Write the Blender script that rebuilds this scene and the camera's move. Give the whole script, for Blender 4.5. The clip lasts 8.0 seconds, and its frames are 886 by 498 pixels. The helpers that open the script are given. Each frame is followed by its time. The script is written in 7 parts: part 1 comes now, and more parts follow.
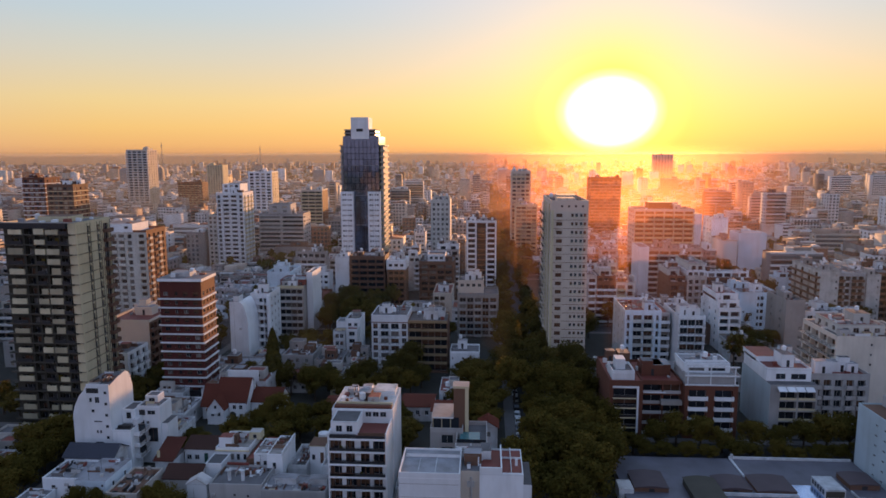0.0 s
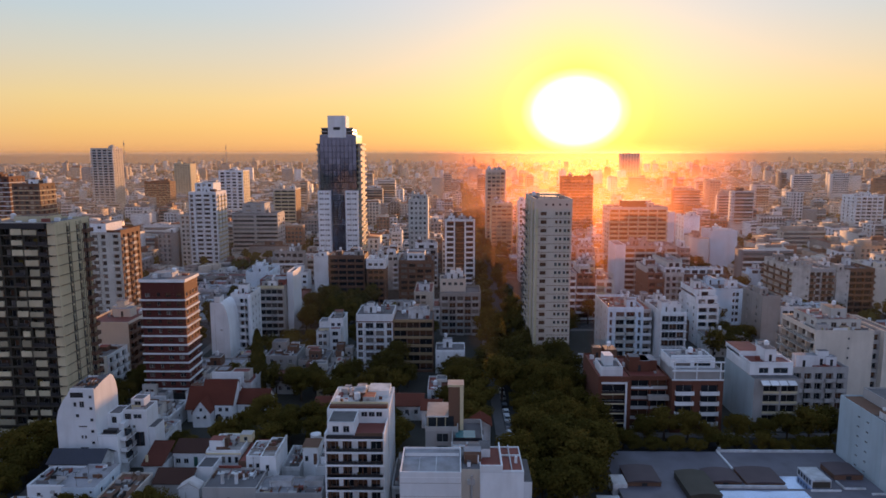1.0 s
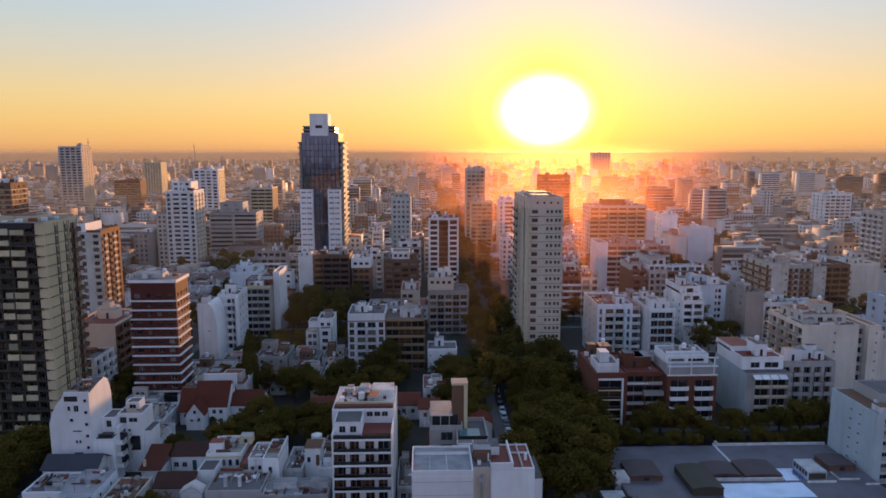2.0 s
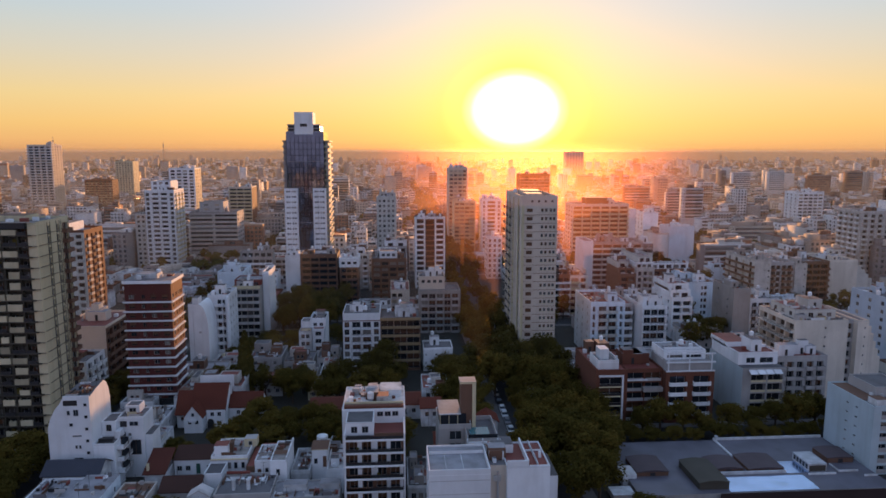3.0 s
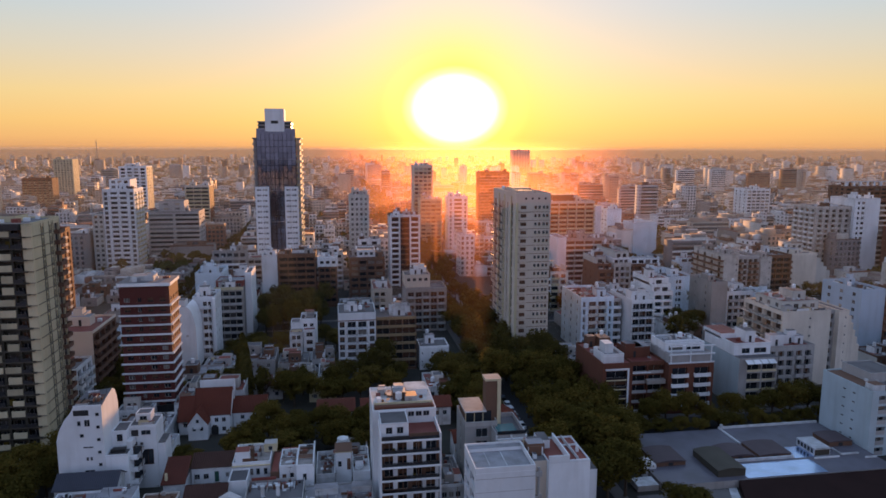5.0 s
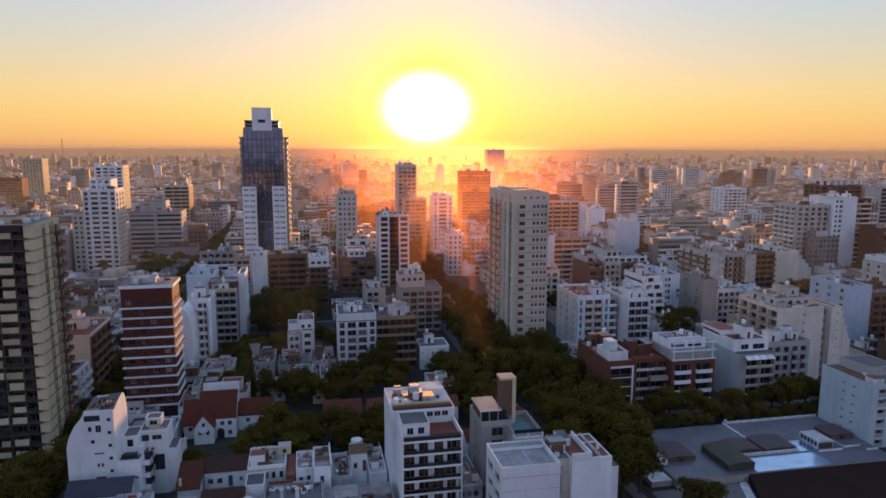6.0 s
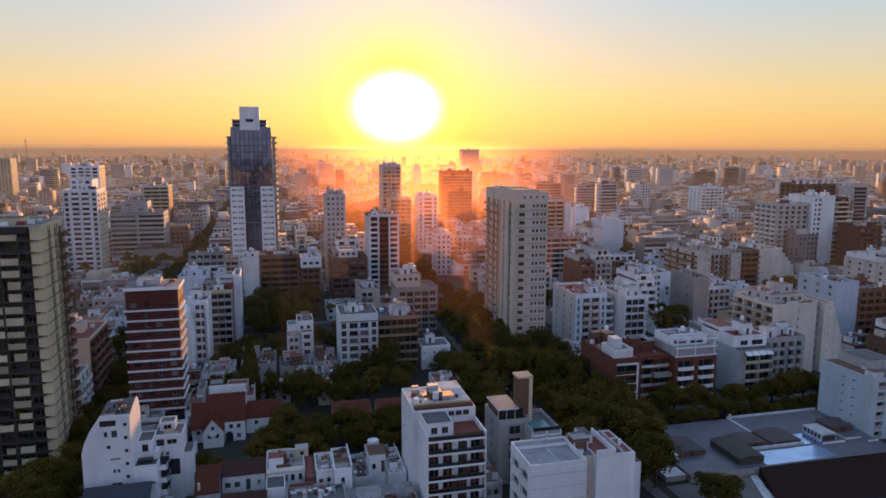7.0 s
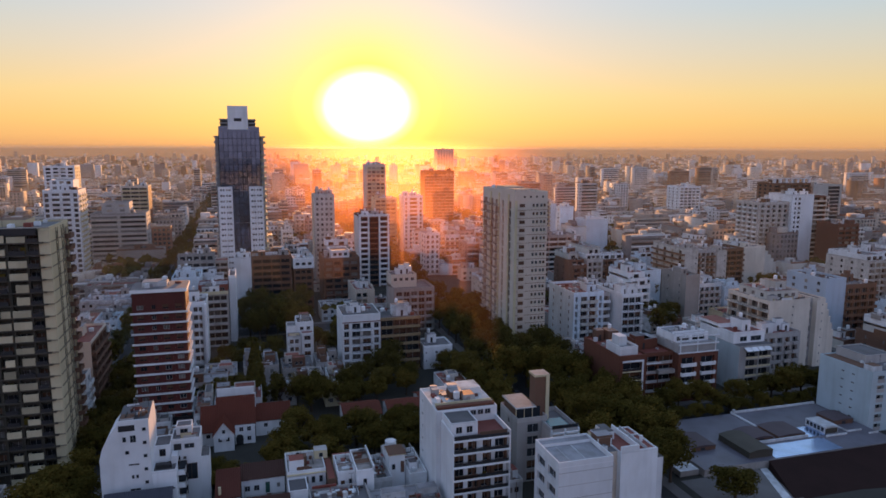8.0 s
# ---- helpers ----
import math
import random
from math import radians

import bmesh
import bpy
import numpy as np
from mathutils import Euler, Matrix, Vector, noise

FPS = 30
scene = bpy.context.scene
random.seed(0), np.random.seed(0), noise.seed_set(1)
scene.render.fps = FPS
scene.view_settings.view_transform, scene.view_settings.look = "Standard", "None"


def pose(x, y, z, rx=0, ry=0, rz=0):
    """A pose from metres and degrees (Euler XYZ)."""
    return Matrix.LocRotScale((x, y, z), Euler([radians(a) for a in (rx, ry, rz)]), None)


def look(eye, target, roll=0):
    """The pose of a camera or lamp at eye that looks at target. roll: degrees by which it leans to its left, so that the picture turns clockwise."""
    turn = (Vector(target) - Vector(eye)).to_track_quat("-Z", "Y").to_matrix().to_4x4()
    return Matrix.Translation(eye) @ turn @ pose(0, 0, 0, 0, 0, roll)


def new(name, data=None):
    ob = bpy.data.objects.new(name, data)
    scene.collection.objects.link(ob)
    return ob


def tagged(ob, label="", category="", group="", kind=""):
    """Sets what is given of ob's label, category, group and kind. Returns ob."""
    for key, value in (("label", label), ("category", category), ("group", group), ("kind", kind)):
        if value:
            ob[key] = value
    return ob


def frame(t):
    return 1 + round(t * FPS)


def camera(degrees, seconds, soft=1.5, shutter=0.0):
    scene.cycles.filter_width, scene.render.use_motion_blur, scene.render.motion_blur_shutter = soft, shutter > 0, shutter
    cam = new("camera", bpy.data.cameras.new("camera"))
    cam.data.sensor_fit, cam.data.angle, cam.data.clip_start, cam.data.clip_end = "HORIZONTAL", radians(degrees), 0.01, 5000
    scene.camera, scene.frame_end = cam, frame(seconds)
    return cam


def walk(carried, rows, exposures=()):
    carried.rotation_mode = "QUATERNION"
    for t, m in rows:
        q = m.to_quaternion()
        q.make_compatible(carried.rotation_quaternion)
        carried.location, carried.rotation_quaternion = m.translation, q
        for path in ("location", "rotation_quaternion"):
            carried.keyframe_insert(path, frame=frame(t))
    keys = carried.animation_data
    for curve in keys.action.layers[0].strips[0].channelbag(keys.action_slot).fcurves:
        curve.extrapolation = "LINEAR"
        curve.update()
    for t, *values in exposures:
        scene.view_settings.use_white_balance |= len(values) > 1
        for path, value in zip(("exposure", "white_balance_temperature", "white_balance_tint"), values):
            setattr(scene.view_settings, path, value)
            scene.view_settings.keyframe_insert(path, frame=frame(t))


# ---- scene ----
cam = camera(66.4, 8.0, 1.6)
METRES, EYE, TILT, LEAN, TURN = 70.4, 77.0, -0.4, 0.0, 3.7
ROWS = [
    (0.0, 0.0, 0.0, 0.0, -0.02, -7.69, 0.16),
    (0.5, -0.0422, 0.0021, -0.0007, -1.55, -7.75, 0.14),
    (1.0, -0.0843, 0.0054, -0.0019, -2.76, -7.78, 0.11),
    (1.5, -0.1362, 0.0106, -0.003, -4.05, -7.84, 0.08),
    (3.0, -0.3031, 0.0353, -0.0073, -7.68, -7.94, 0.01),
    (3.5, -0.3669, 0.0469, -0.0083, -8.95, -7.98, -0.01),
    (4.0, -0.4269, 0.0591, -0.0096, -10.13, -8.01, -0.01),
    (4.5, -0.4926, 0.074, -0.01, -11.39, -8.06, -0.02),
    (6.0, -0.693, 0.1267, -0.0102, -15.07, -8.14, -0.07),
    (6.5, -0.7594, 0.1445, -0.0108, -16.24, -8.15, -0.07),
    (7.0, -0.8334, 0.1653, -0.0105, -17.52, -8.16, -0.08),
    (7.5, -0.9016, 0.1858, -0.0106, -18.69, -8.18, -0.09),
    (8.0, -0.9747, 0.21, -0.0104, -19.97, -8.18, -0.09),
]
walk(cam, [(t, pose(0, 0, EYE, TILT, LEAN, TURN) @ pose(METRES * x, METRES * y, METRES * z, 90 + pitch, roll, yaw)) for t, x, y, z, yaw, pitch, roll in ROWS])

# ---- light: a low sun ahead, hazy sunset sky ----
SUN_AZ, SUN_EL = 11.3, 3.6


def heading(az, el):
    return Vector((math.sin(radians(az)) * math.cos(radians(el)), math.cos(radians(az)) * math.cos(radians(el)), math.sin(radians(el))))


sun = new("sun", bpy.data.lights.new("sun", "SUN"))
sun.data.energy, sun.data.angle, sun.data.color = 5.0, radians(0.6), (1.0, 0.46, 0.18)
sun.matrix_world = look(heading(SUN_AZ, SUN_EL) * 500, (0, 0, 0))

world = bpy.data.worlds.new("evening_sky")
scene.world = world
world.use_nodes = True
wn, wl = world.node_tree.nodes, world.node_tree.links
wn.clear()


def wmath(op, a, b=None, clamp=False):
    n = wn.new("ShaderNodeMath")
    n.operation, n.use_clamp = op, clamp
    for i, v in enumerate((a, b)):
        if v is None:
            continue
        if isinstance(v, (int, float)):
            n.inputs[i].default_value = v
        else:
            wl.new(v, n.inputs[i])
    return n.outputs[0]


def wramp(fac, stops):
    n = wn.new("ShaderNodeValToRGB")
    el = n.color_ramp.elements
    while len(el) < len(stops):
        el.new(0.5)
    for e, (p, c) in zip(el, stops):
        e.position, e.color = p, (*c, 1)
    wl.new(fac, n.inputs[0])
    return n.outputs[0]


def wmix(mode, fac, a, b):
    n = wn.new("ShaderNodeMix")
    n.data_type, n.blend_type = "RGBA", mode
    for i, v in ((0, fac), (6, a), (7, b)):
        if isinstance(v, (int, float)):
            n.inputs[i].default_value = v
        elif isinstance(v, tuple):
            n.inputs[i].default_value = (*v, 1)
        else:
            wl.new(v, n.inputs[i])
    return n.outputs[2]


coord = wn.new("ShaderNodeTexCoord").outputs["Generated"]
split = wn.new("ShaderNodeSeparateXYZ")
wl.new(coord, split.inputs[0])
height = wmath("MULTIPLY", wmath("ARCSINE", split.outputs[2]), 2 / math.pi)  # 0 horizon, 1 zenith
GLOW_AZ, GLOW_EL = 9.95, 3.25
azimuth = wmath("MULTIPLY", wmath("ARCTAN2", split.outputs[0], split.outputs[1]), 180 / math.pi)
across = wmath("SUBTRACT", azimuth, GLOW_AZ)
above = wmath("SUBTRACT", wmath("MULTIPLY", height, 90.0), GLOW_EL)


def ellipse(a, b):
    p, q = wmath("MULTIPLY", across, a), wmath("MULTIPLY", above, b)
    return wmath("SQRT", wmath("ADD", wmath("MULTIPLY", p, p), wmath("MULTIPLY", q, q)))


away = ellipse(1.0, 1.0)  # degrees from the sun
disc = ellipse(0.96, 1.24)
# the half of the sky that holds the sun, and the half behind
ahead = wramp(height, [(0.0, (0.84, 0.42, 0.17)), (0.022, (0.92, 0.58, 0.21)), (0.045, (0.88, 0.66, 0.31)), (0.08, (0.70, 0.66, 0.53)), (0.115, (0.54, 0.65, 0.70)), (0.145, (0.47, 0.64, 0.80)), (0.35, (0.30, 0.46, 0.70)), (1.0, (0.18, 0.28, 0.50))])
behind = wramp(height, [(0.0, (0.50, 0.40, 0.47)), (0.08, (0.58, 0.51, 0.64)), (0.2, (0.475, 0.555, 0.85)), (0.5, (0.36, 0.495, 0.80)), (1.0, (0.18, 0.30, 0.56))])
side = wmath("DIVIDE", wmath("SUBTRACT", away, 40), 70, True)
sky = wmix("MIX", side, ahead, behind)
# brightening towards the sun, then the glare of the disc itself
warm = wmath("POWER", 2.718, wmath("MULTIPLY", away, -1 / 13.0))
sky = wmix("ADD", warm, sky, (0.75, 0.28, 0.03))
yellow = wmath("MINIMUM", wmath("POWER", 2.718, wmath("MULTIPLY", wmath("SUBTRACT", away, 3.3), -1 / 2.7)), 0.95)
sky = wmix("MIX", yellow, sky, (1.27, 0.95, 0.11))
glare = wramp(wmath("DIVIDE", disc, 10.0, True), [(0.0, (1, 1, 1)), (0.21, (1, 1, 1)), (0.285, (0.40, 0.40, 0.35)), (0.36, (0.12, 0.12, 0.09)), (0.43, (0.03, 0.03, 0.015)), (0.6, (0, 0, 0))])
sky = wmix("ADD", 1.0, sky, wmix("MULTIPLY", 1.0, glare, (6.0, 5.6, 4.6)))
nishita = wn.new("ShaderNodeTexSky")
nishita.sky_type, nishita.sun_disc = "NISHITA", False
nishita.sun_elevation, nishita.sun_rotation = radians(SUN_EL), radians(SUN_AZ)
nishita.altitude, nishita.dust_density = 60, 2.0
paint, air, both, sky_out = wn.new("ShaderNodeBackground"), wn.new("ShaderNodeBackground"), wn.new("ShaderNodeAddShader"), wn.new("ShaderNodeOutputWorld")
wl.new(sky, paint.inputs[0])
wl.new(nishita.outputs[0], air.inputs[0])
paint.inputs[1].default_value, air.inputs[1].default_value = 0.43, 0.003
wl.new(paint.outputs[0], both.inputs[0])
wl.new(air.outputs[0], both.inputs[1])
wl.new(both.outputs[0], sky_out.inputs[0])
scene.view_settings.exposure = 1.14


# ---- materials ----
def material(name, colour, rough=0.85, spec=0.3, metal=0.0, stain=0.35, stain_size=0.12, grain=0.12, grain_size=3.0, vary=0.0, bump=0.15, palette=None, streak=0.0):
    """Colour with blotches, grain and rain streaks in world metres; vary: spread of brightness between objects; palette: colours per loose piece."""
    m = bpy.data.materials.new(name)
    m.use_nodes = True
    n, l = m.node_tree.nodes, m.node_tree.links
    bsdf = n["Principled BSDF"]
    bsdf.inputs["Roughness"].default_value, bsdf.inputs["Metallic"].default_value = rough, metal
    bsdf.inputs["Specular IOR Level"].default_value = spec

    def mix(mode, fac, a, b):
        x = n.new("ShaderNodeMix")
        x.data_type, x.blend_type = "RGBA", mode
        for i, v in ((0, fac), (6, a), (7, b)):
            if isinstance(v, (int, float)):
                x.inputs[i].default_value = v
            elif isinstance(v, tuple):
                x.inputs[i].default_value = (*v, 1)
            else:
                l.new(v, x.inputs[i])
        return x.outputs[2]

    def noise_of(scale, detail, stretch=None):
        geo = n.new("ShaderNodeNewGeometry").outputs["Position"]
        if stretch:
            v = n.new("ShaderNodeVectorMath")
            v.operation = "MULTIPLY"
            v.inputs[1].default_value = stretch
            l.new(geo, v.inputs[0])
            geo = v.outputs[0]
        x = n.new("ShaderNodeTexNoise")
        x.inputs["Scale"].default_value, x.inputs["Detail"].default_value = scale, detail
        l.new(geo, x.inputs["Vector"])
        return x.outputs["Fac"]

    def between(fac, lo, hi):
        x = n.new("ShaderNodeMapRange")
        x.inputs[1].default_value, x.inputs[2].default_value = lo, hi
        l.new(fac, x.inputs[0])
        return x.outputs[0]

    def tone(lo, hi, fac):
        x = n.new("ShaderNodeMapRange")
        x.inputs[3].default_value, x.inputs[4].default_value = lo, hi
        l.new(fac, x.inputs[0])
        return x.outputs[0]

    base = colour
    if palette:
        ramp = n.new("ShaderNodeValToRGB")
        ramp.color_ramp.interpolation = "CONSTANT"
        el = ramp.color_ramp.elements
        while len(el) < len(palette):
            el.new(0.5)
        for k, (e, c) in enumerate(zip(el, palette)):
            e.position, e.color = k / len(palette), (*c, 1)
        l.new(n.new("ShaderNodeNewGeometry").outputs["Random Per Island"], ramp.inputs[0])
        base = ramp.outputs[0]
    if vary:
        v = tone(1 - vary, 1 + vary, n.new("ShaderNodeObjectInfo").outputs["Random"])
        c = n.new("ShaderNodeCombineColor")
        for i in range(3):
            l.new(v, c.inputs[i])
        base = mix("MULTIPLY", 1.0, base, c.outputs[0])
    dark = mix("MULTIPLY", 1.0, base, (0.52, 0.50, 0.47))
    out = mix("MIX", tone(0, stain, between(noise_of(stain_size, 5), 0.42, 0.72)), base, dark)
    if stain:
        out = mix("MIX", tone(0, stain * 0.35, between(noise_of(0.5, 4, (1, 1, 0.4)), 0.5, 0.75)), out, dark)
    if streak:
        out = mix("MIX", tone(0, streak, between(noise_of(1.0, 5, (0.55, 0.55, 0.045)), 0.48, 0.85)), out, dark)
    fine = noise_of(grain_size, 3)
    out = mix("MIX", tone(0, grain, fine), out, dark)
    l.new(out, bsdf.inputs["Base Color"])
    if bump:
        b = n.new("ShaderNodeBump")
        b.inputs["Strength"].default_value, b.inputs["Distance"].default_value = bump, 0.05
        l.new(fine, b.inputs["Height"])
        l.new(b.outputs[0], bsdf.inputs["Normal"])
    return m


WHITE = material("white_plaster", (0.775, 0.80, 0.82), stain=0.35, streak=0.4, vary=0.12)
DIRTY = material("dirty_old_whitewash", (0.65, 0.675, 0.695), stain=0.85, stain_size=0.45, streak=0.7, grain=0.3, vary=0.25)
WARMWHITE = material("warm_white_plaster", (0.72, 0.66, 0.57), stain=0.4, streak=0.5, vary=0.1)
COOLWHITE = material("cool_white_plaster", (0.66, 0.76, 0.84), stain=0.35, streak=0.45, vary=0.1)
OLDWHITE = material("weathered_white_plaster", (0.55, 0.52, 0.48), stain=0.7, stain_size=0.3, streak=0.8, vary=0.15)
CREAM = material("cream_plaster", (0.60, 0.53, 0.35), stain=0.35, streak=0.4, vary=0.1)
PALE = material("pale_grey_green_render", (0.55, 0.55, 0.51), stain=0.45, streak=0.5, vary=0.15)
BEIGE = material("beige_render", (0.62, 0.54, 0.45), stain=0.25, streak=0.25)
GREY = material("grey_render", (0.42, 0.41, 0.40), stain=0.4, streak=0.5, vary=0.15)
BRICK = material("red_brick", (0.115, 0.034, 0.027), stain=0.3, streak=0.2, grain=0.3, grain_size=5)
ORANGE_BRICK = material("orange_brick", (0.15, 0.058, 0.036), stain=0.3, streak=0.3, grain=0.3, grain_size=5)
BROWN = material("brown_brick", (0.16, 0.09, 0.06), stain=0.3, streak=0.3)
CONCRETE = material("raw_concrete", (0.34, 0.32, 0.30), stain=0.5, streak=0.5)
TILE = material("red_roof_tile", (0.15, 0.041, 0.024), stain=0.4, grain=0.35, grain_size=4, vary=0.15)
REDROOF = material("red_roof_coating", (0.22, 0.06, 0.045), stain=0.5, rough=0.6, vary=0.15)
ROOF = material("grey_roof_screed", (0.15, 0.145, 0.15), stain=0.6, stain_size=0.3, rough=0.8, spec=0.25, vary=0.25)
SILVER = material("aluminium_roof_membrane", (0.30, 0.30, 0.32), stain=0.8, stain_size=0.35, rough=0.62, spec=0.3, vary=0.12)
DARK = material("dark_painted_metal", (0.03, 0.03, 0.032), stain=0.2, rough=0.5)
FRAME = material("white_window_frame", (0.42, 0.42, 0.42), stain=0.1, rough=0.5, bump=0)
BLIND = material("roller_shutter", (0.34, 0.29, 0.23), stain=0.2, rough=0.6, vary=0.3)
SLATE = material("blue_grey_slate", (0.06, 0.065, 0.085), stain=0.4, grain=0.3, rough=0.7)
TIMBER = material("brown_roller_shutter", (0.11, 0.055, 0.03), stain=0.2, rough=0.6, vary=0.2)
GLASS = material("window_glass", (0.02, 0.024, 0.03), rough=0.08, spec=0.6, stain=0.0, grain=0.0, bump=0)
CURTAIN = material("window_glass_with_curtain", (0.16, 0.15, 0.14), rough=0.15, spec=0.5, stain=0.2, grain=0.0, bump=0, vary=0.5)
BLUEGLASS = material("curtain_wall_glass", (0.15, 0.185, 0.27), metal=0.85, rough=0.07, spec=0.8, stain=0.3, stain_size=0.1, grain=0.1, bump=0, vary=0.2)
ASPHALT = material("asphalt", (0.045, 0.045, 0.047), stain=0.4, grain=0.3, rough=0.8)
PAVING = material("pavement_slabs", (0.17, 0.16, 0.155), stain=0.5, grain=0.3)
YARD = material("courtyard_ground", (0.045, 0.043, 0.035), stain=0.5, grain=0.3)
BARK = material("bark", (0.07, 0.05, 0.035), stain=0.4)
LEAF = material("leaves", (0.06, 0.07, 0.018), rough=0.9, spec=0.05, stain=0.0, grain=0.5, grain_size=1.2, bump=0, palette=[(0.135, 0.105, 0.022), (0.160, 0.118, 0.026), (0.110, 0.090, 0.020), (0.165, 0.115, 0.026)])
DARKLEAF = material("dark_leaves", (0.03, 0.04, 0.014), rough=0.9, spec=0.05, stain=0.0, grain=0.5, grain_size=1.2, bump=0, palette=[(0.098, 0.080, 0.017), (0.120, 0.092, 0.020), (0.084, 0.070, 0.016)])
for leafy in (LEAF, DARKLEAF):
    n, l = leafy.node_tree.nodes, leafy.node_tree.links
    thin, both_sides = n.new("ShaderNodeBsdfTranslucent"), n.new("ShaderNodeMixShader")
    both_sides.inputs[0].default_value = 0.35
    l.new(n["Principled BSDF"].inputs["Base Color"].links[0].from_socket, thin.inputs[0])
    l.new(n["Principled BSDF"].outputs[0], both_sides.inputs[1])
    l.new(thin.outputs[0], both_sides.inputs[2])
    l.new(both_sides.outputs[0], n["Material Output"].inputs[0])
WHITEROOF = material("white_roof_coating", (0.62, 0.60, 0.58), stain=0.85, stain_size=0.5, rough=0.9, spec=0.15)
PALEBLUE = material("pale_blue_green_render", (0.47, 0.57, 0.61), stain=0.3, streak=0.4)
BLUEWALL = material("light_blue_render", (0.42, 0.52, 0.62), stain=0.3, streak=0.3)
POOL = material("turquoise_pool_lining", (0.05, 0.17, 0.19), rough=0.1, spec=0.6, stain=0.2)
CITY_COLOURS = [(0.60, 0.57, 0.54), (0.44, 0.38, 0.31), (0.64, 0.62, 0.60), (0.24, 0.21, 0.19), (0.50, 0.43, 0.36), (0.24, 0.11, 0.07), (0.58, 0.54, 0.48), (0.32, 0.27, 0.24), (0.14, 0.08, 0.06), (0.66, 0.64, 0.62), (0.40, 0.31, 0.24), (0.20, 0.17, 0.16)]
CITY = material("far_house_walls", (0.5, 0.5, 0.5), stain=0.4, streak=0.3, stain_size=0.05, palette=CITY_COLOURS, bump=0)
CITYWIN = material("far_window_glass", (0.03, 0.03, 0.034), rough=0.2, spec=0.5, bump=0, stain=0, grain=0, palette=[(0.03, 0.03, 0.035), (0.06, 0.055, 0.05), (0.02, 0.022, 0.025), (0.14, 0.12, 0.10)])
CITYROOF = material("far_roofs", (0.4, 0.4, 0.4), rough=0.75, spec=0.3, bump=0, palette=[(0.26, 0.26, 0.28), (0.18, 0.17, 0.17), (0.36, 0.36, 0.38), (0.20, 0.085, 0.06), (0.24, 0.22, 0.21)])
HAZE = bpy.data.materials.new("distant_haze")
HAZE.use_nodes = True


# ---- mesh tools ----
class Mesh:
    """Collects quads and boxes, then becomes one mesh."""

    def __init__(self):
        self.v, self.f, self.m, self.mats = [], [], [], []

    def slot(self, mat):
        if mat not in self.mats:
            self.mats.append(mat)
        return self.mats.index(mat)

    def quad(self, a, b, c, d, mat):
        k = len(self.v)
        self.v += [a, b, c, d]
        self.f.append((k, k + 1, k + 2, k + 3))
        self.m.append(self.slot(mat))

    def tri(self, a, b, c, mat):
        k = len(self.v)
        self.v += [a, b, c]
        self.f.append((k, k + 1, k + 2))
        self.m.append(self.slot(mat))

    def box(self, x0, x1, y0, y1, z0, z1, mat, top=None):
        k = len(self.v)
        self.v += [(x0, y0, z0), (x1, y0, z0), (x1, y1, z0), (x0, y1, z0), (x0, y0, z1), (x1, y0, z1), (x1, y1, z1), (x0, y1, z1)]
        for q in ((0, 1, 5, 4), (1, 2, 6, 5), (2, 3, 7, 6), (3, 0, 4, 7), (4, 5, 6, 7), (3, 2, 1, 0)):
            self.f.append(tuple(k + i for i in q))
            self.m.append(self.slot(mat))
        if top:
            self.m[-2] = self.slot(top)

    def tube(self, x, y, z0, z1, r0, r1, mat, n=12, cap=True):
        k = len(self.v)
        for z, r in ((z0, r0), (z1, r1)):
            self.v += [(x + r * math.cos(2 * math.pi * i / n), y + r * math.sin(2 * math.pi * i / n), z) for i in range(n)]
        for i in range(n):
            self.f.append((k + i, k + (i + 1) % n, k + n + (i + 1) % n, k + n + i))
            self.m.append(self.slot(mat))
        if cap:
            self.f.append(tuple(k + n + i for i in range(n)))
            self.m.append(self.slot(mat))

    def rod(self, a, b, r, mat, n=5, r1=None):
        a, b = Vector(a), Vector(b)
        q = (b - a).to_track_quat("Z", "Y")
        k = len(self.v)
        for p, rr in ((a, r), (b, r if r1 is None else r1)):
            self.v += [tuple(p + q @ Vector((rr * math.cos(2 * math.pi * i / n), rr * math.sin(2 * math.pi * i / n), 0))) for i in range(n)]
        for i in range(n):
            self.f.append((k + i, k + (i + 1) % n, k + n + (i + 1) % n, k + n + i))
            self.m.append(self.slot(mat))

    def data(self, name):
        me = bpy.data.meshes.new(name)
        spot, where, points = {}, [], []
        for p in self.v:
            key = (round(p[0], 3), round(p[1], 3), round(p[2], 3))
            if key not in spot:
                spot[key] = len(points)
                points.append(p)
            where.append(spot[key])
        me.from_pydata(points, [], [tuple(where[i] for i in f) for f in self.f])
        for mat in self.mats:
            me.materials.append(mat)
        me.polygons.foreach_set("material_index", self.m)
        return me


def part(name, mesh, parent, at=(0, 0, 0), rz=0.0, label=""):
    ob = new(name, mesh.data(name) if isinstance(mesh, Mesh) else mesh)
    ob.parent = parent
    ob.matrix_basis = pose(*at, 0, 0, rz)
    return tagged(ob, label)


def thing(name, label, category, x, y, z=0.0, group="", rz=0.0):
    ob = new(name)
    ob.empty_display_size = 0.5
    ob.matrix_basis = pose(x, y, z, 0, 0, rz)
    return tagged(ob, label, category, group)


CACHE = {}
RNG = random.Random(7)


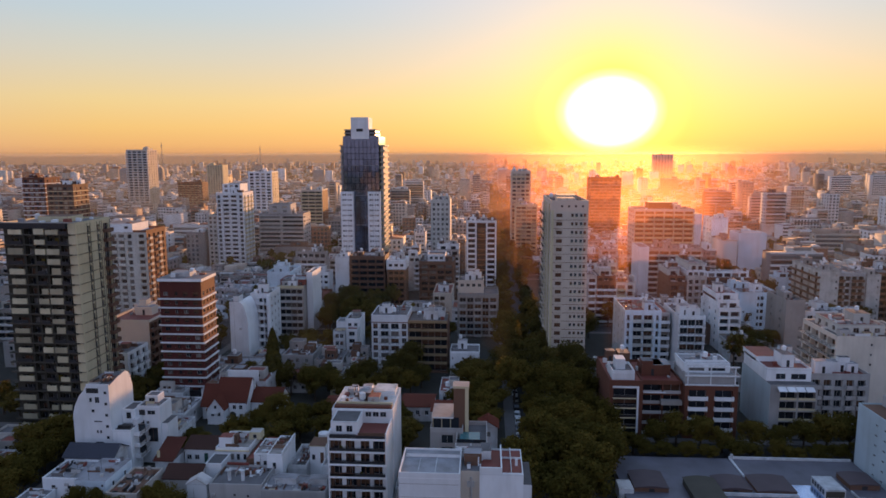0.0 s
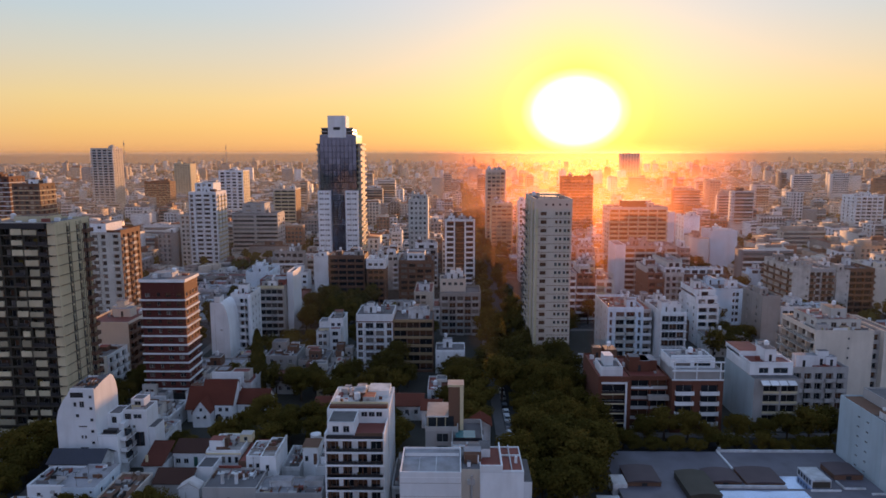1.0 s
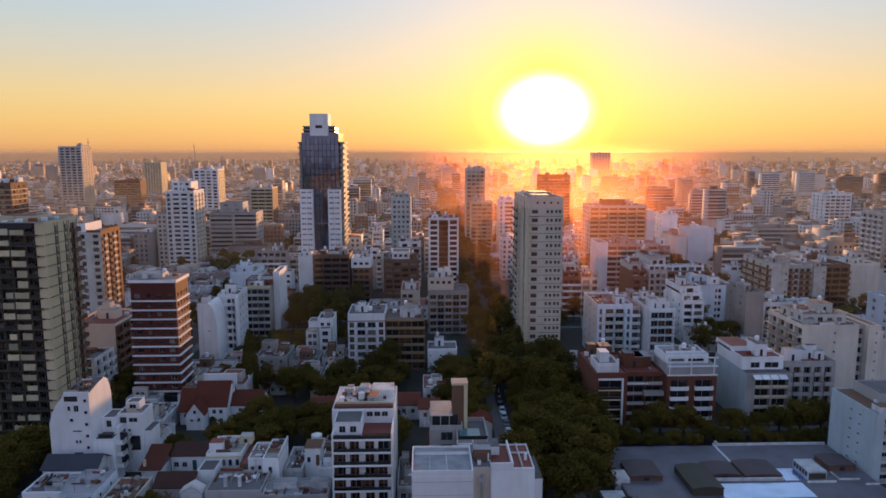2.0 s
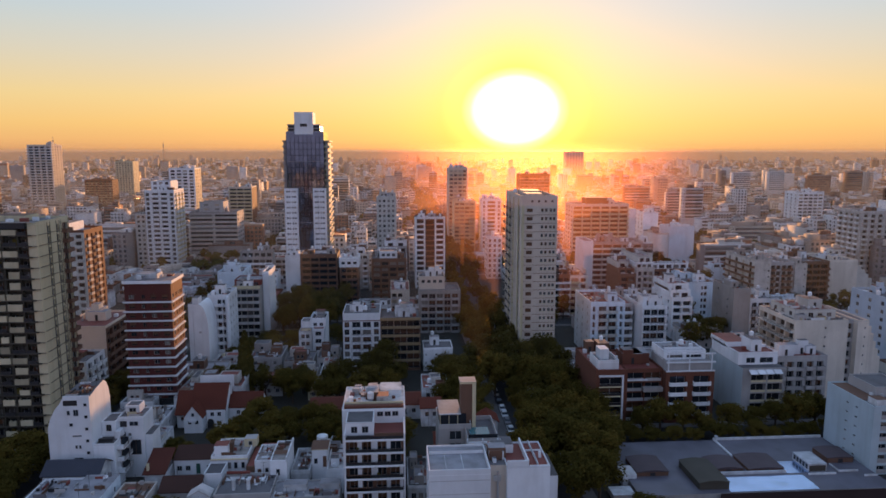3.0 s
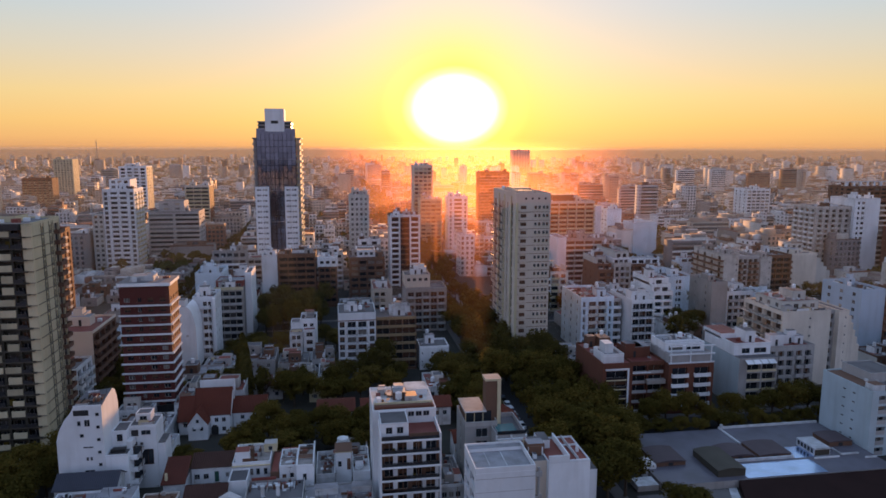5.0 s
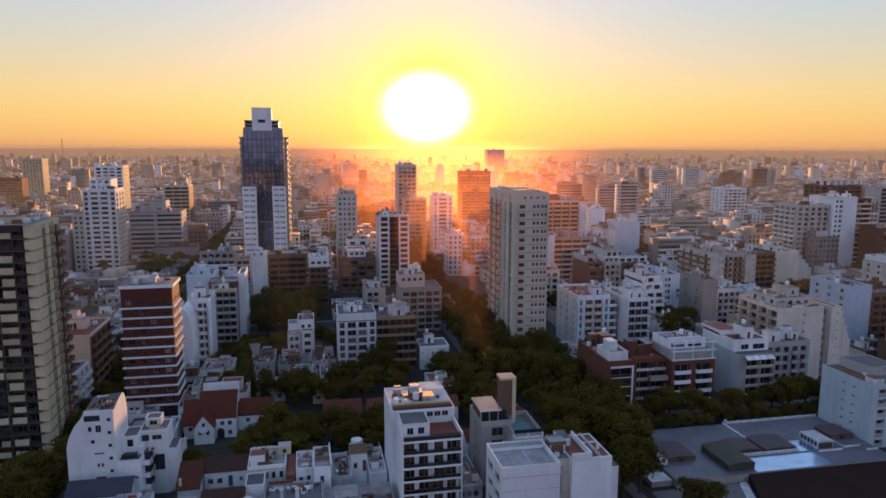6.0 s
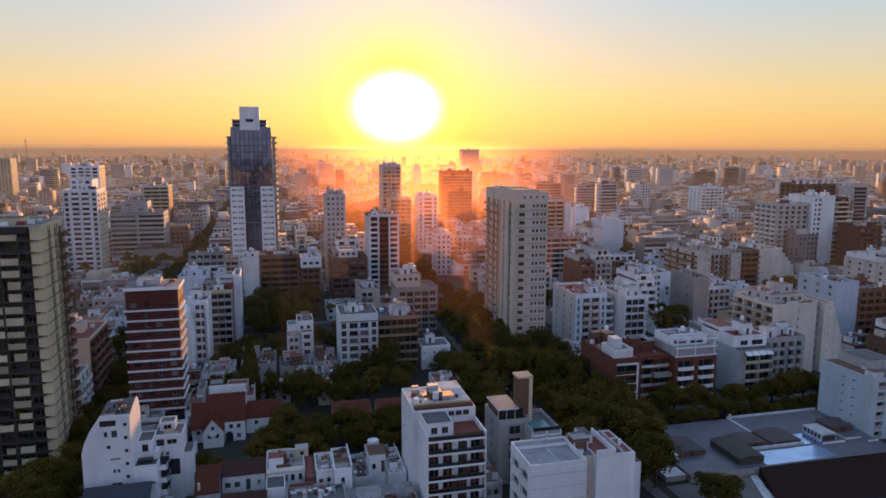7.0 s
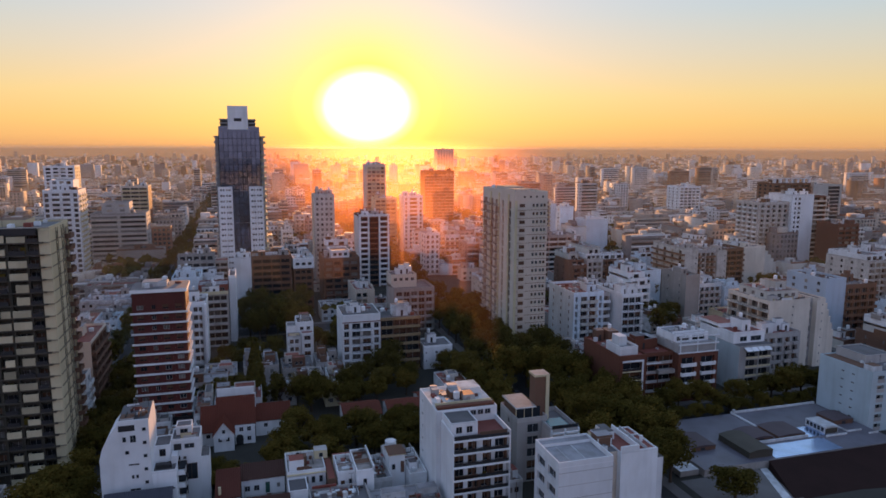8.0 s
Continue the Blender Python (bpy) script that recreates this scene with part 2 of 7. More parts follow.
def window_mesh(w, h, kind):
    """A window as seen from outside: x across, y into the wall, z up from its sill. kind: 0 bare, 1 to 3 blinds, 4 curtained, 5 brown blind, 6 and 7 dark timber, bare or shuttered."""
    key = ("w", round(w, 2), round(h, 2), kind)
    if key not in CACHE:
        b, f = Mesh(), 0.06
        at = lambda u, v, o=0.0: (u, 0.1 - o, v)
        drop = {1: 0.3, 2: 0.6, 3: 0.93, 5: 0.8, 7: 0.7}.get(kind, 0)
        cols = [(-w / 2 + f, -f / 2), (f / 2, w / 2 - f)] if w > 0.9 else [(-w / 2 + f, w / 2 - f)]
        facade(b, at, w, 0, h, TIMBER if kind > 5 else FRAME, cols, [(f, h - f)], 0.06)
        m = f + (h - 2 * f) * (1 - drop)
        for c0, c1 in cols:
            b.quad(at(c0, f, -0.06), at(c1, f, -0.06), at(c1, m, -0.06), at(c0, m, -0.06), CURTAIN if kind == 4 else GLASS)
            if drop:
                b.quad(at(c0, m, -0.06), at(c1, m, -0.06), at(c1, h - f, -0.06), at(c0, h - f, -0.06), TIMBER if kind in (5, 7) else BLIND)
        CACHE[key] = b.data("window")
    return CACHE[key]


def balcony_mesh(w, d, wall, kind):
    """A balcony: y points out of the facade as minus; kind solid, rail or glass."""
    key = ("b", round(w, 2), round(d, 2), wall.name, kind)
    if key not in CACHE:
        b = Mesh()
        b.box(-w / 2, w / 2, -d, 0.02, -0.16, 0, wall)
        if kind == "solid":
            b.box(-w / 2, w / 2, -d, -d + 0.12, 0, 0.95, wall)
            b.box(-w / 2, -w / 2 + 0.12, -d + 0.12, 0, 0, 0.95, wall)
            b.box(w / 2 - 0.12, w / 2, -d + 0.12, 0, 0, 0.95, wall)
        else:
            b.box(-w / 2, w / 2, -d, -d + 0.05, 0.95, 1.0, DARK)
            n = max(3, int(w / 0.3))
            for i in range(n + 1):
                x = -w / 2 + 0.03 + (w - 0.06) * i / n
                b.box(x - 0.025, x + 0.025, -d, -d + 0.04, 0, 0.95, DARK)
            for x in (-w / 2 + 0.03, w / 2 - 0.03):
                b.box(x - 0.03, x + 0.03, -d + 0.05, 0, 0.92, 0.98, DARK)
        CACHE[key] = b.data("balcony")
    return CACHE[key]


def box_balcony(w, d, wall):
    """A plain balcony of a farther house: slab, front and two ends."""
    key = ("bb", round(w, 2), round(d, 2), wall.name)
    if key not in CACHE:
        b = Mesh()
        b.box(-w / 2, w / 2, -d, 0.02, 0, 0.15, wall)
        b.box(-w / 2, w / 2, -d, -d + 0.12, 0.15, 1.05, wall)
        b.box(-w / 2, -w / 2 + 0.12, -d + 0.12, 0, 0.15, 1.05, wall)
        b.box(w / 2 - 0.12, w / 2, -d + 0.12, 0, 0.15, 1.05, wall)
        CACHE[key] = b.data("balcony")
    return CACHE[key]


def rail_mesh(w, mat, high):
    key = ("r", round(w, 2), mat.name, high)
    if key not in CACHE:
        b = Mesh()
        b.box(-w / 2, w / 2, -0.03, 0.08, -0.1, high, mat)
        CACHE[key] = b.data("balustrade")
    return CACHE[key]


SIDES = {"S": 0, "E": 90, "N": 180, "W": -90}


def put_side(b, side, W, D):
    """Where a point (across, up, outwards) of one side lies on a body W by D round its own middle."""
    if side == "S":
        return lambda u, v, o=0.0: (u, -D / 2 - o, v)
    if side == "N":
        return lambda u, v, o=0.0: (-u, D / 2 + o, v)
    if side == "E":
        return lambda u, v, o=0.0: (W / 2 + o, u, v)
    return lambda u, v, o=0.0: (-W / 2 - o, -u, v)


def facade(b, at, wide, z0, z1, mat, cols, rows, deep=0.2):
    """Wall with real openings: cols and rows are the spans of the windows."""
    us = -wide / 2
    v = z0
    for r0, r1 in rows:
        if r0 > v:
            b.quad(at(us, v), at(-us, v), at(-us, r0), at(us, r0), mat)
        u = us
        for c0, c1 in cols:
            b.quad(at(u, r0), at(c0, r0), at(c0, r1), at(u, r1), mat)
            for p, q in (((c0, r0), (c1, r0)), ((c1, r0), (c1, r1)), ((c1, r1), (c0, r1)), ((c0, r1), (c0, r0))):
                b.quad(at(*p), at(*q), at(*q, -deep), at(*p, -deep), mat)
            u = c1
        b.quad(at(u, r0), at(-us, r0), at(-us, r1), at(u, r1), mat)
        v = r1
    if z1 > v:
        b.quad(at(us, v), at(-us, v), at(-us, z1), at(us, z1), mat)


def spread(wide, n, w, margin=0.8):
    step = (wide - 2 * margin) / max(n, 1)
    return [(-wide / 2 + margin + step * (i + 0.5) - w / 2, -wide / 2 + margin + step * (i + 0.5) + w / 2) for i in range(n)]


def house(name, label, x0, x1, y0, y1, h, wall, floor=2.9, z0=0.0, parapet=0.9, roof=ROOF, category="building", group="", separate=True, root=None, **sides):
    """A flat-roofed building; sides S, E, W, N: dict(n, w, h, sill, margin, cols, bal, bw, bd, bk, bm, kinds, skip, top, band, bo). Returns its root."""
    W, D, cx, cy = x1 - x0, y1 - y0, (x0 + x1) / 2, (y0 + y1) / 2
    own = root is None
    if own:
        root = thing(name, label, category, cx, cy, z0, group)
        off = Vector((0, 0, 0))
    else:
        off = Vector((cx, cy, z0)) - root.location
    H = h - z0
    body = Mesh()
    for side in "SEWN":
        wide = W if side in "SN" else D
        at = put_side(body, side, W, D)
        s = sides.get(side)
        mat = (s or {}).get("mat", wall)
        if not s or not s.get("n"):
            body.quad(at(-wide / 2, 0), at(wide / 2, 0), at(wide / 2, H), at(-wide / 2, H), mat)
            if not s:
                continue
        fh = s.get("floor", floor)
        count = int((H - s.get("top", 0.3)) / fh + 0.12)
        ww, wh, sill = s.get("w", 1.5), s.get("h", 1.4), s.get("sill", 0.95)
        cols = s.get("cols") or spread(wide, s.get("n", 0), ww, s.get("margin", 0.6))
        base = max(0.0, H - s.get("top", 0.3) - count * fh)
        levels = [base + i * fh for i in range(count) if i >= s.get("skip", 0)]
        rows = [(z + sill, z + sill + wh) for z in levels]
        if s.get("n"):
            facade(body, at, wide, 0, H, mat, cols, rows, s.get("deep", 0.2))
        rz = SIDES[side]
        for z in levels:
            for c0, c1 in cols if s.get("n") else ():
                kind = RNG.choice(s.get("kinds", (0, 0, 0, 1, 2, 3, 4, 4)))
                u = (c0 + c1) / 2
                if separate:
                    part("window", window_mesh(c1 - c0, wh, kind), root, Vector(at(u, z + sill, 0.2 - s.get("deep", 0.2))) + off, rz)
                    if s.get("rail"):
                        part("balustrade", rail_mesh(c1 - c0, s["rail"], s.get("rail_high", 0.95)), root, Vector(at(u, z + sill)) + off, rz)
                else:
                    body.quad(*[at(p, q, -s.get("deep", 0.2)) for p, q in ((c0, z + sill), (c1, z + sill), (c1, z + sill + wh), (c0, z + sill + wh))], BLIND if kind in (2, 3) else CURTAIN if kind == 4 else GLASS)
            if s.get("band"):
                o, t = s.get("bo", 0.25), s["band"]
                p, q = at(-wide / 2 - (o if side in "SN" else 0), z - t / 2, 0.0), at(wide / 2 + (o if side in "SN" else 0), z + t / 2, o)
                band = Mesh()
                band.box(min(p[0], q[0]), max(p[0], q[0]), min(p[1], q[1]), max(p[1], q[1]), p[2], q[2], s.get("bandm", WHITE))
                part("floor_band", band, root, off)
            if s.get("bal"):
                d, bm, bk = s.get("bd", 1.2), s.get("bm", wall), s.get("bk", "solid")
                spots = [(0, wide)] if s["bal"] == "full" else [((c0 + c1) / 2, s.get("bw", c1 - c0 + 0.9)) for i, (c0, c1) in enumerate(cols) if i in s["bal"]] if isinstance(s["bal"], (tuple, list)) else [(0, wide)]
                for u, bw in spots:
                    if separate:
                        part("balcony", balcony_mesh(bw, d, bm, bk), root, Vector(at(u, z + 0.05)) + off, rz)
                    else:
                        part("balcony", box_balcony(bw, d, bm), root, Vector(at(u, z - 0.1)) + off, rz)
    part("wall", body, root, off)
    top = Mesh()
    top.box(-W / 2, W / 2, -D / 2, D / 2, H, H + 0.12, wall, roof)
    part("roof", top, root, off)
    if parapet:
        e, t = Mesh(), 0.2
        for q in ((-W / 2, W / 2, -D / 2, -D / 2 + t), (-W / 2, W / 2, D / 2 - t, D / 2), (-W / 2, -W / 2 + t, -D / 2 + t, D / 2 - t), (W / 2 - t, W / 2, -D / 2 + t, D / 2 - t)):
            e.box(*q, H + 0.12, H + 0.12 + parapet, wall)
        part("parapet", e, root, off)
    return root


def add_box(root, name, x0, x1, y0, y1, z0, z1, mat, top=None, label=""):
    """A box part in world metres."""
    b, o = Mesh(), root.location
    b.box(-(x1 - x0) / 2, (x1 - x0) / 2, -(y1 - y0) / 2, (y1 - y0) / 2, 0, z1 - z0, mat, top)
    return part(name, b, root, (Vector(((x0 + x1) / 2, (y0 + y1) / 2, z0)) - o), 0, label)


def tank_mesh(r, h):
    key = ("t", r, h)
    if key not in CACHE:
        b = Mesh()
        for a in range(4):
            x, y = r * 0.7 * math.cos(a * math.pi / 2 + 0.78), r * 0.7 * math.sin(a * math.pi / 2 + 0.78)
            b.box(x - 0.08, x + 0.08, y - 0.08, y + 0.08, 0, 0.6, GREY)
        b.tube(0, 0, 0.6, 0.6 + h, r, r, WHITE, 14)
        b.tube(0, 0, 0.6 + h, 0.85 + h, r, 0.25, WHITE, 14)
        CACHE[key] = b.data("water_tank")
    return CACHE[key]


def roof_kit(root, x0, x1, y0, y1, z, wall=WHITE, rng=None, rooms=1, tanks=1, bits=4, room=None):
    """Lift rooms, water tanks, ducts, air conditioners and an aerial on a flat roof."""
    r, o = rng or RNG, root.location
    for k in range(rooms):
        w, d, h = room or (r.uniform(2.6, min(6.0, max(2.8, (x1 - x0) * 0.6))), r.uniform(2.6, min(6.5, max(2.8, (y1 - y0) * 0.5))), r.uniform(2.3, 3.6))
        x, y = r.uniform(x0 + w / 2, max(x0 + w / 2, x1 - w / 2)), r.uniform(y0 + d / 2, max(y0 + d / 2, y1 - d / 2))
        b = Mesh()
        b.box(-w / 2, w / 2, -d / 2, d / 2, 0, h, wall, SILVER if r.random() < 0.5 else ROOF)
        b.box(-0.4, 0.4, -d / 2 - 0.03, -d / 2, 0.1, 2.0, DARK)
        part("lift_room", b, root, Vector((x, y, z)) - o)
        if tanks > k:
            b, a = Mesh(), r.uniform(-0.3, 0.2) * w
            if r.random() < 0.5:
                b.box(a - w * 0.2, a + w * 0.3, -d * 0.5, d * 0.1, 0, r.uniform(0.9, 1.8), wall, ROOF)
                part("tank_housing", b, root, Vector((x, y, z + h)) - o)
            else:
                part("water_tank", tank_mesh(0.6, 1.0), root, Vector((x + a, y, z + h)) - o)
    for k in range(tanks - rooms if tanks > rooms else 0):
        part("water_tank", tank_mesh(0.7, 1.3), root, Vector((r.uniform(x0 + 1, x1 - 1), r.uniform(y0 + 1, y1 - 1), z)) - o)
    for k in range(bits):
        b, w, d, h = Mesh(), r.uniform(0.5, 1.6), r.uniform(0.5, 1.8), r.uniform(0.3, 1.3)
        b.box(-w / 2, w / 2, -d / 2, d / 2, 0, h, r.choice((WHITE, GREY, SILVER, REDROOF)))
        part(r.choice(("air_conditioner", "duct", "skylight")), b, root, Vector((r.uniform(x0 + 0.8, x1 - 0.8), r.uniform(y0 + 0.8, y1 - 0.8), z)) - o)
    b = Mesh()
    b.rod((0, 0, 0), (0, 0, 3.2), 0.04, DARK)
    for k in range(4):
        b.rod((-0.5, 0, 2.2 + 0.25 * k), (0.5, 0, 2.2 + 0.25 * k), 0.02, DARK, 4)
    part("aerial", b, root, Vector((r.uniform(x0 + 1, x1 - 1), r.uniform(y0 + 1, y1 - 1), z)) - o)


def gable_roof(root, x0, x1, y0, y1, z, rise, mat, along="x", over=0.4, wall=WHITE):
    """Two slopes with thickness and rows of tiles, and the gable walls under them."""
    b, o, t = Mesh(), root.location, 0.18
    turn = (lambda p: p) if along == "x" else (lambda p: (p[1], p[0], p[2]))
    if along != "x":
        x0, x1, y0, y1 = y0, y1, x0, x1
    ym, xa, xb = (y0 + y1) / 2, x0 - over, x1 + over
    lo, hi = z - over * rise / ((y1 - y0) / 2), z + rise
    slopes = []
    for ya, yb in ((y0 - over, ym), (y1 + over, ym)):
        a = [(xa, ya, lo), (xb, ya, lo), (xb, yb, hi), (xa, yb, hi)]
        c = [(p[0], p[1], p[2] + t) for p in a]
        for q in ((c[0], c[1], c[2], c[3]), (a[0], a[1], a[2], a[3]), (a[0], a[1], c[1], c[0]), (a[1], a[2], c[2], c[1]), (a[3], a[0], c[0], c[3])):
            b.quad(*[tuple(Vector(turn(p)) - o) for p in q], mat)
        slopes.append((ya, yb))
    for x in (x0, x1):
        g = Mesh()
        g.tri(*[tuple(Vector(turn(p)) - o) for p in ((x, y0, z), (x, y1, z), (x, ym, z + rise))], wall)
        part("gable_wall", g, root)
    roof = part("tiled_roof", b, root)
    for ya, yb in slopes:
        row = Mesh()
        for i in range(int((xb - xa) / 0.4)):
            x = xa + 0.4 * (i + 0.5)
            row.rod(tuple(Vector(turn((x, ya, lo + t))) - o), tuple(Vector(turn((x, yb, hi + t))) - o), 0.09, mat, 4)
        tagged(part("tile_ribs", row, roof), kind="stuff")


def clutter(root, x0, x1, y0, y1, z, n, rng):
    """Sheds, low walls, pipes, skylights and tanks scattered over a low roof."""
    o = root.location
    for k in range(n):
        b, pick = Mesh(), rng.random()
        if pick < 0.3:
            w, d, h, nm = rng.uniform(1.5, 3.4), rng.uniform(1.5, 3.2), rng.uniform(1.2, 2.5), "roof_shed"
        elif pick < 0.55:
            w, d, h, nm = (rng.uniform(2, 5), 0.18, rng.uniform(0.5, 1.2), "low_wall") if rng.random() < 0.5 else (0.18, rng.uniform(2, 5), rng.uniform(0.5, 1.2), "low_wall")
        elif pick < 0.7:
            w, d, h, nm = rng.uniform(1, 2.8), rng.uniform(1, 3), rng.uniform(0.15, 0.35), "roof_patch"
        else:
            w, d, h, nm = rng.uniform(0.4, 1.1), rng.uniform(0.4, 1.1), rng.uniform(0.4, 1.3), rng.choice(("chimney", "skylight", "air_conditioner"))
        w, d = min(w, x1 - x0 - 0.4), min(d, y1 - y0 - 0.4)
        b.box(-w / 2, w / 2, -d / 2, d / 2, 0, h, rng.choice((WHITE, WHITE, GREY, CONCRETE, CREAM, BROWN)), rng.choice((ROOF, SILVER, REDROOF, BROWN)))
        part(nm, b, root, Vector((rng.uniform(x0 + w / 2, x1 - w / 2), rng.uniform(y0 + d / 2, y1 - d / 2), z)) - o)


def roof_joined(root, x0, x1, y0, y1, z, rng, wall, n=9, rooms=True):
    """The small structures of a farther roof, too small to pick apart: rooms, tanks, ducts, low walls, tiled patches and an aerial."""
    b, o = Mesh(), root.location
    for k in range(n):
        big, pick = rooms and k < 2, rng.random()
        if big:
            w, d, h = rng.uniform(2.2, 4.4), rng.uniform(2.2, 4.4), rng.uniform(1.9, 3.4)
        elif pick < 0.5:
            w, d, h = rng.uniform(0.4, 1.6), rng.uniform(0.4, 1.6), rng.uniform(0.4, 1.5)
        elif pick < 0.75:
            w, d, h = (rng.uniform(2, 6), 0.2, rng.uniform(0.6, 1.4)) if rng.random() < 0.5 else (0.2, rng.uniform(2, 6), rng.uniform(0.6, 1.4))
        else:
            w, d, h = rng.uniform(1.5, 4), rng.uniform(1.5, 4), rng.uniform(0.05, 0.12)
        w, d = min(w, x1 - x0 - 0.2), min(d, y1 - y0 - 0.2)
        x, y = rng.uniform(x0, x1 - w) - o.x, rng.uniform(y0, y1 - d) - o.y
        b.box(x, x + w, y, y + d, z - o.z, z - o.z + h, rng.choice((wall, WHITE, WHITE, WHITE, GREY, CONCRETE, BROWN)), rng.choice((ROOF, SILVER, REDROOF, REDROOF, WHITEROOF)))
        if big:
            b.box(x + w * 0.35, x + w * 0.6, y - 0.05, y - 0.01, z - o.z + 0.1, z - o.z + 1.9, DARK)
            b.box(x - 0.12, x + w + 0.12, y - 0.12, y + d + 0.12, z - o.z + h, z - o.z + h + 0.15, WHITE, ROOF)
        if big and rng.random() < 0.6:
            b.tube(x + w * 0.5, y + d * 0.5, z - o.z + h + 0.15, z - o.z + h + 1.5, 0.6, 0.6, WHITE, 8)
    b.rod((x, y, z - o.z), (x, y, z - o.z + 4.5), 0.04, DARK, 4)
    tagged(part("roof_clutter", b, root), kind="stuff")


def litter(root, x0, x1, y0, y1, z, n, rng):
    """Loose boards, sheets, pots, pipes and low kerbs on an old roof, too small and many to pick apart."""
    b, o = Mesh(), root.location
    for k in range(n):
        pick = rng.random()
        if pick < 0.45:
            w, d, h = rng.uniform(0.5, 2.2), rng.uniform(0.4, 1.8), rng.uniform(0.03, 0.12)
        elif pick < 0.7:
            w, d, h = rng.uniform(0.25, 0.8), rng.uniform(0.25, 0.7), rng.uniform(0.25, 0.9)
        elif pick < 0.85:
            w, d, h = rng.uniform(1.0, 3.0), 0.14, rng.uniform(0.3, 0.9)
        else:
            w, d, h = 0.14, rng.uniform(1.0, 3.5), rng.uniform(0.3, 0.9)
        w, d = min(w, (x1 - x0) * 0.8), min(d, (y1 - y0) * 0.8)
        x, y = rng.uniform(x0, x1 - w) - o.x, rng.uniform(y0, y1 - d) - o.y
        b.box(x, x + w, y, y + d, z - o.z, z - o.z + h + 0.003 * k / n, rng.choice((ROOF, CONCRETE, BROWN, BROWN, REDROOF, GREY, DIRTY, WHITE, DARK)))
    for k in range(2):
        x, y = rng.uniform(x0, x1) - o.x, rng.uniform(y0, y1) - o.y
        h = rng.uniform(1.5, 3.5)
        b.rod((x, y, z - o.z), (x, y, z - o.z + h), 0.035, DARK, 4)
        b.rod((x - 0.6, y, z - o.z + h * 0.95), (x + 0.6, y, z - o.z + h * 0.95), 0.025, DARK, 4)
    tagged(part("roof_litter", b, root), kind="stuff")


def fittings(root, x0, x1, y0, h, rng, z0=0.0):
    """Downpipes, meter boxes, air conditioners, vents and patches of bare plaster on a front wall."""
    b, o = Mesh(), root.location
    for k in range(max(2, int((x1 - x0) / 2.5))):
        x, pick = rng.uniform(x0 + 0.2, x1 - 0.9) - o.x, rng.random()
        z = rng.uniform(z0 + 0.8, max(z0 + 1.0, h - 0.9)) - o.z
        y = y0 - o.y
        if pick < 0.3:
            b.rod((x, y - 0.07, z0 - o.z), (x, y - 0.07, h - o.z), 0.06, rng.choice((GREY, BROWN)), 5)
        elif pick < 0.55:
            b.box(x, x + 0.8, y - 0.35, y, z, z + 0.55, GREY)
        elif pick < 0.75:
            b.box(x, x + 0.45, y - 0.03, y, z, z + 0.45, DARK)
        else:
            b.box(x, x + rng.uniform(0.6, 1.4), y - 0.015, y, z, z + rng.uniform(0.4, 0.9), rng.choice((CONCRETE, BROWN)))
    tagged(part("wall_fittings", b, root), kind="stuff")


# ---- ground, streets, distance ----
def structure(name, mesh, label, category):
    return tagged(new(name, mesh.data(name)), label, category, "", "structure")


g = Mesh()
g.quad((-9000, -3000, 0), (9000, -3000, 0), (9000, 9000, 0), (-9000, 9000, 0), ASPHALT)
structure("ground", g, "dark asphalt streets and yards reaching to the horizon", "ground")
# backdrop wall: the horizon's orange haze light is put in as emission
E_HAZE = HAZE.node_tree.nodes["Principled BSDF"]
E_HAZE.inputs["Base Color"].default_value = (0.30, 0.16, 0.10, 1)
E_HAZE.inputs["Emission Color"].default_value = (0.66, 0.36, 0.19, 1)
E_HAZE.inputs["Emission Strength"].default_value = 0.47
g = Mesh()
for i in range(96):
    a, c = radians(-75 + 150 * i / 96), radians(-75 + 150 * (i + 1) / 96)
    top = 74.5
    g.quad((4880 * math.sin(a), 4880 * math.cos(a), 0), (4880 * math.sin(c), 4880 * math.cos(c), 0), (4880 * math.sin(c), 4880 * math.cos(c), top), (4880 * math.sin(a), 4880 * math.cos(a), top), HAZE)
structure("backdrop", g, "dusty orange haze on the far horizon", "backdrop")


# thin tinted sheets added as dust haze over the far city: scatter the light behind a little, thinning upwards
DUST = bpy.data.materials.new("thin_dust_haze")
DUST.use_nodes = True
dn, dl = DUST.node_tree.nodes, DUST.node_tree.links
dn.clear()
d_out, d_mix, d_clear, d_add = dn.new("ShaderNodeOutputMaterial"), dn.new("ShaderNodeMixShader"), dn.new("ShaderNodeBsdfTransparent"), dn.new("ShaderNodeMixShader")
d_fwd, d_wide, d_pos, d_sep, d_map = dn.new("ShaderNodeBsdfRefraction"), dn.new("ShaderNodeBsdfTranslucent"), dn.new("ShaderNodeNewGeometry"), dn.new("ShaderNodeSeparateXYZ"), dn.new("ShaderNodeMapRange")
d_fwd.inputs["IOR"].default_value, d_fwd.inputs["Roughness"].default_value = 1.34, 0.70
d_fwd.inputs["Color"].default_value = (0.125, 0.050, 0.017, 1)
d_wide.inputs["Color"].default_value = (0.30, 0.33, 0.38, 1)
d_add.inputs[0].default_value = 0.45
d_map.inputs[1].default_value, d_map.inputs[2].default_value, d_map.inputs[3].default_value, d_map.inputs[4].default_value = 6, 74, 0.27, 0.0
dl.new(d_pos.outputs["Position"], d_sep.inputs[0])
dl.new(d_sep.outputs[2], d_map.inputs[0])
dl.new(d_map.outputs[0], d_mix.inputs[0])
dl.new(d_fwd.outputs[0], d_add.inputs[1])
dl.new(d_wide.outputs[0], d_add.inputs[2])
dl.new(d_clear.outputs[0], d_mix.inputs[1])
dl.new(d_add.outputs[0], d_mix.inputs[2])
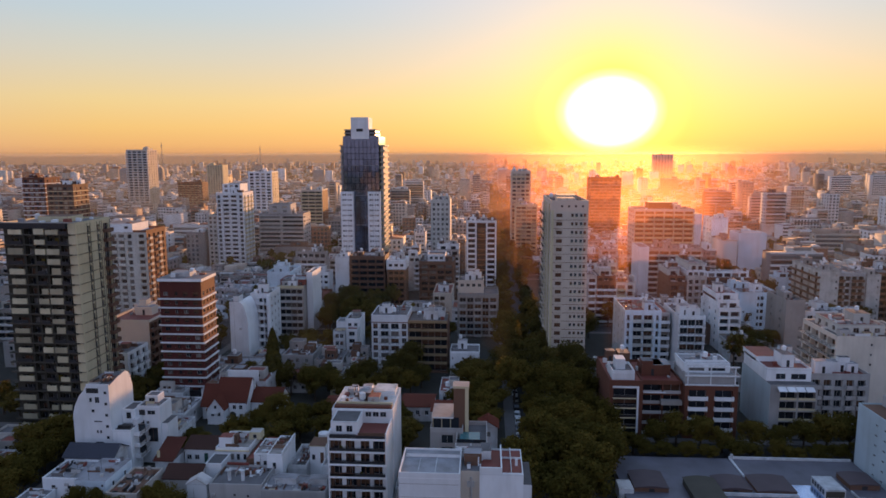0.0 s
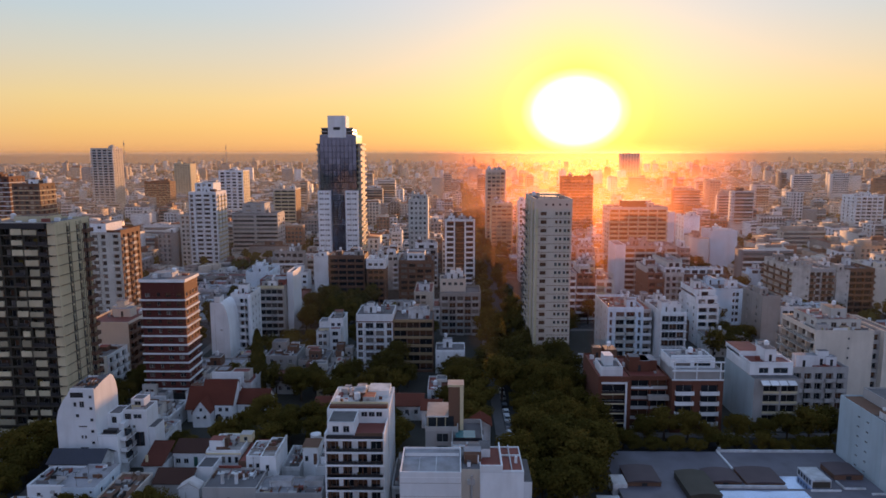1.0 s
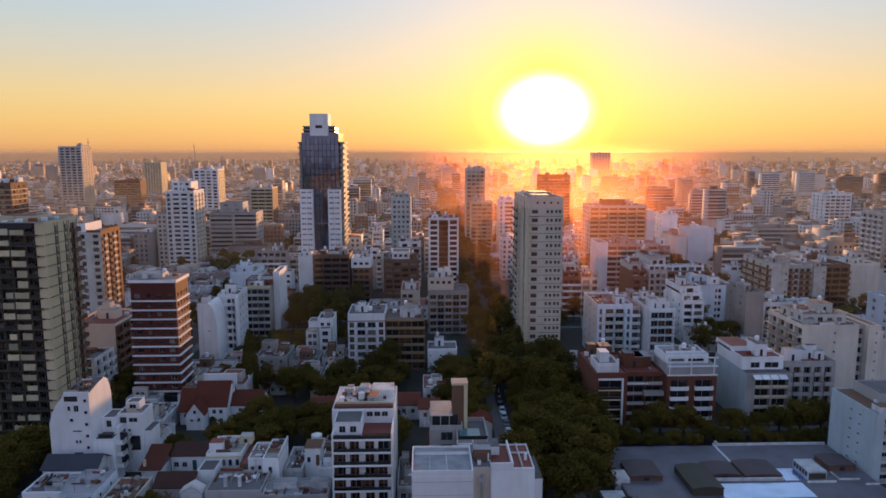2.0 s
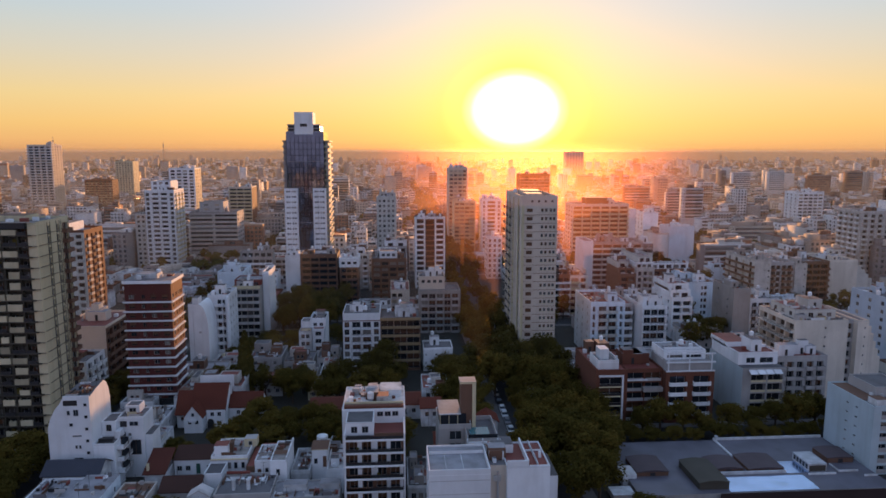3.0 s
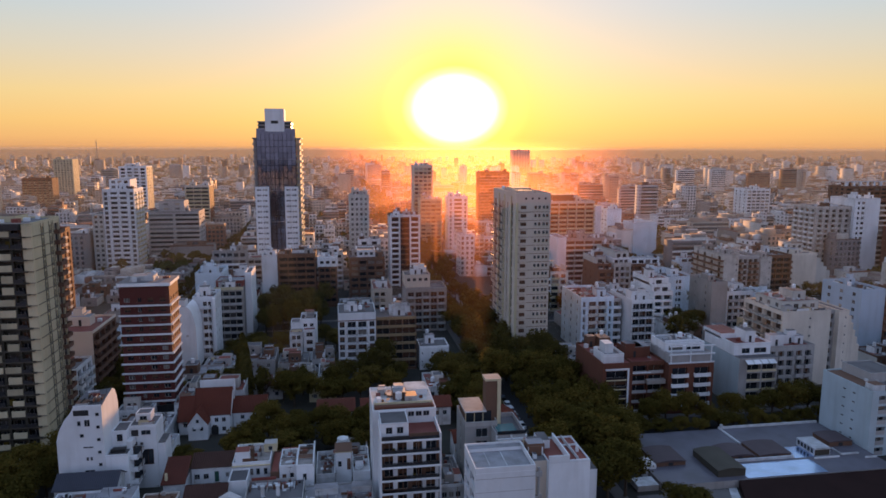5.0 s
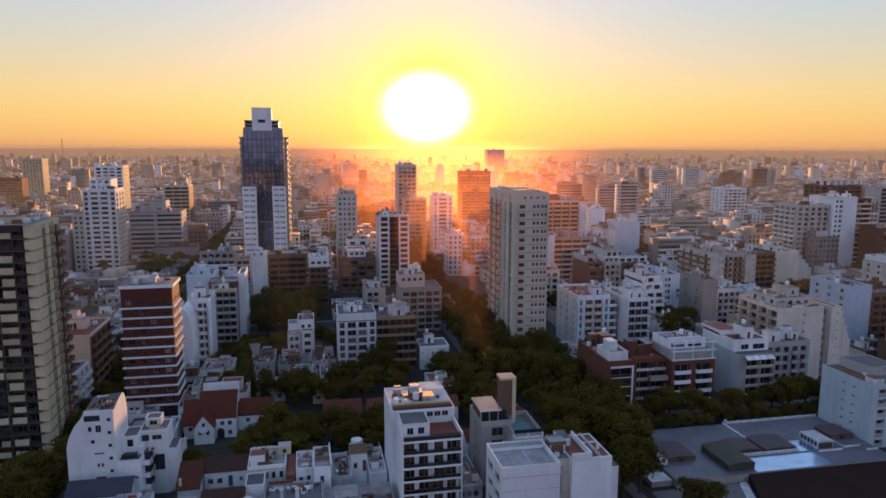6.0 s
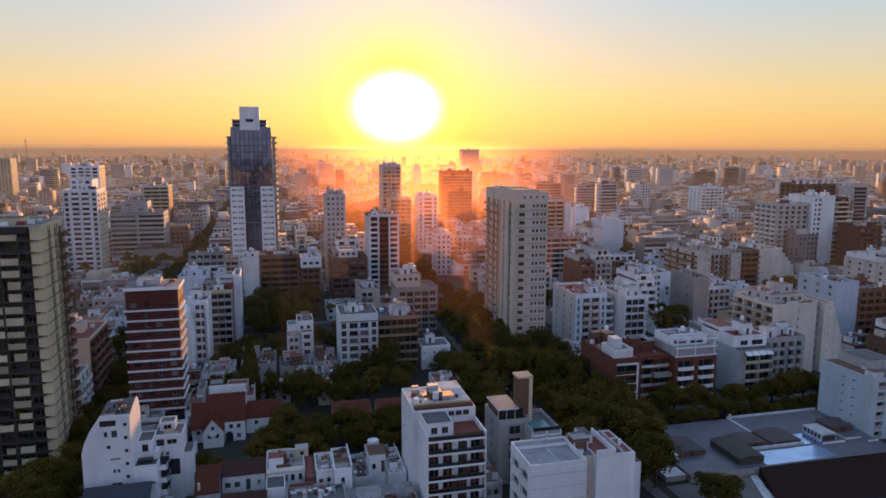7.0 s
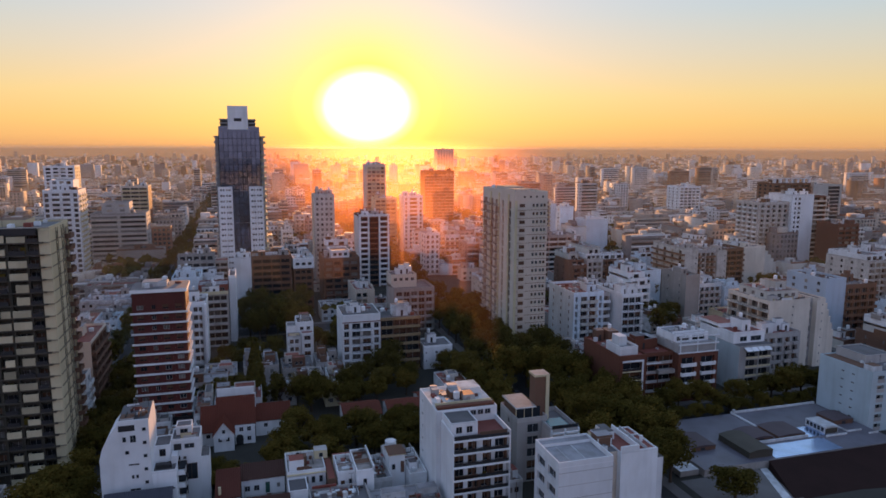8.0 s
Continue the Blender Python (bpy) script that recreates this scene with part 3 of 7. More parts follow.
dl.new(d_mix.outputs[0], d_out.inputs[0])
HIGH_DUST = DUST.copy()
LOW_VEIL = DUST.copy()
THIN_VEIL = DUST.copy()
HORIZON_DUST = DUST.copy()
for m, lo, hi, thick in ((HIGH_DUST, 60, 112, 0.22), (HORIZON_DUST, 64, 90, 0.6), (THIN_VEIL, 0, 66, 0.04), (LOW_VEIL, 4, 66, 0.08)):
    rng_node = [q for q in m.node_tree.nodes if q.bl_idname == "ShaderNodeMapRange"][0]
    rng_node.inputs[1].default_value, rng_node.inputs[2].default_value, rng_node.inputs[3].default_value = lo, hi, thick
# nearer sheets, tinted orange, stand in for the glare veil around the sun
for m in (LOW_VEIL, THIN_VEIL):
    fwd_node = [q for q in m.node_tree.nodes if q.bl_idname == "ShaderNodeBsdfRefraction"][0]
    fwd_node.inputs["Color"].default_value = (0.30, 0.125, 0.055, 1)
for dist, m, top in ((210, THIN_VEIL, 65), (290, LOW_VEIL, 65), (390, LOW_VEIL, 65), (490, LOW_VEIL, 65), (590, LOW_VEIL, 65), (690, LOW_VEIL, 65), (760, DUST, 75), (1150, DUST, 75), (1700, DUST, 75), (2500, HIGH_DUST, 113), (3600, HIGH_DUST, 113), (4700, HORIZON_DUST, 91)):
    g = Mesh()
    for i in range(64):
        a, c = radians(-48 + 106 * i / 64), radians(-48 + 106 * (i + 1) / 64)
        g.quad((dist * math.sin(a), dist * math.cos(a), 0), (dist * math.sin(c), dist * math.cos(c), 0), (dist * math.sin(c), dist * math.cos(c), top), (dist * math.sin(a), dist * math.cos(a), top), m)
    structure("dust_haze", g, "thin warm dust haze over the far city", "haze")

STREET_X = [14 + 124 * k for k in range(-12, 13)]
STREET_Y = [46 + 124 * k for k in range(0, 12)]
for i, sx in enumerate(STREET_X[5:17]):
    for j, sy in enumerate(STREET_Y[:6]):
        if sx == -110 and sy in (46, 170):
            continue
        b = Mesh()
        b.box(sx + 5.5, sx + 124 - 5.5, sy + 5.5, sy + 124 - 5.5, -0.1, 0.15, PAVING)
        b.box(sx + 8.5, sx + 124 - 8.5, sy + 8.5, sy + 124 - 8.5, 0.15, 0.17, YARD)
        structure("pavement", b, "raised grey pavement slab round a city block", "pavement")
b = Mesh()
b.box(-104.5, 8.5, 51.5, 288.5, -0.1, 0.15, PAVING)
b.box(-101.5, 5.5, 54.5, 285.5, 0.15, 0.17, YARD)
structure("pavement", b, "raised grey pavement round a large garden block", "pavement")


# ---- trees ----
def tree_meshes(seed, blobs, count, leaf, mat, tall=1.0):
    """Trunk with limbs, and a crown of leaf sprays in uneven clumps; about 11 m high and 9 m across."""
    r = random.Random(seed)
    wood, crown = Mesh(), Mesh()
    wood.tube(0, 0, 0, 4.2, 0.32, 0.2, BARK, 8, False)
    for k in range(7):
        a, rad, z = r.uniform(0, 6.28), r.uniform(1.5, 3.4), r.uniform(5.5, 9.0) * tall
        wood.rod((0, 0, r.uniform(2.8, 4.1)), (rad * math.cos(a), rad * math.sin(a), z), 0.15, BARK, 5, 0.04)
    clumps = []
    for k in range(blobs):
        a, rad, z = r.uniform(0, 6.28), 3.5 * math.sqrt(r.random()), r.uniform(-1, 1)
        rad *= math.sqrt(max(0.1, 1 - 0.75 * z * z))
        clumps.append((rad * math.cos(a), rad * math.sin(a), (7.3 + 2.7 * z) * tall, r.uniform(0.9, 1.9)))
    for k in range(count):
        x, y, z, s = r.choice(clumps)
        d = Vector((r.gauss(0, 1), r.gauss(0, 1), r.gauss(0, 1))).normalized()
        p = Vector((x, y, z)) + d * s * (r.uniform(0.55, 1.05))
        q = (d + Vector((r.uniform(-0.8, 0.8), r.uniform(-0.8, 0.8), r.uniform(-0.3, 0.9)))).to_track_quat("Z", "Y")
        w, h = leaf * r.uniform(0.6, 1.3), leaf * r.uniform(0.5, 1.0)
        b = r.uniform(0.1, 0.35) * w
        crown.quad(*[tuple(p + q @ Vector(c)) for c in ((-w, -h * 0.3, 0), (w * 0.2, -h, b), (w, h * 0.4, 0), (-w * 0.3, h, b))], mat)
    return wood.data("trunk"), crown.data("crown")


def cypress_meshes(seed):
    r = random.Random(seed)
    wood, crown = Mesh(), Mesh()
    wood.tube(0, 0, 0, 3, 0.3, 0.2, BARK, 8, False)
    for k in range(1500):
        t = r.random() ** 0.8
        rad = 1.9 * (1 - t) ** 0.6 * min(1, t * 6 + 0.35) * r.uniform(0.7, 1.12)
        a = r.uniform(0, 6.28)
        p = Vector((rad * math.cos(a), rad * math.sin(a), 1 + 14 * t))
        q = Vector((math.cos(a), math.sin(a), r.uniform(-0.2, 0.9))).to_track_quat("Z", "Y")
        w, h = r.uniform(0.2, 0.4), r.uniform(0.3, 0.6)
        crown.quad(*[tuple(p + q @ Vector(c)) for c in ((-w, -h, 0), (w, -h * 0.6, 0.1), (w * 0.5, h, 0), (-w, h * 0.7, 0.12))], DARKLEAF)
    return wood.data("trunk"), crown.data("crown")


TREES = [tree_meshes(k, 30, 3800, 0.25, LEAF if k < 2 else DARKLEAF) for k in range(4)]
SMALL_TREES = [tree_meshes(10 + k, 18, 1000, 0.42, LEAF if k else DARKLEAF) for k in range(2)]
CYPRESS = cypress_meshes(5)
TREE_RNG = random.Random(3)


distant_trees = []


def tree(x, y, high=11.0, across=9.0, kind=None, group="street trees", label="broad-crowned dark green street tree beside the road", base=0.0):
    r = TREE_RNG
    if kind == "cypress":
        trunk, crown, nat = *CYPRESS, (15.0, 3.8)
    elif kind == "small":
        trunk, crown, nat = *r.choice(SMALL_TREES), (11.0, 9.5)
    else:
        trunk, crown, nat = *r.choice(TREES), (11.0, 9.5)
    k, s = across / nat[1], high / nat[0]
    place = pose(x, y, base, 0, 0, r.uniform(0, 360)) @ Matrix.Diagonal((k, k, s, 1))
    if kind == "small" and y > 340:
        distant_trees.append((place, trunk, crown))
        return None
    root = thing("tree", label, "tree", x, y, base, group)
    root.matrix_basis = place
    part("trunk", trunk, root)
    part("crown", crown, root)
    return root


# ---- the buildings one by one ----
TAKEN = []


def claim(x0, x1, y0, y1, pad=0.3):
    TAKEN.append((x0 - pad, x1 + pad, y0 - pad, y1 + pad))


LOW = random.Random(44)


def cream_tower():
    """Tall tower: dark bays between stacked cream balcony fronts, a cream corner, a cream flank with two dark window strips."""
    x0, x1, y0, y1, h = -131.5, -110.8, 175.5, 192, 58.0
    claim(x0, x1, y0, y1)
    # one near-black olive for the bay walls, piers and flank strips
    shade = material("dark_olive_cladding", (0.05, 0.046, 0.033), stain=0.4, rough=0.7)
    cx, cy = (x0 + x1) / 2, (y0 + y1) / 2
    bay = lambda far, near: (x1 - far - cx, x1 - near - cx)
    r = house("apartment_tower", "tall cream apartment tower with dark bays and stacked balconies", x0, x1, y0, y1, h, CREAM, 2.75, parapet=0.5, category="tower",
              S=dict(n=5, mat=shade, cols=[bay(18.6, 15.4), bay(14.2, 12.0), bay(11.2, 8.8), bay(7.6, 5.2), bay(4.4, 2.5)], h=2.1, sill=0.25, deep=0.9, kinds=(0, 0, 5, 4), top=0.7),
              E=dict(n=3, cols=[(-3.2, -2.1), (1.5, 2.7), (4.6, 7.4)], h=2.3, sill=0.2, deep=0.5, kinds=(0, 0, 5), bal=(2,), bd=1.3, bw=3.6, bm=BROWN, top=0.7))
    # slab edges near black along the front, lighter at corner and flank
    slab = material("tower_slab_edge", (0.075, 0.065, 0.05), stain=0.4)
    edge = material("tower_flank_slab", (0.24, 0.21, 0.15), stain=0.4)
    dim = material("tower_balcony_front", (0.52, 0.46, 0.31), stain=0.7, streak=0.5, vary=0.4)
    fronts = {}
    for i in range(21):
        z = 0.3 + 2.75 * i
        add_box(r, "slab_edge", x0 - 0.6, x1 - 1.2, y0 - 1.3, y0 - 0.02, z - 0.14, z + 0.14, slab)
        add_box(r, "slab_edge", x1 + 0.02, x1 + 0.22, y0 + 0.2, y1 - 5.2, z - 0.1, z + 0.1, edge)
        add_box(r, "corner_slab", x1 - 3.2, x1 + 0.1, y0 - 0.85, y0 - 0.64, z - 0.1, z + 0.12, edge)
        for far, near, kept in ((19.6, 14.9, 0.92), (11.4, 8.6, 0.42), (8.1, 4.6, 0.94)):
            if LOW.random() < kept:
                cut = LOW.choice((0.0, 0.0, 0.5, 1.0))
                w, tall = round(far - near - cut, 2), LOW.choice((1.3, 1.5, 1.5, 1.7))
                if (w, tall) not in fronts:
                    b = Mesh()
                    b.box(-w / 2, w / 2, -0.1, 0.1, 0, tall, dim)
                    b.box(-w / 2, -w / 2 + 0.2, 0.1, 0.9, 0, tall, dim)
                    b.box(w / 2 - 0.2, w / 2, 0.1, 0.9, 0, tall, dim)
                    fronts[w, tall] = b.data("balcony_front")
                part("balcony_front", fronts[w, tall], r, Vector((x1 - (far + near - cut) / 2, y0 - 1.2, z + 0.15)) - r.location)
            else:
                add_box(r, "railing", x1 - far + 0.2, x1 - near - 0.2, y0 - 1.2, y0 - 1.14, z + 0.15, z + 1.1, DARK)
            if LOW.random() < 0.3:
                x = x1 - LOW.uniform(near + 0.5, far - 0.5)
                add_box(r, "balcony_plant", x - 0.5, x + 0.5, y0 - 0.95, y0 - 0.45, z + 0.3, z + LOW.uniform(1.3, 2.0), DARKLEAF)
        add_box(r, "railing", x1 - 4.5, x1 - 2.3, y0 - 1.2, y0 - 1.14, z + 0.15, z + 1.0, DARK)
    add_box(r, "corner_pier", x1 - 2.1, x1 + 0.02, y0 - 0.62, y0 - 0.02, 0, h, CREAM)
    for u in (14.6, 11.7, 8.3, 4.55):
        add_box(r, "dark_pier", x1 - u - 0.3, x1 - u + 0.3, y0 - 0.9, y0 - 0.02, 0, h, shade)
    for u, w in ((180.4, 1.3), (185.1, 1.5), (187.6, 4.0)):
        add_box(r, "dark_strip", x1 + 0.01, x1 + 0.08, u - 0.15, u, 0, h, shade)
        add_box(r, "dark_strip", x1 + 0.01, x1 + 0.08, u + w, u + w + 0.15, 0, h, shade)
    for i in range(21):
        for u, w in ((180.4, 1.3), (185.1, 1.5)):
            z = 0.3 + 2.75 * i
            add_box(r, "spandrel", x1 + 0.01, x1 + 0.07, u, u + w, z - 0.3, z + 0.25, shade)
    add_box(r, "cornice", x0 - 0.6, x1 - 2.4, y0 - 1.3, y0 - 0.02, h - 1.0, h + 0.5, DARK)
    add_box(r, "roof_rim", x0 - 0.6, x1 + 0.1, y0 - 1.3, y0 - 0.9, h + 0.5, h + 0.7, CONCRETE)
    add_box(r, "lift_room", -126, -117, 182, 189, h + 0.1, h + 1.6, CREAM, BROWN)
    roof_kit(r, x0 + 1, x1 - 1, y0 + 1, y1 - 1, h + 0.1, CREAM, rooms=0, bits=9)


def red_tower():
    """Red brick tower with white floor bands and a sunlit side."""
    x0, x1, y0, y1, h = -98.2, -85.3, 194.2, 204.4, 39.3
    claim(x0, x1, y0, y1)
    s = dict(n=4, cols=[(-5.4, -3.8), (-1.9, -0.9), (0.7, 2.2), (3.8, 5.4)], h=1.2, sill=0.9, deep=0.35, band=0.42, bo=0.5, bandm=WHITE, kinds=(6, 7, 6, 7, 7, 4, 0), top=2.9)
    r = house("apartment_tower", "red brick apartment tower with white floor bands", x0, x1, y0, y1, h, BRICK, 2.72, parapet=0.4, category="tower", S=s, E=dict(s, n=4, cols=[(-4.2, -3.0), (-1.4, -0.4), (0.9, 1.9), (3.0, 4.2)], deep=0.2))
    add_box(r, "crown_band", x0 - 0.4, x1 + 0.4, y0 - 0.4, y1 + 0.4, h - 0.3, h + 0.6, WHITE, ROOF)
    add_box(r, "lift_room", -96, -90, 197.5, 202, h + 0.6, h + 1.9, DIRTY, SILVER)
    add_box(r, "podium", x0 - 0.6, x1 + 0.6, y0 - 0.6, y1 + 0.6, 0, 5.2, DARK)
    roof_kit(r, x0 + 1, x1 - 1, y0 + 1, y1 - 1, h + 0.6, WHITE, rooms=0, bits=9)


def beige_tower():
    """Slim beige tower of about twenty floors: small windows and brown floor lines in front, stacked balconies on its long side."""
    x0, x1, y0, y1, h = 22, 34.6, 232.5, 266, 59.5
    claim(x0, x1, y0, y1)
    r = house("apartment_tower", "slim beige apartment tower with small windows and dark loggias", x0, x1, y0, y1, h, BEIGE, 2.95, parapet=1.2, category="tower",
              S=dict(n=5, cols=[(-4.4, -2.6), (0.5, 1.4), (1.9, 2.8), (3.5, 4.4), (4.75, 5.65)], h=1.15, sill=1.05, deep=0.3, top=2.4, kinds=(0, 0, 5, 5, 0), band=0.14, bo=0.06, bandm=BROWN),
              W=dict(n=5, cols=[(-15.6, -11.6), (-9.4, -5.0), (-2.6, 1.6), (4.4, 6.2), (9.6, 13.2)], h=2.5, sill=0.2, deep=1.5, top=2.4, bal=(0, 1, 2), bw=5.0, bd=1.2, bm=BEIGE, bk="rail", kinds=(0, 5, 5, 0)))
    for k in range(4):
        x = x0 + 3.3 + 2.35 * k
        add_box(r, "parapet_vent", x, x + 0.7, y0 - 0.04, y0 + 0.1, h - 1.0, h - 0.3, DARK)
    for i in range(19):
        z = h - 2.4 - 2.95 * (i + 1)
        add_box(r, "shutter_box", x0 + 1.8, x0 + 3.8, y0 - 0.12, y0 - 0.01, z + 0.3, z + 2.2, TIMBER)
        add_box(r, "balcony_slab", x0 + 1.4, x0 + 4.2, y0 - 0.7, y0 - 0.13, z + 0.1, z + 0.25, BEIGE)
        add_box(r, "balcony_rail", x0 + 1.4, x0 + 4.2, y0 - 0.7, y0 - 0.64, z + 0.26, z + 1.05, BEIGE)
        for x in (x0 + 6.7, x0 + 9.7):
            add_box(r, "window_box", x, x + 2.4, y0 - 0.16, y0 - 0.01, z + 0.86, z + 1.0, CREAM)
    for y in (248.0, 238.2, 256.6):
        add_box(r, "pilaster", x0 - 0.35, x0, y - 0.5, y + 0.5, 0, h, CREAM)
    add_box(r, "pilaster", x0 - 0.05, x0 + 0.9, y0 - 0.3, y0, 0, h - 2, CREAM)
    add_box(r, "lift_room", 25, 31, 240, 250, h + 0.1, h + 1.6, BEIGE, ROOF)
    add_box(r, "tank_room", 26, 33, 252, 262, h + 0.1, h + 1.9, BEIGE, ROOF)
    roof_kit(r, x0 + 1, x1 - 1, y0 + 1, y1 - 1, h + 0.1, BEIGE, rooms=0, bits=10)
    for k in range(5):
        b = Mesh()
        b.rod((0, 0, 0), (0, 0, 2.6), 0.05, DARK)
        b.rod((0, 0, 2.4), (1.6, 0.5, 2.8), 0.04, DARK)
        part("aerial", b, r, Vector((x0 + 1 + 2.4 * k, y0 + 2 + k, h + 0.1)) - r.location)


def glass_tower():
    """Dark glass tower with two white window shafts in front and a white block on top."""
    x0, x1, y0, y1, h = -84, -58.5, 384, 408, 85.6
    claim(x0, x1, y0, y1)
    r = thing("glass_tower", "dark glass tower with white shafts and a white rooftop block", "tower", (x0 + x1) / 2, (y0 + y1) / 2)
    o = r.location
    house("core", "", x0 + 2.5, x1 - 2.5, y0, y1, h, BLUEGLASS, parapet=0.6, roof=ROOF, root=r)
    panels = {}
    rows = [2.0 + 3.4 * i for i in range(24)]
    for i, z in enumerate(rows):
        for k in range(9):
            if z < 52 and k not in (3, 4, 5):
                continue
            w = 20.5 / 9
            if "g" not in panels:
                b = Mesh()
                b.box(-w / 2 + 0.06, w / 2 - 0.06, -0.08, 0.0, 0.06, 3.34, BLUEGLASS)
                panels["g"] = b.data("glass_panel")
            pane = part("glass_panel", panels["g"], r, Vector((x0 + 2.5 + w * (k + 0.5), y0, z)) - o)
            pane.matrix_basis = pose(*(Vector((x0 + 2.5 + w * (k + 0.5), y0 - 0.03, z)) - o), LOW.uniform(-0.3, 0.3), 0, LOW.uniform(-0.4, 0.4))
    for k in range(10):
        x = x0 + 2.5 + 20.5 / 9 * k
        add_box(r, "mullion", x - 0.09, x + 0.09, y0 - 0.3, y0 - 0.1, 52 if k not in (3, 4, 5, 6) else 2, 83.6, DARK)
    for xa, xb in ((x0 + 1.2, x0 + 8.3), (x1 - 8.8, x1 - 1.7)):
        house("shaft", "", xa, xb, y0 - 3.5, y0 - 0.1, 55.2, WHITE, 2.95, parapet=0, root=r, S=dict(n=4, cols=[(-2.6, -1.5), (-1.2, -0.4), (0.4, 1.2), (1.6, 2.7)], h=1.0, sill=1.1, kinds=(0, 4, 3, 0)))
    for side, xa, xb in (("left", x0, x0 + 2.5), ("right", x1 - 2.5, x1)):
        for i in range(26):
            z = 2 + 3.15 * i
            # right side cream, left concrete: sunlight on the right put into the colour
            add_box(r, "side_balcony", xa, xb + (0.5 if side == "right" else 0), y0 + 2, y1 - 4, z, z + (0.8 if i % 3 else 1.2), CREAM if side == "right" else CONCRETE)
        add_box(r, "side_core", xa + 0.5, xb - 0.5, y0 + 3, y1 - 4, 0, 81, GREY)
    for i, z in enumerate(rows):
        add_box(r, "floor_line", x0 + 2.5, x1 - 2.5, y0 - 0.2, y0 - 0.09, z - 0.12, z + 0.06, DARK if i % 5 else GREY)
    for xa, xb in ((x0 + 3.2, x0 + 8.6), (x1 - 9.2, x1 - 4.2)):
        add_box(r, "shoulder", xa + 0.4, xb - 0.4, y0 + 1, y1 - 6, h, 90.2, DARK, ROOF)
        for k in range(3):
            add_box(r, "shoulder_slab", xa, xb, y0 + 0.4, y1 - 5, h + 0.4 + 1.8 * k, h + 1.1 + 1.8 * k, CONCRETE)
    add_box(r, "rooftop_block", -76.7, -66.6, y0 - 0.6, y0 + 12, 84.8, 96.9, WHITE, ROOF)
    add_box(r, "block_window", -73.6, -69.8, y0 - 0.66, y0 - 0.5, 89.0, 90.6, DARK)


def front_apartments():
    """Narrow white eight-storey block with full-width recessed balconies and a penthouse terrace."""
    x0, x1, y0, y1 = -32.0, -20.3, 131.3, 138.5
    claim(-33.4, -20, 129.5, 153)
    r = house("apartment_building", "narrow white apartment block with deep balconies and red terrace", x0, x1, y0, y1, 19.0, WHITE, 2.75, parapet=0, roof=REDROOF,
              S=dict(n=4, mat=BROWN, cols=[(-5.2, -3.2), (-2.4, -0.5), (0.3, 2.3), (3.1, 5.3)], h=2.2, sill=0.15, deep=0.7, kinds=(0, 5, 5, 0, 5), bal="full", bd=1.2, bm=WHITE, bk="rail", top=0.1))
    for i in range(7):
        z = 19.0 - 2.75 * i
        add_box(r, "balcony_edge", x0 - 0.2, x1 + 0.2, y0 - 1.34, y0 - 1.22, z - 0.2, z + 0.2, WHITE)
        add_box(r, "railing_panel", x0 + 0.1, x1 - 0.1, y0 - 1.2, y0 - 1.17, z + 0.22, z + 0.8, DARK)
        if i in (3, 4, 6):
            add_box(r, "balcony_screen", x0 + 0.3, x0 + 5.0 if i != 6 else x1 - 1, y0 - 1.2, y0 - 1.12, z + 0.1, z + 1.0, BROWN)
        for x, w in ((x0 + 2.8, 0.9), (x0 + 5.75, 1.3), (x0 + 8.6, 0.8), (x1 - 0.5, 0.7)):
            if LOW.random() < 0.85:
                add_box(r, "door_curtain", x - w / 2, x + w / 2, y0 - 0.12, y0 - 0.02, z - 2.5, z - LOW.choice((0.45, 0.45, 0.9)), WHITE)
        for x in (x0 + 4.3, x0 + 7.4):
            add_box(r, "partition", x - 0.06, x + 0.06, y0 - 1.1, y0, z - 2.65, z - 0.2, BROWN)
        if LOW.random() < 0.7:
            x = LOW.uniform(x0 + 1, x1 - 1)
            add_box(r, "balcony_plant", x - 0.3, x + 0.3, y0 - 1.05, y0 - 0.6, z - 2.7, z - 1.7, DARKLEAF)
    for x in (x0 - 0.25, x1 - 0.05):
        add_box(r, "side_wall", x, x + 0.3, y0 - 1.3, y1, 0, 20.3, WHITE)
    # white coating also stands in for the low sun on this roof
    house("back_block", "", -33.2, -19.9, y1, 152.5, 22.0, WHITE, parapet=0.12, roof=WHITEROOF, root=r, W=dict(n=1, cols=[(-5, -4.2)], h=0.8, skip=2))
    house("penthouse", "", x0, x0 + 5.6, y0 + 0.8, y1 - 0.01, 21.7, WHITE, 2.6, z0=19.1, parapet=0.15, roof=ROOF, root=r, S=dict(n=2, w=1.3, h=1.4, sill=0.6, top=0, margin=0.6, kinds=(0, 5)))
    for x in (x0 + 6.8, x0 + 8.4, x0 + 10.0):
        part("window", window_mesh(1.3, 1.1, 0), r, Vector((x, y1 - 0.2, 20.6)) - r.location)
    add_box(r, "terrace_rail", x0 + 5.8, x1, y0 - 0.1, y0, 19.1, 20.0, BROWN)
    add_box(r, "planter", x0 + 6.2, x1 - 0.6, y0 + 0.2, y0 + 0.7, 19.1, 19.6, TILE)
    add_box(r, "dark_planter", x0 + 0.2, x0 + 5.6, y0 - 1.15, y0 - 0.75, 19.2, 19.9, DARK)
    for k in range(7):
        x = x0 + LOW.uniform(0, 11)
        add_box(r, "roof_debris", x, x + LOW.uniform(0.5, 1.6), y1 + 3.2 + 1.4 * k, y1 + 3.9 + 1.4 * k, 22.13, 22.13 + LOW.uniform(0.15, 0.6), LOW.choice((REDROOF, ORANGE_BRICK, BROWN, DARK)))
    # brick colour also puts in the orange sunlight along the front edge
    add_box(r, "roof_step", -32.8, -20.3, y1 + 0.6, y1 + 1.8, 22.1, 22.7, ORANGE_BRICK)
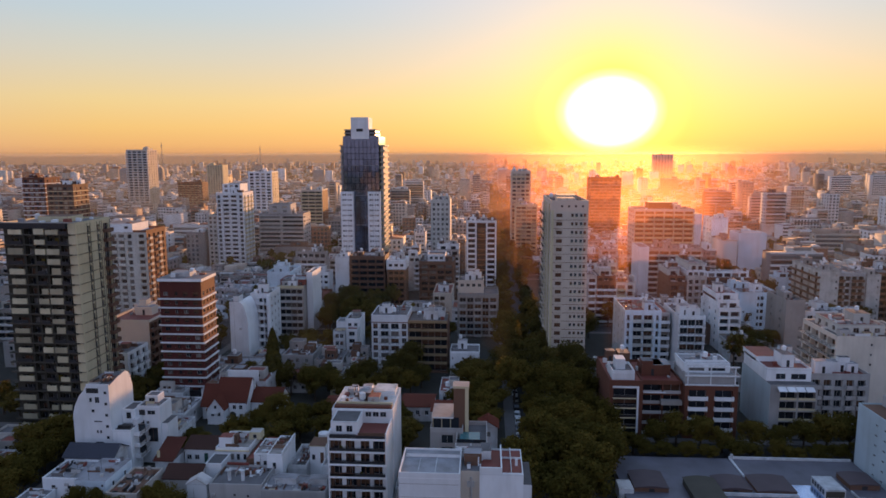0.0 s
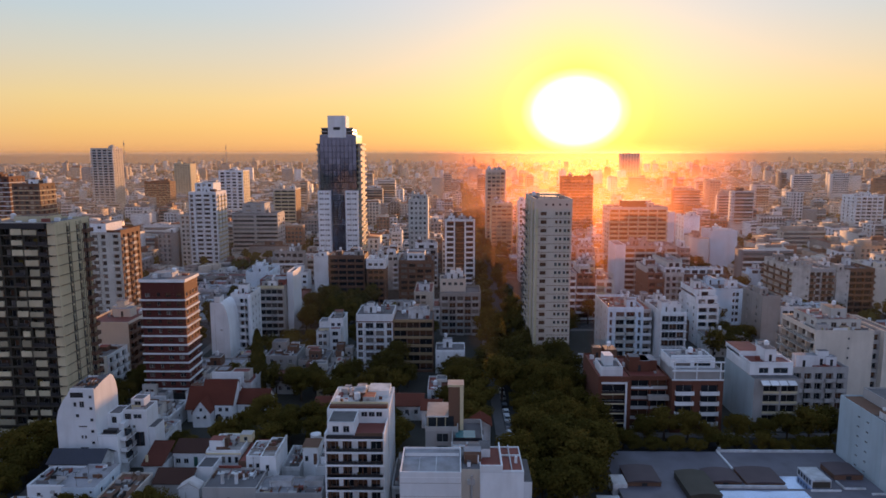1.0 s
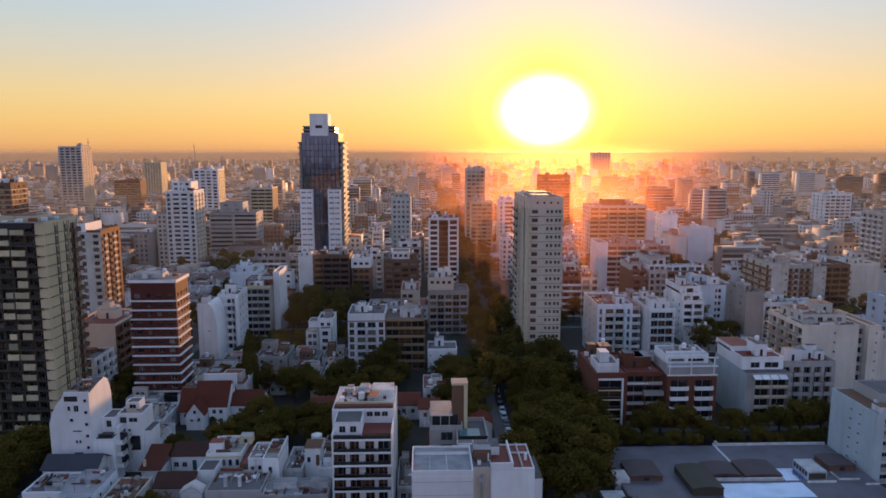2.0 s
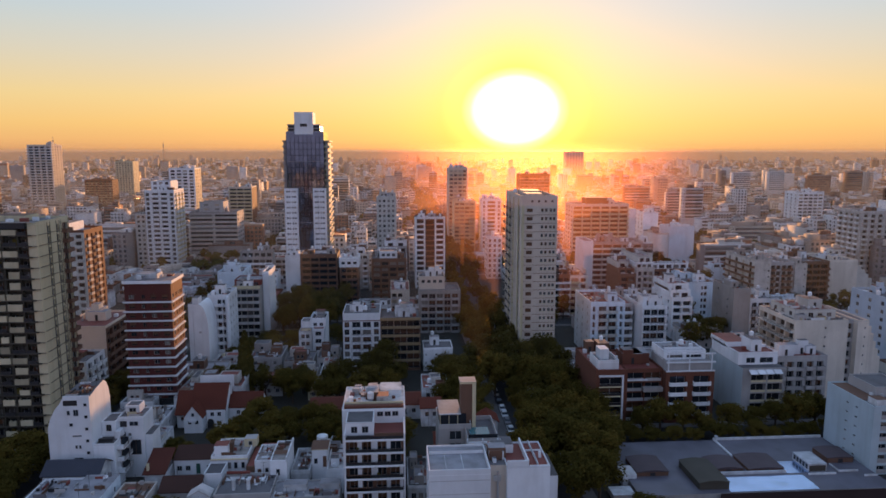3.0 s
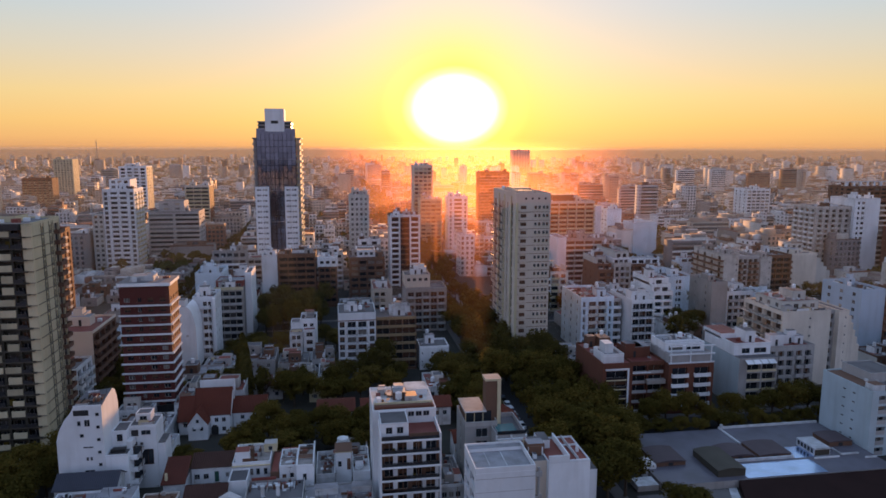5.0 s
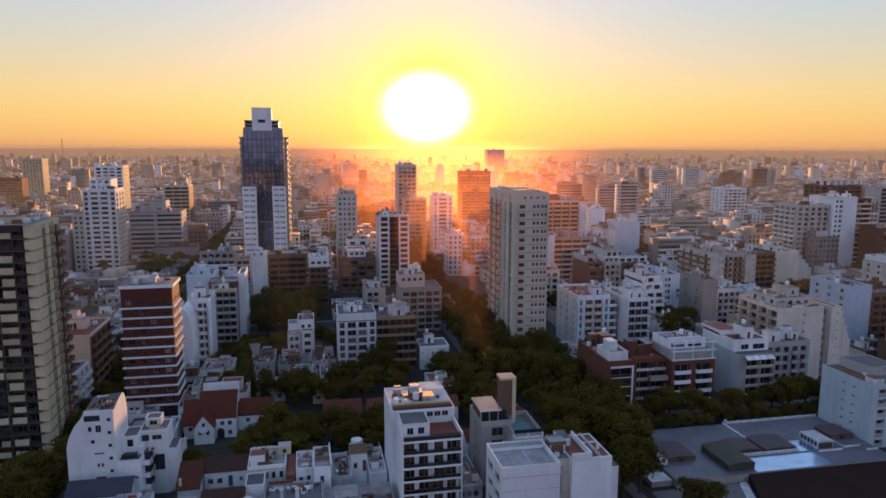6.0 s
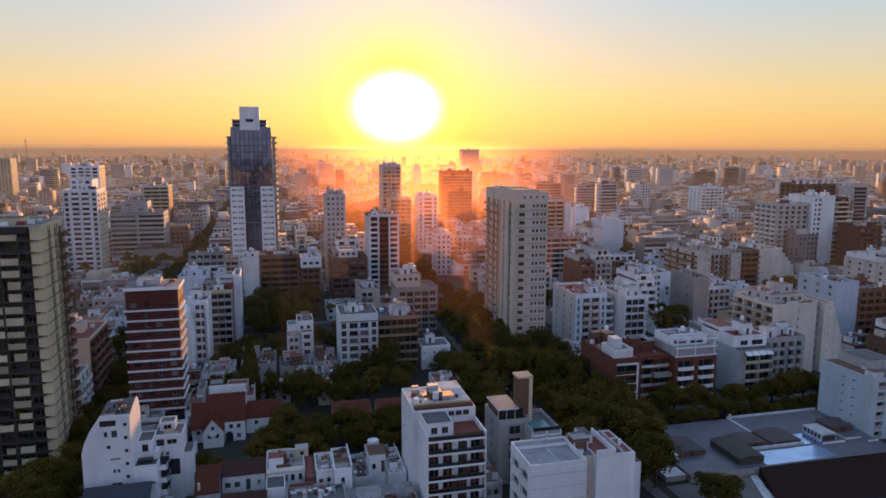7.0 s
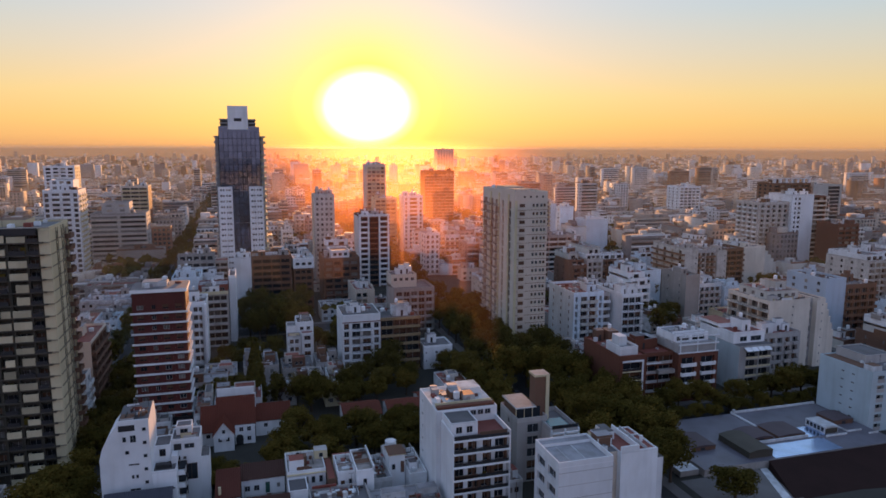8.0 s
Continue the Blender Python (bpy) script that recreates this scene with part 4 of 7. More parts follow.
    add_box(r, "roof_step", -32.8, -20.3, y1 + 2.4, y1 + 2.7, 22.1, 22.9, CREAM)
    add_box(r, "lift_room", -25.4, -20.6, 147, 152, 22.1, 23.3, WHITE, WHITEROOF)
    clutter(r, -32.8, -20.4, 141.5, 152, 22.13, 18, LOW)
    roof_kit(r, -32.6, -26, 142, 152, 22.13, WHITE, rooms=0, bits=8)


def grey_house():
    """Grey stepped house with a tall chimney-like lift shaft and a small rooftop pool."""
    claim(-13.5, 1, 136, 156)
    r = house("apartment_building", "grey stepped apartment house with tall shaft and roof pool", -12.4, -5, 145, 155.5, 14.6, GREY, 2.9, roof=SILVER, S=dict(n=1, cols=[(-1.2, 1.5)], h=2.0, sill=0.4, kinds=(0, 0, 5)), W=dict(n=1, w=1.0))
    for x in (-11.9, -9.9, -7.9):
        add_box(r, "glass_screen", x + 0.08, x + 1.92, 147.0, 147.08, 14.75, 17.3, GLASS)
        add_box(r, "mullion", x - 0.08, x + 0.08, 146.95, 147.1, 14.75, 17.3, CREAM)
    add_box(r, "glass_room", -11.9, -7.3, 147.2, 154.5, 14.75, 17.3, BROWN, CONCRETE)
    add_box(r, "glass_room_roof", -12.2, -7.2, 146.4, 155, 17.3, 17.6, WHITE, CONCRETE)
    house("lower_block", "", -6.4, 0.4, 140, 152, 13.5, GREY, 2.9, roof=ROOF, root=r, parapet=1.0, S=dict(n=2, w=2.3, h=1.8, sill=0.5, kinds=(0, 0, 4)))
    add_box(r, "lift_shaft", -7.2, -3.9, 147.2, 150.4, 13.5, 24.2, BROWN, ROOF)
    add_box(r, "shaft_edge", -4.6, -3.8, 146.9, 147.2, 13.6, 24.4, CREAM)
    add_box(r, "shaft_cap", -7.4, -3.7, 147.0, 150.6, 24.2, 24.7, CREAM, CONCRETE)
    add_box(r, "pool", -5.6, -1.2, 141.5, 146.2, 13.63, 14.3, WHITE, POOL)
    for x in (-6.4, -3.1, 0.2):
        add_box(r, "loggia_post", x - 0.15, x + 0.15, 139.5, 139.98, 0, 14.4, WHITE)
    for z in (13.3, 10.4, 7.5):
        add_box(r, "loggia_beam", -6.5, 0.4, 139.5, 139.98, z, z + 0.35, WHITE)
    add_box(r, "glass_rail", -6.2, 0.2, 139.9, 139.96, 14.5, 15.3, GLASS)
    add_box(r, "planter", -11.8, -8.4, 145.4, 146.0, 14.72, 15.2, GREY)


def white_shed():
    """White blank-fronted block with a sunken flat roof, and its taller neighbour with red terraces across a narrow recess."""
    claim(-17, 9.5, 112, 132)
    r = house("warehouse", "white blank-walled block with a flat grey roof", -15.9, -4.6, 116.8, 127.4, 17.7, WHITE, 3.4, parapet=1.0, roof=SILVER, category="building", W=dict(n=2, w=3.4, h=1.9, sill=0.6, deep=0.5, kinds=(0,)))
    for z in (16.6, 14.0, 11.4, 8.8):
        add_box(r, "wall_joint", -15.8, -4.7, 116.76, 116.8, z, z + 0.09, GREY)
    add_box(r, "roof_upstand", -15.5, -4.9, 125.4, 127.1, 17.85, 18.5, WHITE, SILVER)
    for x in (-12.6, -9.4):
        add_box(r, "roof_joint", x, x + 0.12, 117.1, 125.3, 17.83, 17.88, DIRTY)
    r = house("apartment_building", "white party-walled house with red roof terraces", -1.0, 7.2, 120.0, 131, 17.0, WHITE, 3, parapet=0.3, roof=REDROOF, W=dict(n=1, w=0.8, h=0.8, top=3))
    add_box(r, "front_crest", -1.0, 3.0, 120.0, 120.3, 17.45, 18.6, WHITE)
    add_box(r, "stair_house", -0.9, 1.2, 126.5, 130.5, 17.15, 18.9, WHITE, ROOF)
    for y in (120.3, 127.0):
        add_box(r, "terrace_wall", 3.3, 7.0, y, y + 0.15, 17.15, 17.5, WHITE)
    add_box(r, "terrace_wall", 3.0, 3.25, 120.5, 130.8, 17.15, 18.4, WHITE)
    add_box(r, "terrace_wall", 4.9, 5.05, 120.5, 130.8, 17.15, 17.8, DIRTY)
    add_box(r, "chimney", 5.8, 6.3, 124, 124.5, 17.15, 18.4, WHITE)
    add_box(r, "recess", -4.6, -1.0, 121.4, 130, 0, 17.2, BEIGE, ROOF)
    b = Mesh()
    b.tube(0, 0, 0, 16, 0.22, 0.22, GREY, 10)
    part("drain_pipe", b, r, Vector((-2.6, 121.1, 0)) - r.location)
    for z in (14.2, 9.4, 4.6):
        add_box(r, "pipe_box", -3.4, -2.0, 120.9, 121.4, z, z + 1.0, GREY)
    add_box(r, "lower_wing", 7.2, 8.8, 120.4, 130, 0, 15.2, WHITE, ROOF)
    clutter(r, -4.4, -0.4, 122.0, 129.8, 17.25, 9, LOW)
    r = house("house", "low cluttered house with patched roof terrace", -4.6, 5.0, 131.4, 137.6, 11.5, DIRTY, 2.9, parapet=0.6, roof=ROOF, category="house", S=dict(n=2, w=1.0, h=1.2, kinds=(0, 5)))
    clutter(r, -4.2, 4.6, 131.8, 137.2, 11.62, 14, LOW)


def gable_house():
    """White sculptural block with a sloping shoulder and a sunlit flank, and a lower stepped wing."""
    claim(-100, -79, 149, 162.5)
    r = thing("apartment_building", "white sculptural apartment house with sloping shoulder and sunlit flank", "building", -90, 150)
    o, b = r.location, Mesh()
    ya = 149.5
    prof = [(-98.9, 0), (-89.6, 0), (-89.6, 22.2), (-95.2, 22.2), (-95.9, 21.0), (-97.1, 19.6), (-98.3, 17.2), (-98.9, 15.0)]
    n, base = len(prof), 0
    cuts = ((ya, 0.0), (153.5, 0.9), (157.2, 1.4), (158.6, 0.6), (159.6, -1.2), (160.2, -3.4))
    for y, rise in cuts:
        b.v += [(x - o.x, y - o.y, z + (rise * (1.0 if x > -90 else 0.55) if z > 22 else min(0.0, rise) if z > 15 else 0)) for x, z in prof]
    b.f.append(tuple(range(n)))
    b.m.append(b.slot(WHITE))
    b.f.append(tuple(range(len(b.v) - 1, len(b.v) - n - 1, -1)))
    b.m.append(b.slot(WHITE))
    for c in range(len(cuts) - 1):
        for i in range(n):
            j = (i + 1) % n
            b.f.append((n * c + i, n * c + j, n * c + n + j, n * c + n + i))
            b.m.append(b.slot(ROOF if i == 2 else WHITE))
    part("wall", b, r)
    for i in range(7):
        part("window", window_mesh(0.75, 0.75, 0), r, Vector((-90.5, ya - 0.2, 3.4 + 2.8 * i)) - o)
    for x, z, w, h in ((-92.6, 18.0, 1.1, 1.5), (-94.2, 18.2, 0.7, 1.1), (-93.8, 15.6, 0.8, 0.8), (-92.7, 13.2, 2.0, 0.35), (-93.0, 10.4, 0.5, 0.8), (-92.2, 10.4, 0.5, 0.8), (-92.7, 7.8, 2.0, 0.5), (-92.9, 5.0, 0.6, 0.9)):
        part("window", window_mesh(w, h, 0), r, Vector((x, ya - 0.2, z)) - o)
    add_box(r, "roof_rim", -95.2, -89.6, ya, ya + 0.25, 22.2, 22.6, WHITE)
    # flat dark panel on the wall puts in the terrace recess's shade
    add_box(r, "terrace_recess", -95.2, -92.2, ya - 0.04, ya + 0.02, 20.4, 21.6, DARK)
    add_box(r, "roof_patch", -94.8, -92.4, 150.0, 152.4, 22.2, 22.9, GREY, BROWN)
    litter(r, -94.8, -90.0, 149.9, 157.0, 22.7, 26, LOW)
    house("wing", "", -86.4, -80.6, 155.8, 162, 14.6, WHITE, 2.75, parapet=0.3, root=r)
    add_box(r, "side_wing", -80.6, -79.0, 156.4, 161.6, 0, 10.4, WHITE, ROOF)
    # flat dark panel added for a dark window; no recess is cut
    add_box(r, "dark_recess", -85.9, -84.4, 155.74, 155.8, 12.6, 14.0, DARK)
    for x, z, w, h, k in ((-82.8, 12.0, 2.0, 1.1, 0), (-82.6, 5.0, 2.4, 3.6, 6), (-85.1, 9.6, 0.8, 0.9, 0), (-85.1, 6.6, 0.8, 0.9, 0), (-85.1, 3.6, 0.8, 0.9, 0), (-83.8, 9.6, 0.7, 0.7, 4)):
        part("window", window_mesh(w, h, k), r, Vector((x, 155.6, z + 0.8)) - o)
    house("penthouse", "", -85.6, -82.4, 158.6, 162, 16.4, WHITE, 1.7, z0=14.75, parapet=0.15, root=r, S=dict(n=1, w=1.6, h=1.0, sill=0.3, top=0.1, kinds=(0,)))
    house("link", "", -89.6, -86.4, 154.6, 160, 14.2, WHITE, 2.75, parapet=0.2, root=r, S=dict(n=1, w=1.2, h=1.6, kinds=(6,)))
    house("front_wing", "", -89.58, -85.0, 149.7, 154.6, 10.8, WHITE, 2.75, parapet=0.3, roof=ROOF, root=r)
    add_box(r, "terrace_planter", -89.0, -86.0, 151.2, 151.8, 10.95, 11.7, DARK)
    add_box(r, "stair_wall", -86.2, -85.0, 153.0, 155.7, 10.95, 12.6, WHITE)
    for z in (9.4, 6.6, 3.8):
        add_box(r, "balcony", -84.98, -83.4, 151.0, 155.75, z - 0.2, z, WHITE)
        add_box(r, "balcony_rail", -83.5, -83.4, 151.0, 155.75, z, z + 0.8, GREY)
        add_box(r, "balcony_rail", -84.98, -83.5, 151.0, 151.1, z, z + 0.8, WHITE)
        part("window", window_mesh(3.2, 1.9, 6), r, Vector((-84.8, 153.2, z)) - o, math.pi / 2)
    clutter(r, -86, -80.8, 156.1, 158.0, 14.75, 4, LOW)


def chalet():
    """White house with steep red tiled roofs, a gable and an arched door."""
    claim(-83, -58.5, 176, 195.5)
    r = thing("house", "white gabled house with steep red tiled roofs", "house", -74, 186)
    house("main_block", "", -74.2, -69.2, 183.5, 194, 5.2, WHITE, 2.6, parapet=0, root=r, S=dict(n=2, w=1.0, h=1.2, kinds=(0, 0)))
    gable_roof(r, -78.6, -69.2, 184, 195, 5.2, 5.8, TILE, "x", 0.2)
    house("left_block", "", -82.4, -79.2, 184.2, 191, 4.2, WHITE, 2.6, parapet=0, root=r, S=dict(n=1, w=1.0, h=1.1, kinds=(0,)))
    gable_roof(r, -82.4, -78.7, 183.2, 192, 4.4, 5.2, TILE, "x", 0.2)
    house("gable_block", "", -79.3, -74.4, 180.2, 186, 4.6, WHITE, 2.6, parapet=0, root=r, S=dict(n=2, w=0.9, h=1.1, kinds=(0, 0)))
    gable_roof(r, -79.3, -74.4, 180.2, 189, 4.6, 3.2, TILE, "y", 0.25)
    part("window", window_mesh(0.8, 1.0, 0), r, Vector((-76.85, 179.98, 4.9)) - r.location)
    b = Mesh()
    arch = [(-0.9, 0.0), (0.9, 0.0), (0.9, 1.9)] + [(0.9 * math.cos(math.pi * k / 8), 1.9 + 0.9 * math.sin(math.pi * k / 8)) for k in range(1, 8)] + [(-0.9, 1.9)]
    for p, q in zip(arch, arch[1:] + arch[:1]):
        b.tri((0, -0.1, 1.2), (p[0], -0.1, p[1]), (q[0], -0.1, q[1]), DARK)
        b.quad((p[0], -0.1, p[1]), (q[0], -0.1, q[1]), (q[0], 0, q[1]), (p[0], 0, p[1]), CREAM)
    part("arched_door", b, r, Vector((-73.1, 183.42, 0.1)) - r.location)
    add_box(r, "gable_balcony", -77.8, -75.9, 179.4, 180.1, 3.6, 3.8, WHITE)
    add_box(r, "gable_balcony_front", -77.8, -75.9, 179.4, 179.5, 3.8, 4.5, WHITE)
    house("side_block", "", -69, -60, 187.5, 195, 4.4, WHITE, 2.6, parapet=0, root=r, S=dict(n=2, w=1.0, h=1.1, kinds=(0,)))
    gable_roof(r, -69, -60, 187.5, 195, 4.4, 3.2, TILE, "x", 0.2)
    add_box(r, "chimney", -69.4, -68.8, 190.6, 191.2, 6, 11, WHITE)
    add_box(r, "ridge_wall", -78.8, -69.2, 195.1, 195.45, 0, 11.4, WHITE)


def white_and_bronze():
    """A white block and a bronze-balconied one, side by side, and a small house."""
    claim(-41, -13, 226, 246)
    r = house("apartment_building", "white apartment block with small balconies and rooftop rooms", -40.0, -27.3, 229, 244, 20.6, WHITE, 2.6, parapet=0.3,
              S=dict(n=4, cols=[(-5.9, -4.2), (-3.2, -0.4), (0.4, 3.2), (4.2, 5.9)], h=2.1, sill=0.2, deep=1.0, bal=(1, 2), bw=3.4, bd=1.3, bm=WHITE, bk="rail", kinds=(0, 5, 4, 0), top=2.5), W=dict(n=3, w=1.0, top=2.5, kinds=(0,)))
    add_box(r, "orange_string_course", -40.1, -27.2, 228.9, 229.0, 18.2, 18.5, ORANGE_BRICK)
    roof_kit(r, -39.5, -28, 231, 243, 20.72, WHITE, rooms=2, tanks=4, bits=8)
    bronze = material("bronze_balcony_front", (0.27, 0.20, 0.115), stain=0.3, rough=0.6)
    r = house("apartment_building", "brown apartment block with full-width bronze balcony fronts", -27.2, -13.4, 229.4, 244, 18.4, BROWN, 2.95, parapet=0.3,
              S=dict(n=3, w=4.3, h=2.55, sill=0.15, deep=1.6, kinds=(0, 5, 0), margin=0.15, top=0.1))
    for i in range(6):
        z = 18.4 - 2.95 * i
        add_box(r, "balcony_front", -27.2, -13.4, 229.0, 229.3, z - 0.2, z + 0.75, bronze)
    roof_kit(r, -26.5, -14, 231, 243, 18.5, DIRTY, rooms=3, tanks=3, bits=8)
    claim(-12.6, -2, 226, 240)
    r = house("house", "small white house with four small windows", -12.4, -2.2, 228.2, 238, 7.8, WHITE, 3, parapet=0.6, category="house", S=dict(n=3, cols=[(-4.4, -4.0), (-1.0, -0.2), (0.9, 1.7)], h=0.7, sill=1.2, kinds=(0,)))
    roof_kit(r, -12, -3, 231, 237, 7.9, WHITE, rooms=1, bits=3)


def grey_block_behind():
    claim(-12.5, 6, 275, 295)
    r = house("apartment_building", "brownish apartment block with crowded balconies", -12, 5.2, 278, 294, 17.5, CONCRETE, 2.8, S=dict(n=5, w=2.6, h=2.1, sill=0.3, deep=1.0, bal=(0, 2, 4), bw=3.0, bd=1.1, bm=GREY, kinds=(0, 5, 5, 4)))
    house("upper_block", "", -12, -1, 284, 294, 22.5, BEIGE, 2.8, z0=17.6, root=r, parapet=0.6, S=dict(n=4, w=1.4, h=1.3))
    roof_kit(r, -11, -2, 285, 293, 22.6, WHITE, rooms=2, tanks=2, bits=4)


def brick_balcony_blocks():
    """Low red-brick blocks with deep white-edged loggias facing the street."""
    claim(31, 69, 176, 204)
    r = house("apartment_building", "red brick apartment block with white-framed loggias and penthouse", 33.4, 42.3, 178, 200, 15.6, ORANGE_BRICK, 2.75, roof=REDROOF, parapet=0.5,
              S=dict(n=1, cols=[(-3.4, 3.2)], h=2.3, sill=0.2, deep=1.5, kinds=(0, 0, 5), rail=DARK, rail_high=0.5, top=1.4), W=dict(n=0))
    add_box(r, "white_lintel", 34.2, 41.2, 177.7, 178, 14.2, 14.7, WHITE)
    add_box(r, "white_jamb", 40.7, 41.2, 177.7, 178, 0, 14.2, WHITE)
    for i in range(5):
        add_box(r, "balcony_edge", 34.3, 40.7, 177.6, 178, 11.2 - 2.75 * i, 11.4 - 2.75 * i, CREAM)
    house("penthouse", "", 34.4, 40.4, 180, 188, 17.6, WHITE, 2.6, z0=15.7, root=r, parapet=0.7, roof=ROOF)
    add_box(r, "tank_house", 35.8, 38.4, 183, 187, 17.7, 20.6, WHITE)
    roof_kit(r, 34, 42, 189, 199, 15.7, BROWN, rooms=2, bits=4)
    r = house("apartment_building", "recessed brick apartment block with dark glazed balconies", 42.4, 53.4, 181, 200, 14.6, ORANGE_BRICK, 2.9, roof=REDROOF, parapet=0.7,
              S=dict(n=2, cols=[(-5.0, 0.2), (0.6, 5.2)], h=2.4, sill=0.2, deep=1.4, kinds=(0, 0, 5), rail=GREY, rail_high=0.8))
    add_box(r, "awning_rail", 43, 49, 180.4, 181, 12.0, 12.2, WHITE)
    add_box(r, "balcony_box", 47.6, 53.2, 179.4, 181, 9.0, 10.2, CONCRETE)
    roof_kit(r, 43, 53, 184, 199, 14.7, ORANGE_BRICK, rooms=2, bits=4, room=(6, 6, 3.2))
    r = house("apartment_building", "brick apartment block with white balconies and white penthouse floors", 53.5, 67.4, 178.4, 200, 15.0, ORANGE_BRICK, 2.9, roof=ROOF, parapet=0,
              S=dict(n=2, cols=[(-5.9, -1.3), (0.9, 5.6)], h=2.4, sill=0.2, deep=1.0, kinds=(0, 0), bal=(0, 1), bw=5.0, bd=0.8, bm=WHITE, top=0.9), W=dict(n=0))
    house("penthouse", "", 53.9, 67.0, 179.4, 191, 17.4, GREY, 2.5, z0=15.1, root=r, parapet=0.5, roof=SILVER, S=dict(n=2, w=5.4, h=1.7, sill=0.3, top=0.1, deep=0.6, kinds=(0, 4), rail=WHITE, rail_high=0.4))
    house("top_floor", "", 53.9, 66.2, 182, 191, 19.8, WHITE, 2.3, z0=17.5, root=r, parapet=0.3, roof=SILVER, S=dict(n=2, w=4.6, h=1.5, sill=0.4, top=0.1, deep=0.5, kinds=(0, 4)))
    for z in (15.1, 17.65, 20.1):
        add_box(r, "terrace_edge", 53.4, 67.5, 178.3, 178.6, z - 0.05, z + 0.3, WHITE)
    for x in (54.2, 60.2, 66.6):
        add_box(r, "terrace_post", x - 0.12, x + 0.12, 178.62, 178.9, 15.2, 20.0, WHITE)
    add_box(r, "roof_frame", 54.6, 65.6, 183.4, 183.7, 19.95, 20.6, WHITE)
    roof_kit(r, 55, 65, 184.6, 190.5, 19.9, WHITE, rooms=0, bits=14)


def grey_street_blocks():
    claim(75, 106, 178, 200)
    r = house("apartment_building", "pale grey apartment block with awnings and dark loggias", 76.2, 88.6, 179.6, 200, 15.2, GREY, 2.9, parapet=0, roof=ROOF,
              S=dict(n=2, cols=[(-3.6, 0.8), (1.3, 5.7)], h=2.4, sill=0.25, deep=1.3, rail=CREAM, rail_high=0.55, kinds=(0, 0, 5), top=1.4), W=dict(n=0, mat=PALEBLUE))
    house("upper_floor", "", 76.2, 88, 182.6, 199, 18.4, WHITE, 3.0, z0=15.3, root=r, parapet=0.5, roof=REDROOF, S=dict(n=2, cols=[(-3.4, -0.8), (0.6, 4.6)], h=1.6, sill=0.5, top=0.3, kinds=(0,)))
    add_box(r, "white_parapet", 76.2, 83, 190, 200, 18.5, 20.0, WHITE, REDROOF)
    for x in (79.0, 81.4, 83.8, 86.2):
        b = Mesh()
        b.quad((-1.1, -1.5, 0), (1.1, -1.5, 0), (1.1, 0, 0.8), (-1.1, 0, 0.8), WHITE)
        b.quad((-1.1, -1.5, -0.15), (1.1, -1.5, -0.15), (1.1, -1.5, 0), (-1.1, -1.5, 0), WHITE)
        part("awning", b, r, Vector((x, 179.55, 14.0)) - r.location)
    roof_kit(r, 77, 88, 184, 198, 18.5, WHITE, rooms=1, bits=5)
    r = house("apartment_building", "weathered cream apartment block with cluttered balconies", 88.7, 105, 185.5, 193.6, 15.8, GREY, 2.9, parapet=0.8, roof=REDROOF,
              S=dict(n=5, w=2.0, h=2.0, sill=0.3, deep=0.8, bal=(0, 1, 3, 4), bw=2.6, bd=1.0, bm=GREY, kinds=(0, 0, 5)))
    roof_kit(r, 90, 104, 187, 193, 15.9, WHITE, rooms=3, bits=8)


def stepped_white():
    claim(98, 129, 193.9, 216)
    r = house("apartment_building", "white apartment block with stepped blank party wall", 99.8, 116.8, 194.2, 215, 24.4, WARMWHITE, 2.9, parapet=0.5, S=dict(n=1, cols=[(1.0, 1.6)], h=0.7, kinds=(0,)), W=dict(n=4, w=4.4, h=2.3, sill=0.15, deep=1.5, bal="full", bd=1.3, bm=PALE, bk="rail", kinds=(0, 0, 5), margin=0.4))
    house("recess", "", 116.8, 120, 196.4, 215, 24.0, GREY, 2.9, parapet=0.3, root=r, S=dict(n=1, cols=[(-1.1, 1.1)], h=1.8, sill=0.6, deep=0.5, kinds=(0, 0, 5)))
    house("side_block", "", 120, 123.6, 194.4, 215, 24.2, WARMWHITE, 2.9, parapet=0.4, root=r, S=dict(n=1, cols=[(0.4, 0.9)], h=0.6, kinds=(0,)))
    for k in range(5):
        house("end_step", "", 123.6 + 0.9 * k, 124.5 + 0.9 * k, 194.4, 215, 22.4 - 2.4 * k, WARMWHITE, 2.9, parapet=0.15, root=r)
    house("terrace_room", "", 102, 115, 198, 212, 27.0, PALE, 2.5, z0=24.55, root=r, parapet=0.4, roof=REDROOF, S=dict(n=4, w=1.6, h=1.4, sill=0.5, top=0.1), W=dict(n=3, w=1.6, h=1.4, sill=0.5, top=0.1))
    clutter(r, 100.2, 116.4, 194.6, 197.6, 24.55, 8, LOW)
    litter(r, 100.2, 116.4, 194.6, 214, 24.55, 60, LOW)
    litter(r, 102.4, 114.6, 198.4, 211.6, 27.12, 40, LOW)
    roof_kit(r, 103, 114, 199, 211, 27.1, PALE, rooms=2, tanks=1, bits=7)


